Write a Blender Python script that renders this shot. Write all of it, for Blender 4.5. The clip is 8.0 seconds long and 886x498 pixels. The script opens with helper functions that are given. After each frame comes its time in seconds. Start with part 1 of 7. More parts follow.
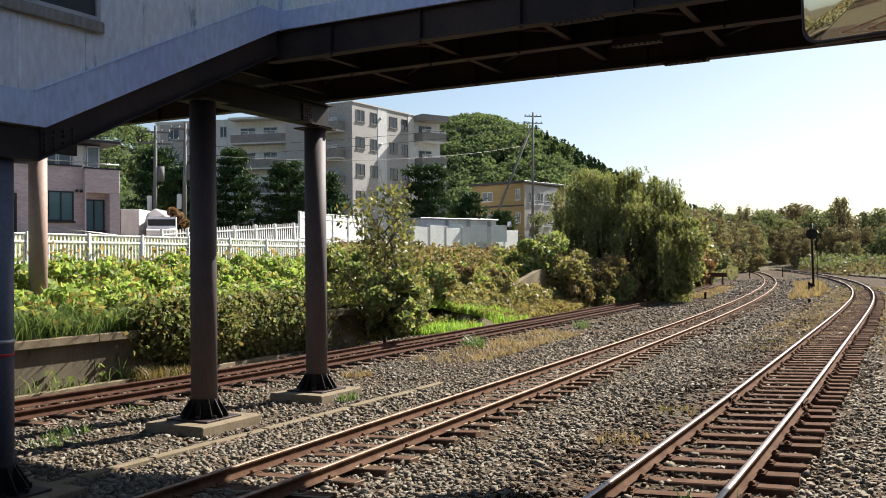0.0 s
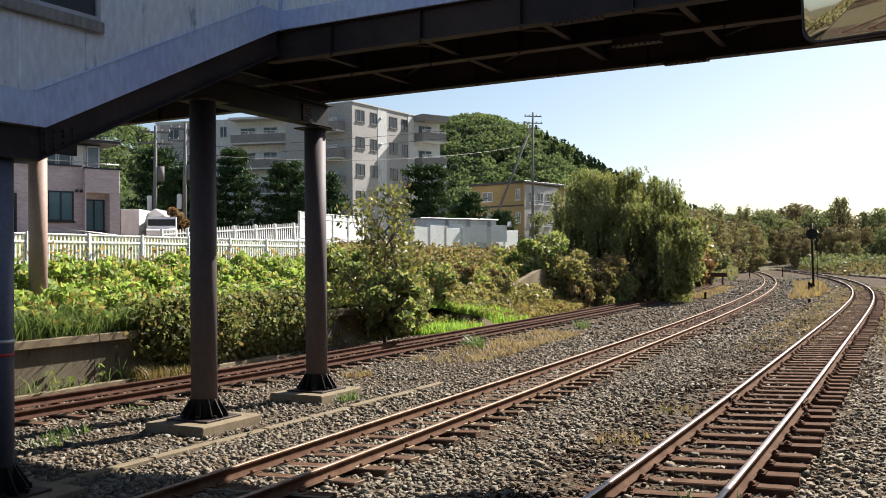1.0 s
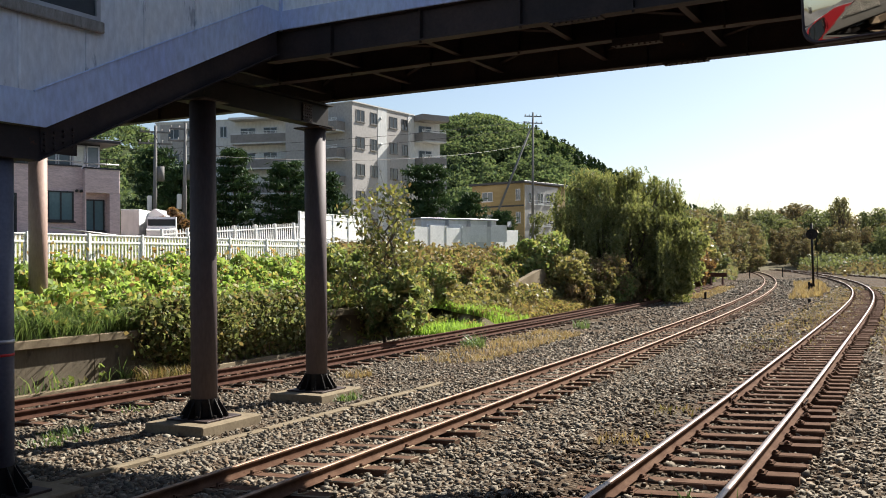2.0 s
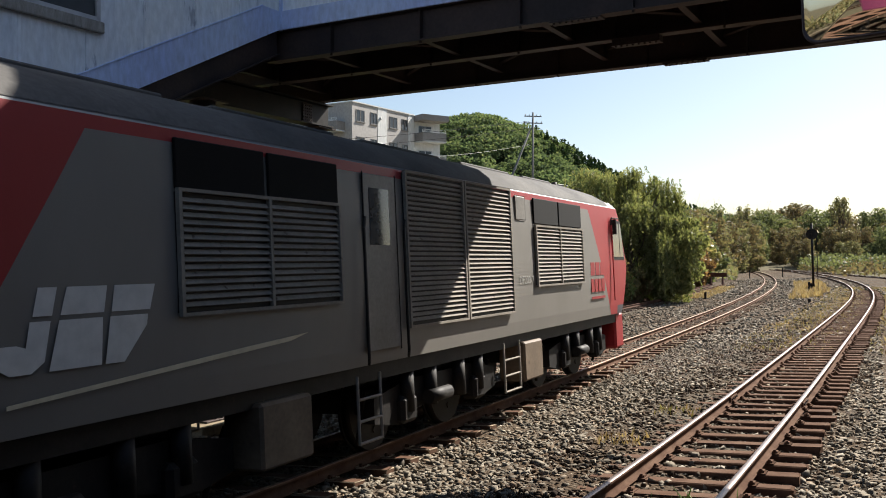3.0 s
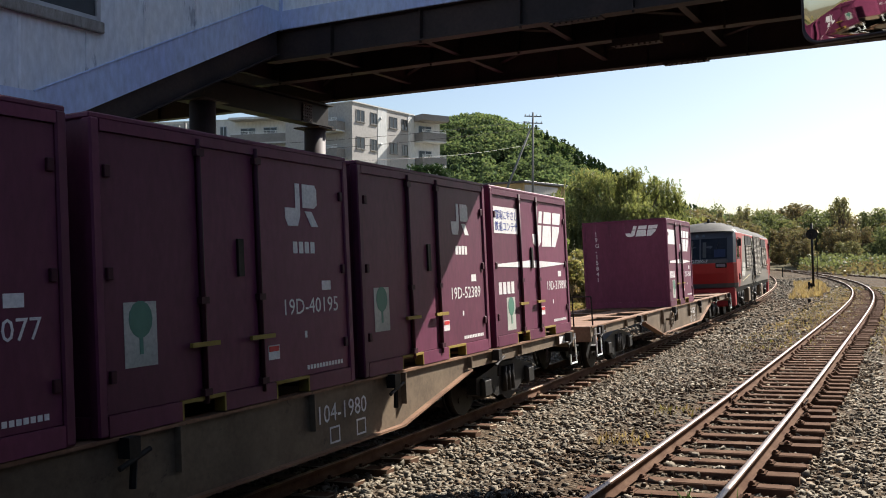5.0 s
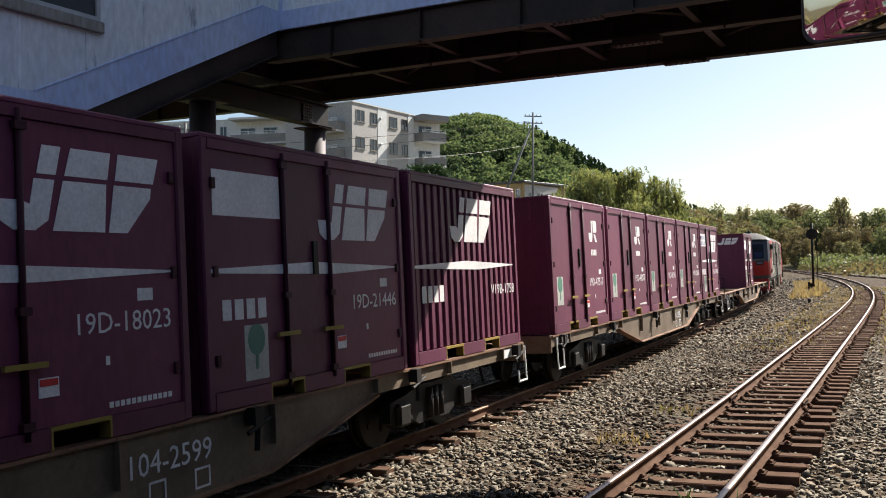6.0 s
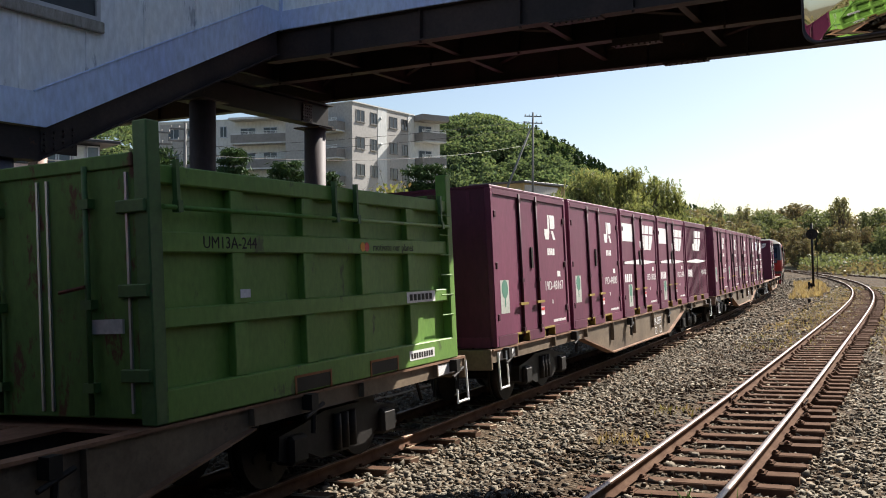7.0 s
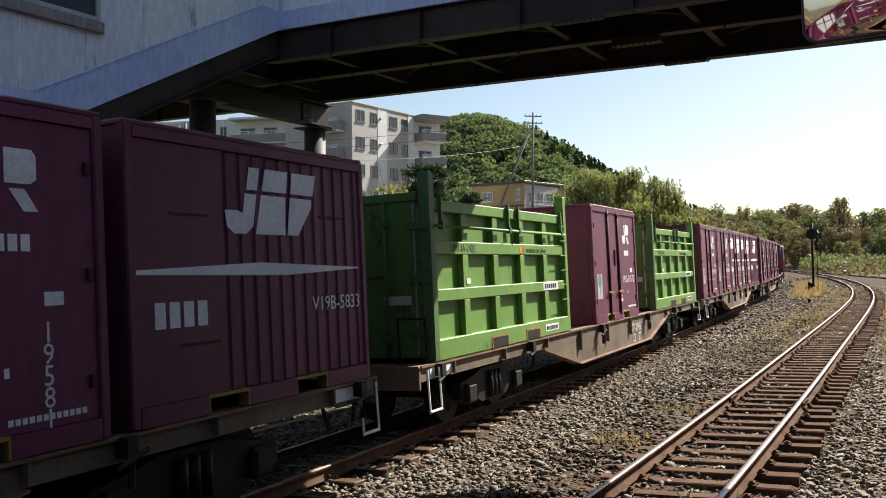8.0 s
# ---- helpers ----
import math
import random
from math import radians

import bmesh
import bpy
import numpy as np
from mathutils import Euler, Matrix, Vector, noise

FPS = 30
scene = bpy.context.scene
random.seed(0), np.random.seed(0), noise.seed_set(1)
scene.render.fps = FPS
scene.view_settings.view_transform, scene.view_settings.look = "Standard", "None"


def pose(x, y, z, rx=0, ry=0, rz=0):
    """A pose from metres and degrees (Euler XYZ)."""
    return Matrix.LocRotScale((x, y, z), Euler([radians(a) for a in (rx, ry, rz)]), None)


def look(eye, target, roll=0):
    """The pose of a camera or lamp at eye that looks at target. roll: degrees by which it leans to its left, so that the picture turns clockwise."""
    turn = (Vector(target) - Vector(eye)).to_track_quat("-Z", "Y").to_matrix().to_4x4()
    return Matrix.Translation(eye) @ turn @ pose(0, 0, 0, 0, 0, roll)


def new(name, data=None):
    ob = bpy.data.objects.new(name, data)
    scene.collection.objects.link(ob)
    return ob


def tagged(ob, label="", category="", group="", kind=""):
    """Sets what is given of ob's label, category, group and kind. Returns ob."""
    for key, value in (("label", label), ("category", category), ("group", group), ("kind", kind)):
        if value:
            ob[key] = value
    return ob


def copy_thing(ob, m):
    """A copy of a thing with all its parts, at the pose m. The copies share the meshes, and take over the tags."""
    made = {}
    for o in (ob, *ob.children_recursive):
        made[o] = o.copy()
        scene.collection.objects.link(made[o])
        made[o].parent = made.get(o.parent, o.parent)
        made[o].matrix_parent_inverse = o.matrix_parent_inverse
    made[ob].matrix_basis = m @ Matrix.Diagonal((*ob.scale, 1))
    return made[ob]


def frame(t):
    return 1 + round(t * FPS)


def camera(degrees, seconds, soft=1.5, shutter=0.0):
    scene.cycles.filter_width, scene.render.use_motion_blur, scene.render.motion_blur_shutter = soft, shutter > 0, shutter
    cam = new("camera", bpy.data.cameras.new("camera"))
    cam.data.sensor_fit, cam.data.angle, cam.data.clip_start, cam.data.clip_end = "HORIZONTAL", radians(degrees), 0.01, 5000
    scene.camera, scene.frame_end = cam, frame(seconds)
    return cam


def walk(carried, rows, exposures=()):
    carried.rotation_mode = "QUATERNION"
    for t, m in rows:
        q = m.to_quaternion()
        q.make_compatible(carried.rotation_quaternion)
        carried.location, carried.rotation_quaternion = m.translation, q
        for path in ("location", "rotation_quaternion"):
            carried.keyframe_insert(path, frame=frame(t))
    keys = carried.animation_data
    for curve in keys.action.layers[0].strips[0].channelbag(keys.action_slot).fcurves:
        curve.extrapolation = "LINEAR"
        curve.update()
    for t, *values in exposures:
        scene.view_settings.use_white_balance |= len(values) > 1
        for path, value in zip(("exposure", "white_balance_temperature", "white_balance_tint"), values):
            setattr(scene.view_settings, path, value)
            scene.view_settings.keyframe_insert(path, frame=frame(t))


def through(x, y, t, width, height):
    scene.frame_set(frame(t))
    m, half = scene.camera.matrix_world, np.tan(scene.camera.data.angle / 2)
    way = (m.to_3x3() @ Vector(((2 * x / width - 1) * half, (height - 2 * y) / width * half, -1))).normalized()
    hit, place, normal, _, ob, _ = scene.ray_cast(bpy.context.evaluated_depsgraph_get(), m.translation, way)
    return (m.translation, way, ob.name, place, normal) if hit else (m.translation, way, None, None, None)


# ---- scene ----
cam = camera(51.53, 8.0, soft=1.0, shutter=0.0)
EYE = Vector((0, 0, 2.406))
VIEW = look(EYE, EYE + Vector((0, math.cos(0.01388), math.sin(0.01388))), roll=-0.54)
walk(cam, [(0.0, VIEW), (8.0, VIEW)], exposures=[(0.0, 1.40), (8.0, 1.40)])

# ---- light ----
SUN_AZ, SUN_EL = radians(44), radians(40.5)  # azimuth from +x, counter-clockwise
world = bpy.data.worlds.new("sky")
scene.world = world
world.use_nodes = True
wn = world.node_tree.nodes
sky = wn.new("ShaderNodeTexSky")
sky.sky_type, sky.sun_disc = "NISHITA", False
sky.sun_elevation, sky.sun_rotation = SUN_EL, radians(90) - SUN_AZ
sky.air_density, sky.dust_density, sky.ozone_density = 1.0, 1.1, 1.3
wn["Background"].inputs["Strength"].default_value = 0.05
world.node_tree.links.new(sky.outputs[0], wn["Background"].inputs["Color"])
sun_data = bpy.data.lights.new("sun", "SUN")
sun_data.energy, sun_data.angle, sun_data.color = 5.0, radians(0.53), (1.0, 0.95, 0.87)
sun = new("sun", sun_data)
SUN_DIR = Vector((math.cos(SUN_AZ) * math.cos(SUN_EL), math.sin(SUN_AZ) * math.cos(SUN_EL), math.sin(SUN_EL)))
sun.matrix_world = look(SUN_DIR * 100, (0, 0, 0))

# ---- materials ----


def mix_rgb(nt, fac, a, b, mode="MIX"):
    n = nt.nodes.new("ShaderNodeMix")
    n.data_type, n.blend_type = "RGBA", mode
    for slot, v in ((0, fac), (6, a), (7, b)):
        if hasattr(v, "is_linked"):
            nt.links.new(v, n.inputs[slot])
        else:
            n.inputs[slot].default_value = v if slot == 0 else (*v, 1)
    return n.outputs[2]


def noise_tex(nt, scale, detail=4, rough=0.55, stretch=None):
    co = nt.nodes.new("ShaderNodeTexCoord")
    out = co.outputs["Object"]
    if stretch:
        mp = nt.nodes.new("ShaderNodeMapping")
        mp.inputs["Scale"].default_value = stretch
        nt.links.new(out, mp.inputs[0])
        out = mp.outputs[0]
    n = nt.nodes.new("ShaderNodeTexNoise")
    n.inputs["Scale"].default_value, n.inputs["Detail"].default_value, n.inputs["Roughness"].default_value = scale, detail, rough
    nt.links.new(out, n.inputs["Vector"])
    return n.outputs[0]


def ramp(nt, fac, stops):
    n = nt.nodes.new("ShaderNodeValToRGB")
    while len(n.color_ramp.elements) < len(stops):
        n.color_ramp.elements.new(0.5)
    for e, (p, c) in zip(n.color_ramp.elements, stops):
        e.position, e.color = p, (*c, 1) if len(c) == 3 else c
    nt.links.new(fac, n.inputs[0])
    return n.outputs[0]


def base_mat(name, rough, metal=0.0, spec=0.2):
    m = bpy.data.materials.new(name)
    m.use_nodes = True
    b = m.node_tree.nodes["Principled BSDF"]
    b.inputs["Roughness"].default_value, b.inputs["Metallic"].default_value = rough, metal
    b.inputs["Specular IOR Level"].default_value = spec
    return m, m.node_tree, b


def add_bump(nt, b, height, strength, distance):
    n = nt.nodes.new("ShaderNodeBump")
    n.inputs["Strength"].default_value, n.inputs["Distance"].default_value = strength, distance
    nt.links.new(height, n.inputs["Height"])
    nt.links.new(n.outputs[0], b.inputs["Normal"])


def mat(name, a, b, scale=1.5, fine=25, rough=0.7, metal=0.0, bump=0.3, dist=0.004, wear=None, wear_at=0.62, stretch=None, each=0.0, spec=0.2):
    """Two colours mixed by broad noise, darkened by fine grain, with optional patches of wear."""
    m, nt, bs = base_mat(name, rough, metal, spec)
    big = noise_tex(nt, scale, 5, 0.6, stretch)
    small = noise_tex(nt, fine, 4, 0.6, stretch)
    col = mix_rgb(nt, ramp(nt, big, [(0.35, (0, 0, 0)), (0.65, (1, 1, 1))]), a, b)
    col = mix_rgb(nt, 0.5, col, ramp(nt, small, [(0.25, (0.6, 0.6, 0.6)), (0.75, (1.3, 1.3, 1.3))]), "MULTIPLY")
    if wear:
        patch = noise_tex(nt, scale * 3.1, 8, 0.7, stretch)
        col = mix_rgb(nt, ramp(nt, patch, [(wear_at, (0, 0, 0)), (wear_at + 0.06, (1, 1, 1))]), col, wear)
    if each:
        inf = nt.nodes.new("ShaderNodeObjectInfo")
        col = mix_rgb(nt, 1.0, col, ramp(nt, inf.outputs["Random"], [(0, (1 - each,) * 3), (1, (1 + each,) * 3)]), "MULTIPLY")
    nt.links.new(col, bs.inputs["Base Color"])
    add_bump(nt, bs, small, bump, dist)
    return m


def plain(name, c, rough=0.6, metal=0.0):
    m, nt, b = base_mat(name, rough, metal, 0.5 if rough < 0.2 else 0.2)
    col = mix_rgb(nt, noise_tex(nt, 9, 4), tuple(x * 0.75 for x in c), tuple(min(1, x * 1.2) for x in c))
    nt.links.new(col, b.inputs["Base Color"])
    return m


def leaf_mat(name, colours, through=0.45, rough=0.5, gloss=0.5):
    """Leaves: a colour for each one, and light that comes through them."""
    m, nt, b = base_mat(name, rough)
    geo = nt.nodes.new("ShaderNodeNewGeometry")
    n = len(colours)
    col = ramp(nt, geo.outputs["Random Per Island"], [(i / max(1, n - 1), c) for i, c in enumerate(colours)])
    nt.links.new(col, b.inputs["Base Color"])
    b.inputs["Specular IOR Level"].default_value = gloss if through else 0.08
    tr = nt.nodes.new("ShaderNodeBsdfTranslucent")
    nt.links.new(mix_rgb(nt, 1.0, col, (1.25, 1.25, 0.75), "MULTIPLY"), tr.inputs[0])
    mx = nt.nodes.new("ShaderNodeMixShader")
    mx.inputs[0].default_value = through
    nt.links.new(b.outputs[0], mx.inputs[1])
    nt.links.new(tr.outputs[0], mx.inputs[2])
    nt.links.new(mx.outputs[0], nt.nodes["Material Output"].inputs[0])
    return m


def gravel_mat(name, colours, size=22.0, dirt=(0.10, 0.07, 0.045)):
    m, nt, b = base_mat(name, 0.95)
    b.inputs["Specular IOR Level"].default_value = 0.04
    co = nt.nodes.new("ShaderNodeTexCoord")
    v = nt.nodes.new("ShaderNodeTexVoronoi")
    v.inputs["Scale"].default_value = size
    nt.links.new(co.outputs["Object"], v.inputs["Vector"])
    sep = nt.nodes.new("ShaderNodeSeparateColor")
    nt.links.new(v.outputs["Color"], sep.inputs[0])
    n = len(colours)
    col = ramp(nt, sep.outputs[0], [(i / (n - 1), c) for i, c in enumerate(colours)])
    # near-black rims: the shade in the gaps between stones, put into the colour
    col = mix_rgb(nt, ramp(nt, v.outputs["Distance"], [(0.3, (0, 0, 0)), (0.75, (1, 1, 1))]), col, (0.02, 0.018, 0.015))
    col = mix_rgb(nt, ramp(nt, noise_tex(nt, 0.45, 6, 0.65), [(0.40, (0, 0, 0)), (0.66, (1, 1, 1))]), col, mix_rgb(nt, 0.7, col, dirt))
    col = mix_rgb(nt, ramp(nt, noise_tex(nt, 0.13, 5, 0.7), [(0.44, (0, 0, 0)), (0.62, (1, 1, 1))]), col, mix_rgb(nt, 0.75, col, (0.085, 0.056, 0.034)))
    nt.links.new(col, b.inputs["Base Color"])
    inv = nt.nodes.new("ShaderNodeMath")
    inv.operation = "SUBTRACT"
    inv.inputs[0].default_value = 1.0
    nt.links.new(v.outputs["Distance"], inv.inputs[1])
    add_bump(nt, b, inv.outputs[0], 0.9, 0.03)
    return m


STONE_COLS = [(0.075, 0.064, 0.050), (0.170, 0.147, 0.115), (0.115, 0.090, 0.065), (0.255, 0.227, 0.182), (0.145, 0.100, 0.064), (0.205, 0.180, 0.140)]
M = {}
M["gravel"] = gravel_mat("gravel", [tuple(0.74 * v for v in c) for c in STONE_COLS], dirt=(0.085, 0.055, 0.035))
M["stone"] = leaf_mat("loose_stone", STONE_COLS, 0.0, 0.85)
M["brown_stone"] = leaf_mat("dirty_stone", [(0.024, 0.016, 0.011), (0.052, 0.034, 0.022), (0.082, 0.054, 0.034), (0.036, 0.025, 0.016), (0.105, 0.082, 0.060)], 0.0, 0.9)


def hill_soil():
    """Brown soil that turns to leaf litter and undergrowth on the wooded hills, its colour darkened for the shade
    between crowns.
    """
    m, nt, b = base_mat("soil_and_shaded_forest_floor", 0.95, 0.0, 0.05)
    co = nt.nodes.new("ShaderNodeTexCoord")
    sep = nt.nodes.new("ShaderNodeSeparateXYZ")
    nt.links.new(co.outputs["Object"], sep.inputs[0])
    near = mix_rgb(nt, noise_tex(nt, 0.3, 6, 0.65), (0.075, 0.068, 0.040), (0.15, 0.125, 0.078))
    near = mix_rgb(nt, 0.6, near, ramp(nt, noise_tex(nt, 7, 4), [(0.25, (0.55, 0.55, 0.55)), (0.75, (1.3, 1.3, 1.3))]), "MULTIPLY")
    # woodland floor with the shade under the crowns put into its colour
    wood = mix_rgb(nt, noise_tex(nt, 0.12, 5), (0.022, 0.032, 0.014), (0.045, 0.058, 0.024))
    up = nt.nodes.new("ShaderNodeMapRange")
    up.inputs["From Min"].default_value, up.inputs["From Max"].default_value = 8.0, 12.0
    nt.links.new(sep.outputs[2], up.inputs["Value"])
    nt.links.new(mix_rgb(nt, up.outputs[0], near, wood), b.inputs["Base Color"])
    add_bump(nt, b, noise_tex(nt, 5, 5), 0.6, 0.05)
    return m


M["soil"] = hill_soil()
M["rail_side"] = mat("rusty_rail", (0.080, 0.042, 0.027), (0.132, 0.078, 0.052), 3, 60, 0.9, 0.0, wear=(0.060, 0.028, 0.018), spec=0.05)
M["rail_top"] = mat("polished_rail_head", (0.215, 0.172, 0.150), (0.290, 0.236, 0.208), 8, 60, 0.42, 0.9, bump=0.05)
M["rail_top_rusty"] = mat("rusty_rail_head", (0.20, 0.12, 0.08), (0.34, 0.23, 0.16), 8, 60, 0.5, 0.5, bump=0.1)
M["sleeper_dark"] = mat("tarred_sleeper_wood", (0.042, 0.023, 0.015), (0.086, 0.048, 0.030), 2, 30, 0.95, bump=0.6, dist=0.01, wear=(0.160, 0.090, 0.050), wear_at=0.64, stretch=(0.6, 5, 5), each=0.4, spec=0.03)
M["sleeper_pale"] = mat("weathered_sleeper_wood", (0.290, 0.225, 0.150), (0.400, 0.325, 0.230), 2, 30, 0.9, bump=0.5, dist=0.008, stretch=(0.6, 5, 5), each=0.25, spec=0.05)
M["concrete"] = mat("old_concrete", (0.150, 0.118, 0.078), (0.235, 0.190, 0.130), 0.9, 22, 0.9, bump=0.4, dist=0.01, wear=(0.110, 0.090, 0.064), spec=0.06)
M["platform_wall"] = mat("stained_platform_concrete", (0.085, 0.069, 0.048), (0.147, 0.120, 0.085), 0.8, 16, 0.92, bump=0.4, dist=0.012, wear=(0.070, 0.057, 0.043), wear_at=0.6, stretch=(1, 1, 0.35))
M["steel_dark"] = mat("dark_rusty_paint", (0.030, 0.023, 0.023), (0.057, 0.038, 0.034), 1.2, 20, 0.6, 0.1, wear=(0.108, 0.047, 0.027), wear_at=0.67)
M["column"] = mat("column_paint", (0.082, 0.066, 0.068), (0.122, 0.094, 0.092), 0.9, 24, 0.62, 0.0, wear=(0.26, 0.11, 0.06), wear_at=0.66, stretch=(1, 1, 0.3))
M["column_pale"] = mat("faded_column_paint", (0.33, 0.22, 0.18), (0.42, 0.30, 0.25), 0.9, 24, 0.6, wear=(0.22, 0.09, 0.05), wear_at=0.66, stretch=(1, 1, 0.3))
M["column_blue"] = mat("slate_column_paint", (0.10, 0.11, 0.15), (0.15, 0.15, 0.19), 0.9, 24, 0.5, wear=(0.2, 0.12, 0.09), wear_at=0.7)
M["fascia"] = mat("slate_grey_fascia", (0.475, 0.552, 0.825), (0.575, 0.664, 0.850), 0.6, 15, 0.5, bump=0.1, wear=(0.446, 0.504, 0.712), wear_at=0.66, stretch=(1, 1, 0.4))
M["panel"] = mat("weathered_white_panel", (0.700, 0.750, 0.835), (0.860, 0.865, 0.870), 0.9, 14, 0.6, bump=0.15, wear=(0.420, 0.445, 0.500), wear_at=0.60, stretch=(1, 1, 0.35), each=0.07)
M["window_frame"] = plain("aluminium", (0.45, 0.45, 0.47), 0.4, 0.6)
M["wood_sill"] = mat("flaking_wood_sill", (0.22, 0.20, 0.18), (0.35, 0.33, 0.30), 3, 30, 0.85, wear=(0.12, 0.09, 0.07), stretch=(4, 4, 1))
M["glass"] = plain("dark_window_glass", (0.03, 0.035, 0.04), 0.04)
M["glass_pale"] = plain("reflecting_window_glass", (0.10, 0.13, 0.15), 0.05)
M["blackish"] = mat("black_underframe", (0.011, 0.010, 0.009), (0.024, 0.020, 0.018), 2, 25, 0.6, 0.2, wear=(0.050, 0.034, 0.024), wear_at=0.63)
M["wagon"] = mat("brown_grey_wagon_paint", (0.100, 0.071, 0.048), (0.175, 0.128, 0.085), 1.2, 20, 0.65, 0.0, wear=(0.080, 0.056, 0.040), wear_at=0.62, spec=0.25)
M["deck"] = mat("rusty_deck_steel", (0.150, 0.078, 0.046), (0.250, 0.140, 0.085), 1.5, 22, 0.75, 0.1, wear=(0.080, 0.045, 0.030), spec=0.25)
M["purple"] = mat("dull_wine_red_paint", (0.096, 0.016, 0.045), (0.136, 0.028, 0.063), 0.8, 16, 0.55, bump=0.12, wear=(0.190, 0.070, 0.090), wear_at=0.70, stretch=(1, 1, 0.4), each=0.22, spec=0.28)
M["purple_dark"] = plain("dark_wine_red_rod", (0.045, 0.009, 0.018), 0.6)
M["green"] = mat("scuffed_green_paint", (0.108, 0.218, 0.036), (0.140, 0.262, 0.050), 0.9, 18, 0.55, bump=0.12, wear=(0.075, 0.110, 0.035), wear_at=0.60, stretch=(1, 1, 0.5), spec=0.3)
M["green_dark"] = mat("patchy_dark_green_paint", (0.040, 0.095, 0.022), (0.065, 0.140, 0.032), 1.2, 18, 0.6, wear=(0.085, 0.050, 0.025), wear_at=0.63, spec=0.5)
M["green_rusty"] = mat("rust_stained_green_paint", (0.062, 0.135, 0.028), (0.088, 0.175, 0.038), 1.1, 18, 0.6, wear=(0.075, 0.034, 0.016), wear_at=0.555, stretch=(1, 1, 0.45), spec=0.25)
M["rust_dark"] = mat("dark_rust", (0.07, 0.03, 0.02), (0.13, 0.055, 0.035), 3, 25, 0.85)
M["white"] = mat("chalky_white_marking", (0.66, 0.64, 0.64), (0.80, 0.78, 0.77), 2, 30, 0.6, bump=0.05, wear=(0.48, 0.38, 0.40), wear_at=0.70)
M["yellow"] = plain("yellow_marking", (0.266, 0.189, 0.042), 0.6)
M["rust"] = mat("bare_rust", (0.25, 0.10, 0.04), (0.36, 0.17, 0.08), 4, 30, 0.85)
M["sticker_pale"] = mat("faded_sticker", (0.38, 0.39, 0.35), (0.50, 0.50, 0.46), 3, 25, 0.6, bump=0.03, wear=(0.28, 0.27, 0.25), wear_at=0.64)
M["sticker_green"] = plain("green_sticker_print", (0.090, 0.216, 0.160), 0.5)
M["red"] = plain("red_print", (0.55, 0.04, 0.04), 0.5)
M["orange"] = plain("orange_print", (0.75, 0.30, 0.03), 0.5)
M["blue_print"] = plain("blue_sign_lettering", (0.03, 0.06, 0.30), 0.5)
M["chrome"] = plain("galvanised_steel", (0.45, 0.44, 0.43), 0.4, 0.7)
M["white_fence"] = mat("white_fence_paint", (0.74, 0.74, 0.72), (0.82, 0.82, 0.80), 2, 20, 0.6, bump=0.05)
M["bark"] = mat("grey_brown_bark", (0.07, 0.055, 0.04), (0.13, 0.10, 0.075), 3, 20, 0.95, bump=0.8, dist=0.02)
M["apt_white"] = mat("pale_grey_render", (0.60, 0.60, 0.59), (0.68, 0.68, 0.66), 0.15, 4, 0.85, bump=0.1, stretch=(1, 1, 0.3))
M["apt_grey"] = mat("taupe_grey_render", (0.400, 0.378, 0.360), (0.470, 0.448, 0.425), 0.15, 4, 0.85, bump=0.1)
M["apt_taupe"] = mat("taupe_balcony_render", (0.250, 0.232, 0.220), (0.310, 0.288, 0.272), 0.2, 5, 0.85, bump=0.1)
M["window_dark_frame"] = plain("dull_bronze_window_frame", (0.20, 0.19, 0.18), 0.5, 0.3)
M["brick_wall"] = mat("mauve_tile_cladding", (0.560, 0.431, 0.435), (0.694, 0.549, 0.551), 3.0, 12, 0.8, bump=0.25, wear=(0.448, 0.347, 0.354), wear_at=0.56, stretch=(0.6, 0.6, 3))
M["roof_dark"] = plain("dark_metal_roof", (0.05, 0.05, 0.055), 0.5, 0.3)
M["ochre"] = mat("ochre_siding", (0.288, 0.212, 0.100), (0.344, 0.255, 0.130), 0.4, 6, 0.8, bump=0.2, stretch=(1, 1, 6))
M["pole"] = mat("spun_concrete_pole", (0.15, 0.145, 0.14), (0.20, 0.195, 0.185), 1, 15, 0.85)
M["sky_block_wall"] = mat("brown_grey_sky_block_siding", (0.22, 0.195, 0.165), (0.29, 0.26, 0.225), 0.5, 10, 0.9, bump=0.2, stretch=(1, 1, 4), spec=0.1)
M["asphalt"] = mat("grey_asphalt", (0.05, 0.05, 0.05), (0.075, 0.073, 0.07), 0.5, 20, 0.9)

# mirror
mm, mnt, mb = base_mat("mirror_glass", 0.03, 1.0)
mb.inputs["Base Color"].default_value = (0.58, 0.58, 0.56, 1)
M["mirror"] = mm


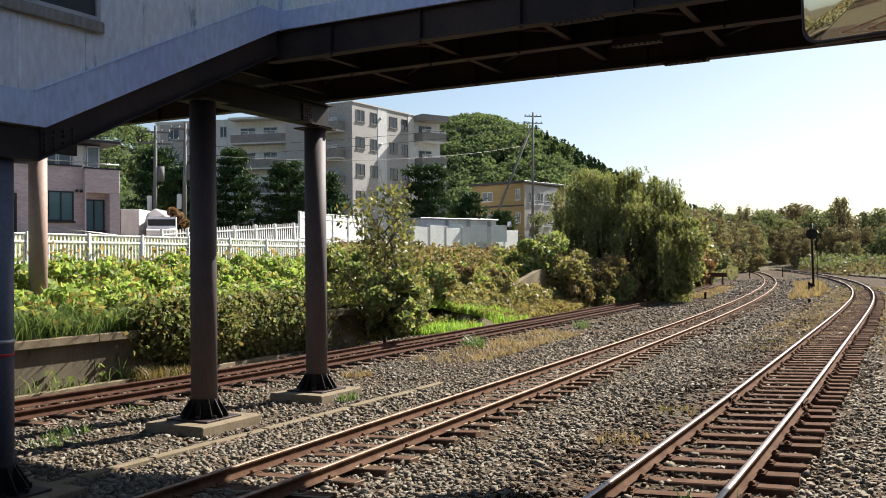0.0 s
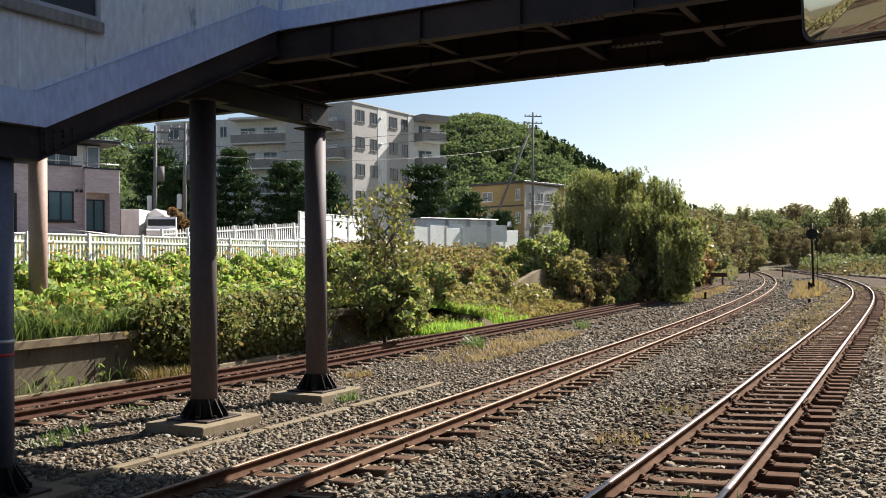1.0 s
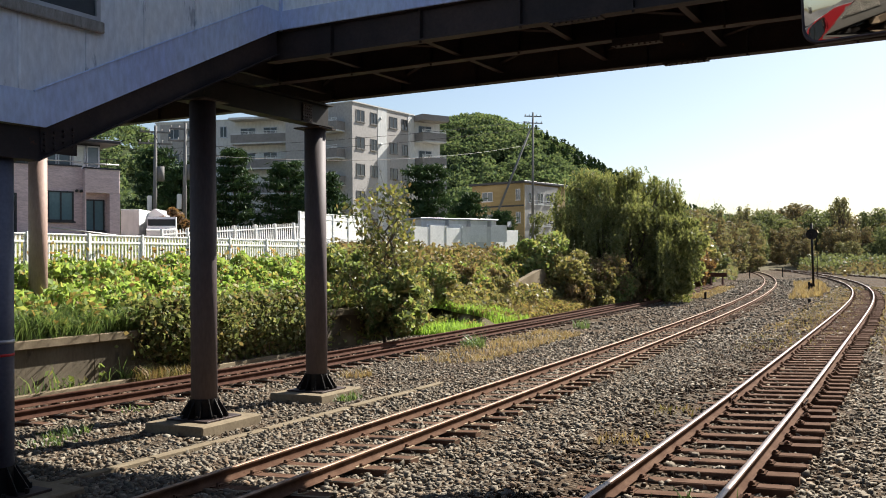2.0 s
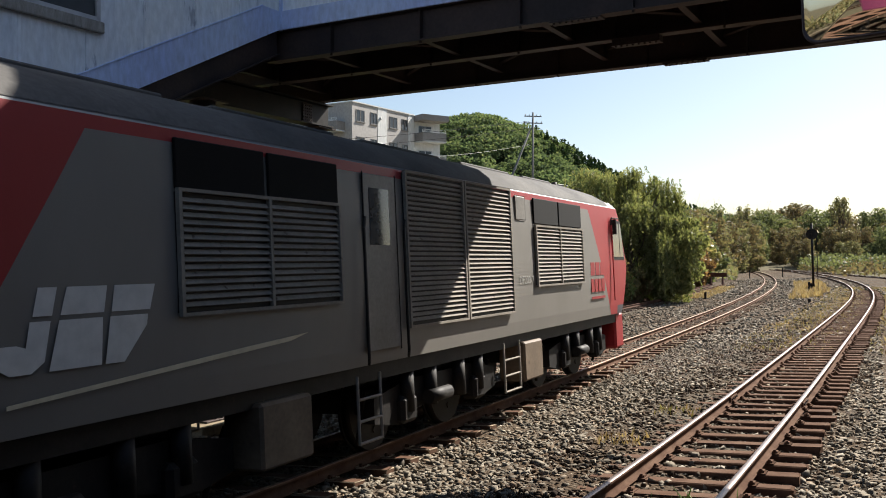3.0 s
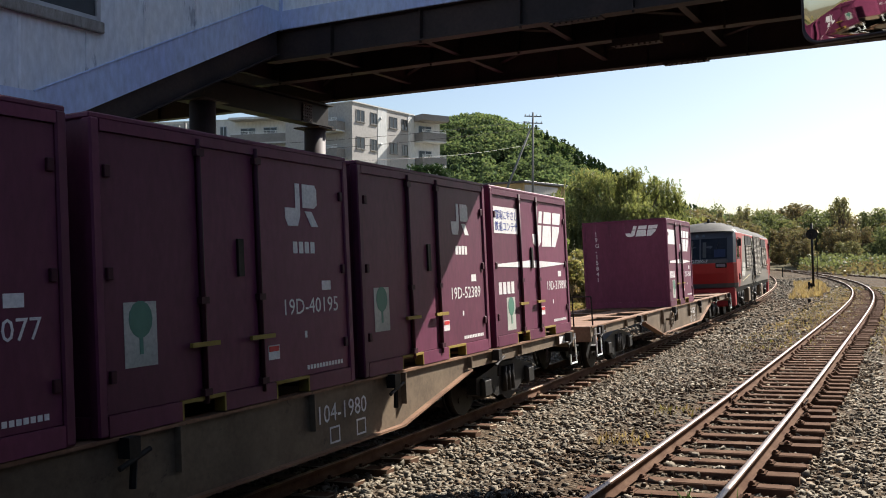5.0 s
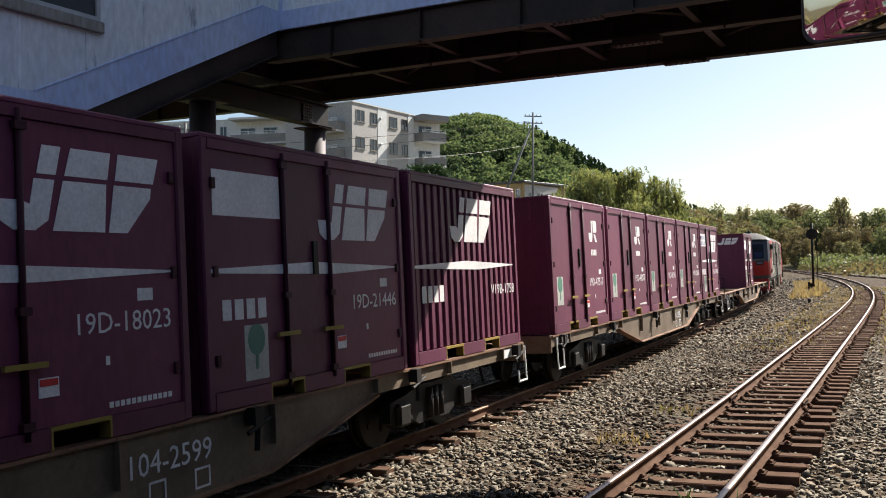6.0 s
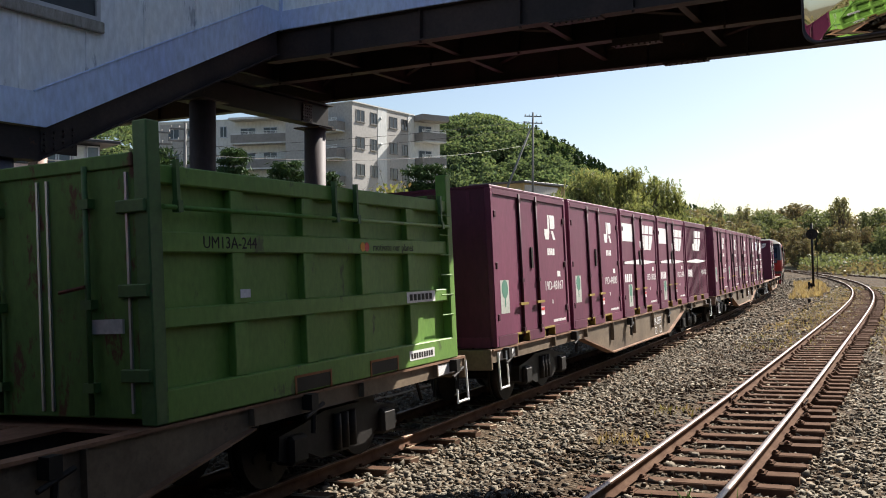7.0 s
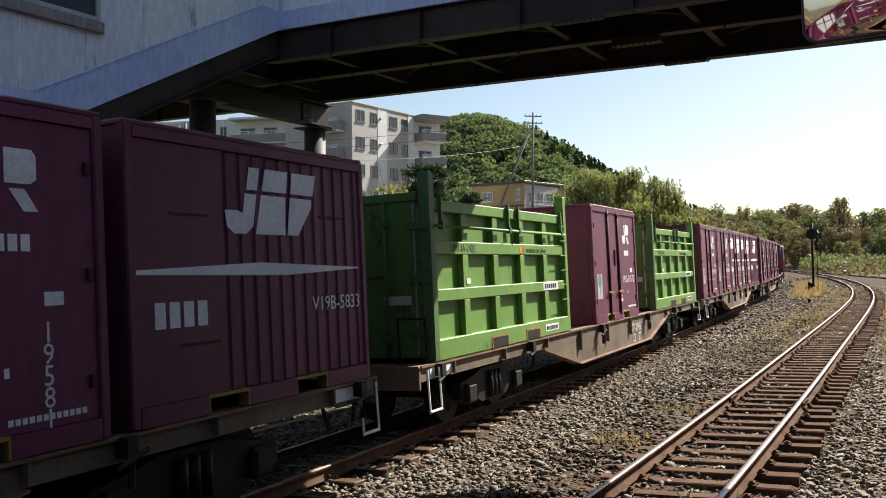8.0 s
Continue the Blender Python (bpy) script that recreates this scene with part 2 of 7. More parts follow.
def loco_paint():
    """Red ends and a warm grey middle that meet along slanting lines, with a pale edge at the roof."""
    m, nt, b = base_mat("locomotive_paint", 0.5, 0.0, 0.4)
    co = nt.nodes.new("ShaderNodeTexCoord")
    sep = nt.nodes.new("ShaderNodeSeparateXYZ")
    nt.links.new(co.outputs["Object"], sep.inputs[0])

    def op(kind, a, c):
        n = nt.nodes.new("ShaderNodeMath")
        n.operation = kind
        for i, v in enumerate((a, c)):
            if hasattr(v, "is_linked"):
                nt.links.new(v, n.inputs[i])
            else:
                n.inputs[i].default_value = v
        return n.outputs[0]
    ax = op("ABSOLUTE", sep.outputs[0], 0.0)
    z = sep.outputs[2]
    edge = op("ADD", 8.60, op("MULTIPLY", z, -0.67))
    is_red = op("GREATER_THAN", ax, edge)
    top = op("GREATER_THAN", z, 3.36)
    is_red = op("MAXIMUM", is_red, op("MULTIPLY", top, op("LESS_THAN", z, 3.47)))
    grime = noise_tex(nt, 1.3, 7, 0.65, (1, 1, 0.4))
    grey = mix_rgb(nt, grime, (0.140, 0.128, 0.112), (0.195, 0.180, 0.160))
    red = mix_rgb(nt, grime, (0.235, 0.010, 0.013), (0.310, 0.018, 0.020))
    col = mix_rgb(nt, is_red, grey, red)
    col = mix_rgb(nt, op("GREATER_THAN", z, 3.47), col, (0.20, 0.20, 0.205))
    band = op("MULTIPLY", op("LESS_THAN", z, 1.38), op("GREATER_THAN", ax, 8.3))
    col = mix_rgb(nt, band, col, (0.06, 0.06, 0.07))
    slant = op("ADD", 10.13, op("MULTIPLY", z, -0.45))
    face = op("MULTIPLY", op("GREATER_THAN", ax, slant), op("GREATER_THAN", z, 2.22))
    col = mix_rgb(nt, face, col, (0.035, 0.036, 0.042))
    nt.links.new(col, b.inputs["Base Color"])
    add_bump(nt, b, noise_tex(nt, 14, 3), 0.05, 0.004)
    return m


M["loco"] = loco_paint()

# ---- mesh helpers ----


def part(name, bm, material, parent=None, label=""):
    """Links a bmesh (or a ready mesh) as one object under a thing or part."""
    if isinstance(bm, bmesh.types.BMesh):
        me = bpy.data.meshes.new(name)
        bm.to_mesh(me)
        bm.free()
    else:
        me = bm
    if not me.materials:
        me.materials.append(M[material] if isinstance(material, str) else material)
    ob = new(name, me)
    ob.parent = parent
    if label:
        ob["label"] = label
    return ob


def thing(name, label, category, group="", kind=""):
    return tagged(new(name), label, category, group, kind)


def bm_box(bm, x0, x1, y0, y1, z0, z1, bevel=0.0):
    vs = [bm.verts.new((x, y, z)) for x in (x0, x1) for y in (y0, y1) for z in (z0, z1)]
    fs = [(0, 1, 3, 2), (4, 6, 7, 5), (0, 4, 5, 1), (2, 3, 7, 6), (0, 2, 6, 4), (1, 5, 7, 3)]
    faces = [bm.faces.new([vs[i] for i in f]) for f in fs]
    if bevel:
        edges = list({e for f in faces for e in f.edges})
        bmesh.ops.bevel(bm, geom=edges, offset=bevel, segments=1, affect="EDGES")
    return bm


def boxes(*rows, bevel=0.0):
    bm = bmesh.new()
    for r in rows:
        bm_box(bm, *r, bevel=bevel)
    return bm


def bm_tube(bm, a, b, r0, r1=None, n=12, cap=True):
    a, b = Vector(a), Vector(b)
    r1 = r0 if r1 is None else r1
    q = (b - a).to_track_quat("Z", "Y").to_matrix()
    rings = []
    for p, r in ((a, r0), (b, r1)):
        rings.append([bm.verts.new(p + q @ Vector((r * math.cos(k * math.tau / n), r * math.sin(k * math.tau / n), 0))) for k in range(n)])
    for k in range(n):
        f = bm.faces.new((rings[0][k], rings[0][(k + 1) % n], rings[1][(k + 1) % n], rings[1][k]))
        f.smooth = n > 6
    if cap:
        bm.faces.new(rings[0][::-1])
        bm.faces.new(rings[1])
    return bm


def tubes(*rows, n=8):
    bm = bmesh.new()
    for r in rows:
        bm_tube(bm, *r, n=n)
    return bm


def bm_path(bm, pts, r, n=4):
    """One connected tube along a row of points."""
    rings = []
    for i, p in enumerate(pts):
        d = (Vector(pts[min(i + 1, len(pts) - 1)]) - Vector(pts[max(i - 1, 0)])).to_track_quat("Z", "Y").to_matrix()
        rings.append([bm.verts.new(Vector(p) + d @ Vector((r * math.cos(k * math.tau / n), r * math.sin(k * math.tau / n), 0))) for k in range(n)])
    for a, b in zip(rings, rings[1:]):
        for k in range(n):
            bm.faces.new((a[k], a[(k + 1) % n], b[(k + 1) % n], b[k]))
    bm.faces.new(rings[0][::-1])
    bm.faces.new(rings[-1])
    return bm


def prism(bm, outline, y0, y1):
    """An outline in x and z pushed from y0 to y1."""
    a = [bm.verts.new((x, y0, z)) for x, z in outline]
    b = [bm.verts.new((x, y1, z)) for x, z in outline]
    n = len(outline)
    for k in range(n):
        bm.faces.new((a[k], a[(k + 1) % n], b[(k + 1) % n], b[k]))
    bm.faces.new(a[::-1])
    bm.faces.new(b)
    bmesh.ops.recalc_face_normals(bm, faces=bm.faces[:])
    return bm


def np_mesh(name, verts, faces, smooth=False):
    """A mesh from arrays: verts (n, 3) and faces (m, 3 or 4)."""
    me = bpy.data.meshes.new(name)
    v, f = np.asarray(verts, np.float32), np.asarray(faces, np.int32)
    me.vertices.add(len(v))
    me.vertices.foreach_set("co", v.ravel())
    me.loops.add(f.size)
    me.loops.foreach_set("vertex_index", f.ravel())
    me.polygons.add(len(f))
    me.polygons.foreach_set("loop_start", np.arange(0, f.size, f.shape[1], dtype=np.int32))
    if smooth:
        me.polygons.foreach_set("use_smooth", np.ones(len(f), bool))
    me.update(calc_edges=True)
    return me


def leaves(name, centres, size, rng, long=1.6, droop=0.0, up=0.0):
    """Leaves as folded diamonds at the centres, turned at random; droop hangs them, up lays them flat."""
    c = np.asarray(centres, float)
    n = len(c)
    size = np.broadcast_to(size, n) * rng.uniform(0.6, 1.4, n)
    d = rng.normal(size=(n, 3))
    d[:, 2] -= droop
    d /= np.linalg.norm(d, axis=1)[:, None]
    w = np.cross(d, rng.normal(size=(n, 3)) + np.array([0, 0, up]))
    w /= np.linalg.norm(w, axis=1)[:, None] + 1e-9
    nn = np.cross(d, w)
    d, w, nn = d * (size * long / 2)[:, None], w * (size / 2)[:, None], nn * (size * 0.12)[:, None]
    v = np.stack([c - d, c + w + nn, c + d, c - w + nn], 1).reshape(-1, 3)
    k = np.arange(n)[:, None] * 4
    f = np.concatenate([k + np.array([[0, 1, 2]]), k + np.array([[0, 2, 3]])])
    return np_mesh(name, v, f)


def shell_points(rng, n, centre, radii, inner=0.55):
    d = rng.normal(size=(n, 3))
    d /= np.linalg.norm(d, axis=1)[:, None]
    r = inner + (1 - inner) * rng.random(n) ** 0.6
    return np.asarray(centre) + d * r[:, None] * np.asarray(radii)


def lettering(words, height, material, parent, m, label=""):
    """Words in the built-in font as a thin mesh under parent."""
    cu = bpy.data.curves.new("lettering", "FONT")
    cu.body, cu.size, cu.extrude = words, height / 0.7, 0.001
    cu.resolution_u = 2
    tmp = bpy.data.objects.new("lettering", cu)
    me = bpy.data.meshes.new_from_object(tmp)
    bpy.data.objects.remove(tmp)
    bpy.data.curves.remove(cu)
    me.name = "lettering"
    ob = part("lettering", me, material, parent, label)
    ob.matrix_basis = m
    return ob


# ---- the lines of the tracks ----
NODES = (-30, 0, 15, 30, 45, 60, 75, 90, 110, 135, 170, 220)


def centre_line(x0, y0, heading, bends):
    s = np.arange(-300, 330, 0.5)
    k = np.interp(s, NODES, bends)
    k[s < -30] = 0
    i0 = int((-30 + 300) / 0.5)
    th = np.concatenate([[0], np.cumsum(k[:-1] * 0.5)])
    th += heading - th[i0]
    d = np.stack([np.cos(th), np.sin(th)], 1)
    p = np.concatenate([[[0, 0]], np.cumsum(d[:-1] * 0.5, 0)])
    p += np.array([x0, y0]) - p[i0]
    return s, p, d


MID = centre_line(-16.238, -18.974, 1.13113, (-0.00045, -0.00007, 0.00078, 0.00123, 0.00124, 0.00126, 0.00134, 0.0013, 0.00104, 0.00074, 0.00072, 0.00079))
RIGHT = centre_line(-12.135, -16.316, 1.0203, (0.00275, 0.00182, -0.0002, 0.0009, 0.0023, 0.00268, 0.0022, 0.00147, 0.00119, 0.00109, 0.00104, 0.00102))
CANT = 0.0404
RIGHT_Z = 0.249


def on(line, s, lat=0.0):
    """The place beside a line, lat metres to its left, and its heading."""
    s = np.asarray(s, float)
    p = np.stack([np.interp(s, line[0], line[1][:, j]) for j in (0, 1)], -1)
    d = np.stack([np.interp(s, line[0], line[2][:, j]) for j in (0, 1)], -1)
    n = np.stack([-d[..., 1], d[..., 0]], -1)
    return p + n * np.asarray(lat, float)[..., None], np.arctan2(d[..., 1], d[..., 0])


def spot(s, lat, z=0.0, turn=0.0, line=MID):
    p, h = on(line, s, lat)
    return pose(float(p[0]), float(p[1]), z, 0, 0, math.degrees(float(h)) + turn)


def near_line(xy, line):
    """For each place, how far along a line it lies and how far to its left."""
    s, p, d = line[0][::4], line[1][::4], line[2][::4]
    so, lo = np.empty(len(xy)), np.empty(len(xy))
    for a in range(0, len(xy), 2000):
        q = xy[a:a + 2000]
        i = np.argmin(((q[:, None] - p[None]) ** 2).sum(-1), 1)
        r = q - p[i]
        so[a:a + 2000] = s[i] + (r * d[i]).sum(1)
        lo[a:a + 2000] = r[:, 1] * d[i, 0] - r[:, 0] * d[i, 1]
    return so, lo


RIGHT_LAT = (np.arange(-60, 321, 4.0), near_line(on(RIGHT, np.arange(-60, 321, 4.0))[0], MID))


def right_lat(s):
    return np.interp(s, RIGHT_LAT[1][0], RIGHT_LAT[1][1])


def siding_lat(s):
    return np.interp(s, (-60, 5, 12, 26, 50, 86, 120), (9.0, 7.0, 6.55, 6.25, 5.6, 4.8, 4.2))


def bed_height(s, lat):
    """The top of the ballast and the trodden ground between the old platform and the far side."""
    rl = right_lat(s)
    z = np.interp(lat, (-40, -12, -9, -8.5), (0.0, 0.0, 0.02, 0.03))
    t = np.clip((lat - (rl + 1.5)) / np.maximum(0.3, -1.3 - (rl + 1.5)), 0, 1)
    t = t * t * (3 - 2 * t)
    mid = 0.04 + t * (-0.205 - 0.04)
    z = np.where(lat > rl - 2.0, mid, z)
    z = np.where(lat > -1.3, -0.185, z)
    z = np.where(lat > 1.3, np.interp(lat, (1.3, 2.1, 2.5), (-0.185, -0.24, -0.26)), z)
    return z


def land_height(x, y, s, lat, edge=9.95):
    z = bed_height(s, lat) - 0.06
    bank = np.interp(lat, (9.0, 9.3, 11, 14, 18, 24, 32, 60, 90, 400), (0.85, 0.88, 1.1, 2.2, 2.9, 3.6, 4.1, 5.4, 6.2, 6.5))
    slope = np.interp(lat, (7.4, 8.8, 11, 14, 18, 24, 32, 60, 90, 400), (-0.3, 0.1, 1.2, 2.2, 2.9, 3.6, 4.1, 5.4, 6.2, 6.5))
    w = np.clip((s - 24) / 6, 0, 1)
    far = np.clip((s - 70) / 60, 0, 1)
    left = (bank * (1 - w) + slope * w) * (1 - far) + np.interp(lat, (6, 12, 40, 90, 400), (-0.2, 0.6, 3.5, 6.2, 6.5)) * far
    z = np.where(lat > np.where(w > 0.5, 7.4, edge), left, z)

    def hill(cx, cy, amp, sl, sr, sy):
        sx = np.where(x < cx, sl, sr)
        return amp * np.exp(-((x - cx) / sx) ** 2 - ((y - cy) / sy) ** 2)
    z = z + hill(16, 440, 57, 105, 76, 75) + hill(112, 480, 9, 45, 40, 70) + hill(-125, 330, 36, 75, 45, 60) + hill(-260, 380, 60, 110, 90, 90)
    z = z + np.where(y > 190, hill(150, 330, 8, 150, 200, 90), 0)
    return z


def height_at(x, y):
    s, lat = near_line(np.array([[x, y]], float), MID)
    return float(land_height(np.array([x], float), np.array([y], float), s, lat)[0])


def heights(xy):
    s, lat = near_line(xy, MID)
    return land_height(xy[:, 0], xy[:, 1], s, lat)

# ---- ground ----


def axis(dense, step, far, growth):
    v, d = [0.0], step
    while v[-1] < far:
        if v[-1] > dense:
            d *= growth
        v.append(v[-1] + d)
    return np.array(v)


def ground():
    gx = axis(30, 0.8, 1800, 1.09)
    gx = np.concatenate([-gx[:0:-1], gx])
    gy = np.concatenate([-axis(5, 2, 1500, 1.2)[:0:-1], axis(110, 0.9, 2500, 1.06)])
    xx, yy = np.meshgrid(gx, gy)
    xy = np.stack([xx.ravel(), yy.ravel()], 1)
    z = heights(xy)
    z += 0.06 * np.sin(xy[:, 0] * 1.7) * np.sin(xy[:, 1] * 1.3) * (np.abs(near_line(xy, MID)[1]) > 9.5)
    nx, ny = len(gx), len(gy)
    i = (np.arange(ny - 1)[:, None] * nx + np.arange(nx - 1)[None]).ravel()
    me = np_mesh("ground", np.column_stack([xy, z]), np.stack([i, i + 1, i + nx + 1, i + nx], 1), True)
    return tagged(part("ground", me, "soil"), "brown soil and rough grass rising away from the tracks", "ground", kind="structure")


ground()


def ballast():
    s = np.concatenate([np.arange(-12, 40, 0.2), np.arange(40, 100, 0.5), np.arange(100, 260, 2.0)])
    lat = np.arange(-12, 8.95, 0.16)
    ss, ll = np.meshgrid(s, lat, indexing="ij")
    p, _ = on(MID, ss.ravel(), ll.ravel())
    rng = np.random.default_rng(3)
    z = bed_height(ss.ravel(), ll.ravel()) + rng.normal(0, 0.008, ss.size)
    z = z + 0.015 * np.sin(p[:, 0] * 2.3) * np.sin(p[:, 1] * 1.9)
    ns, nl = len(s), len(lat)
    i = (np.arange(ns - 1)[:, None] * nl + np.arange(nl - 1)[None]).ravel()
    me = np_mesh("ballast_bed", np.column_stack([p, z]), np.stack([i, i + nl, i + nl + 1, i + 1], 1), True)
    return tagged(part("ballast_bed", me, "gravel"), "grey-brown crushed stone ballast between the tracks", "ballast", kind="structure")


ballast()


def stones(name, count, s0, s1, l0, l1, size, seed, power=1.6, dirty=False):
    """Loose stones on the ballast, denser towards s0, in one mesh."""
    rng = np.random.default_rng(seed)
    block = np.array([(x, y, z) for x in (-1, 1) for y in (-1, 1) for z in (-1, 1)]) * 0.62
    fc = np.array([(0, 1, 3), (0, 3, 2), (4, 6, 7), (4, 7, 5), (0, 4, 5), (0, 5, 1), (2, 3, 7), (2, 7, 6), (0, 2, 6), (0, 6, 4), (1, 5, 7), (1, 7, 3)])
    s = s0 + (s1 - s0) * rng.random(count) ** power
    lat = rng.uniform(l0, l1, count) + (right_lat(s) if dirty else 0)
    p, _ = on(MID, s, lat)
    z = bed_height(s, lat) + rng.uniform(-0.3, 0.35, count) * size
    # keep the rail heads clear
    clear = np.ones(count, bool)
    if not dirty:
        beside = lat - right_lat(s)
        clear &= ~((beside > -1.0) & (beside < 1.75 + rng.normal(0, 0.25, count)) & (rng.random(count) < 0.78))
        # the worn sleepers of the middle track lie bare
        clear &= ~((np.abs(lat) < 1.05) & (np.abs((s + 2.0 + 0.33) % 0.66 - 0.33) < 0.12))
    for centre, zz in ((np.zeros(count), 0), (right_lat(s), RIGHT_Z), (siding_lat(s), 0)):
        clear &= np.abs(np.abs(lat - centre) - 0.565) > 0.09
    sc = size * rng.uniform(0.4, 1.4, (count, 1, 1)) * rng.uniform(0.55, 1.15, (count, 1, 3))
    v = (block[None] + rng.normal(0, 0.24, (count, 8, 3))) * sc
    a = rng.uniform(0, math.tau, count)
    b = rng.uniform(0, math.tau, count)
    x = v[..., 0] * np.cos(a)[:, None] - v[..., 1] * np.sin(a)[:, None]
    y = v[..., 0] * np.sin(a)[:, None] + v[..., 1] * np.cos(a)[:, None]
    zz = v[..., 2] * np.cos(b)[:, None] * 0.4 + v[..., 2] * 0.6 + x * 0.35 * np.sin(b)[:, None]
    v = np.stack([x, y, zz], -1) + np.column_stack([p, z])[:, None]
    v = v[clear]
    f = fc[None] + np.arange(len(v))[:, None, None] * 8
    me = np_mesh(name, v.reshape(-1, 3), f.reshape(-1, 3))
    return tagged(part(name, me, "brown_stone" if dirty else "stone"), "small dirty brown stones around the worn track" if dirty else "loose angular grey and brown ballast stones", "ballast stones", kind="stuff")


stones("ballast_stones", 40000, 0.5, 26, -6.5, -0.2, 0.046, 11)
stones("ballast_stones", 6000, 0.5, 14, -8.6, -6.3, 0.046, 12)
stones("ballast_stones", 20000, 0.5, 24, -0.6, 2.3, 0.046, 13)
stones("ballast_stones", 13000, 0.5, 34, -1.3, 1.9, 0.040, 16, 1.5, True)
stones("ballast_stones", 9000, 22, 60, -6.5, 4.6, 0.075, 15, 1.3)
stones("ballast_stones", 24000, 1.5, 27, 2.2, 8.6, 0.045, 14, 1.3)
stones("ballast_stones", 9000, 58, 115, -8.0, 4.0, 0.11, 17, 1.2)

# ---- tracks ----
M["rail_dark"] = mat("dark_rusty_rail_head", (0.056, 0.026, 0.018), (0.092, 0.046, 0.031), 6, 50, 0.9, 0.0, bump=0.1, spec=0.08)
M["sleeper_grey"] = mat("bleached_sleeper_wood", (0.14, 0.115, 0.09), (0.24, 0.20, 0.165), 2, 30, 0.9, bump=0.5, dist=0.008, stretch=(0.6, 5, 5), each=0.3, spec=0.05)
RAIL = ((-0.0625, -0.153), (0.0625, -0.153), (0.0625, -0.142), (0.012, -0.125), (0.009, -0.05), (0.0325, -0.036), (0.0325, -0.006), (0.026, 0.0),
        (-0.026, 0.0), (-0.0325, -0.006), (-0.0325, -0.036), (-0.009, -0.05), (-0.012, -0.125), (-0.0625, -0.142))


def rail_mesh(line, s, lat, z, top):
    p, h = on(line, s, lat)
    nrm = np.stack([-np.sin(h), np.cos(h)], -1)
    pr = np.array(RAIL)
    n = len(pr)
    v = np.concatenate([p[:, None] + nrm[:, None] * pr[None, :, :1], np.broadcast_to((np.broadcast_to(z, len(s))[:, None] + pr[None, :, 1])[..., None], (len(s), n, 1))], -1)
    i = np.arange(len(s) - 1)[:, None] * n
    k = np.arange(n)[None]
    f = np.stack([i + k, i + (k + 1) % n, i + n + (k + 1) % n, i + n + k], -1).reshape(-1, 4)
    me = np_mesh("rail", v.reshape(-1, 3), f)
    me.materials.append(M["rail_dark" if top == "rail_dark" else "rail_side"])
    me.materials.append(M[top])
    slot = np.where(np.isin(np.tile(np.arange(n), len(s) - 1), (6, 7, 8)), 1, 0).astype(np.int32)
    me.polygons.foreach_set("material_index", slot)
    return me


def sleeper_mesh(length, width, height, plates):
    bm = bmesh.new()
    bm_box(bm, -width / 2, width / 2, -length / 2, length / 2, -height, 0, bevel=0.012)
    for v in bm.verts:
        v.co += Vector((random.uniform(-0.008, 0.008), random.uniform(-0.02, 0.02), random.uniform(-0.004, 0.004)))
    n0 = len(bm.faces)
    if plates:
        for side in (-1, 1):
            bm_box(bm, -0.09, 0.09, side * 0.565 - 0.15, side * 0.565 + 0.15, 0.0, 0.012)
            for dy in (-0.1, 0.1):
                bm_tube(bm, (0.05 * (1 if dy > 0 else -1), side * 0.565 + dy, 0), (0.05 * (1 if dy > 0 else -1), side * 0.565 + dy, 0.055), 0.022, 0.017, 6)
                bm_box(bm, -0.045, 0.045, side * 0.565 + dy - 0.03, side * 0.565 + dy + 0.03, 0.01, 0.035)
    me = bpy.data.meshes.new("sleeper")
    bm.to_mesh(me)
    bm.free()
    for k, f in enumerate(me.polygons):
        f.material_index = 0 if k < n0 else 1
    return me


def build_track(label, line, s0, s1, offset, z, cant, top, sleeper, spacing, drop, s_end, first=0.0):
    tr = thing("railway_track", label, "railway track", kind="structure")
    s = np.concatenate([np.arange(s0, 60, 0.8), np.arange(60, s_end, 1.5)])
    off = offset(s) if callable(offset) else np.full(len(s), float(offset))
    for side in (1, -1):
        part("rail", rail_mesh(line, s, off + side * 0.565, z - side * 0.565 * cant, top), "rail_side", tr)
    meshes = []
    for k in range(5):
        me = sleeper_mesh(2.1, 0.2, 0.14, True)
        me.materials.append(M[sleeper])
        me.materials.append(M["rail_side"])
        meshes.append(me)
    rng = random.Random(len(label))
    x = first
    while x < s1:
        o = float(offset(x)) if callable(offset) else offset
        ob = part("sleeper", meshes[rng.randrange(5)], sleeper, tr)
        m = spot(x + rng.uniform(-0.03, 0.03), o, z - 0.154 - drop, rng.uniform(-1.5, 1.5), line)
        ob.matrix_basis = m @ pose(0, rng.uniform(-0.05, 0.05), 0, math.degrees(-cant) + rng.uniform(-0.4, 0.4), 0, 0)
        x += spacing
    return tr


build_track("single track with rusty brown rails on pale worn sleepers sunk in ballast", MID, -290, 66, 0.0, 0.0, CANT, "rail_top_rusty", "sleeper_pale", 0.66, -0.004, 255, -2.0)
build_track("track with bright worn rail heads on dark wooden sleepers", RIGHT, -60, 62, 0.0, RIGHT_Z, CANT, "rail_top", "sleeper_dark", 0.56, 0.0, 255, -3.0)
build_track("disused siding with dark rusty rails among ballast and weeds", MID, -40, 60, siding_lat, 0.0, 0.0, "rail_dark", "sleeper_grey", 0.75, 0.05, 88, 2.0)


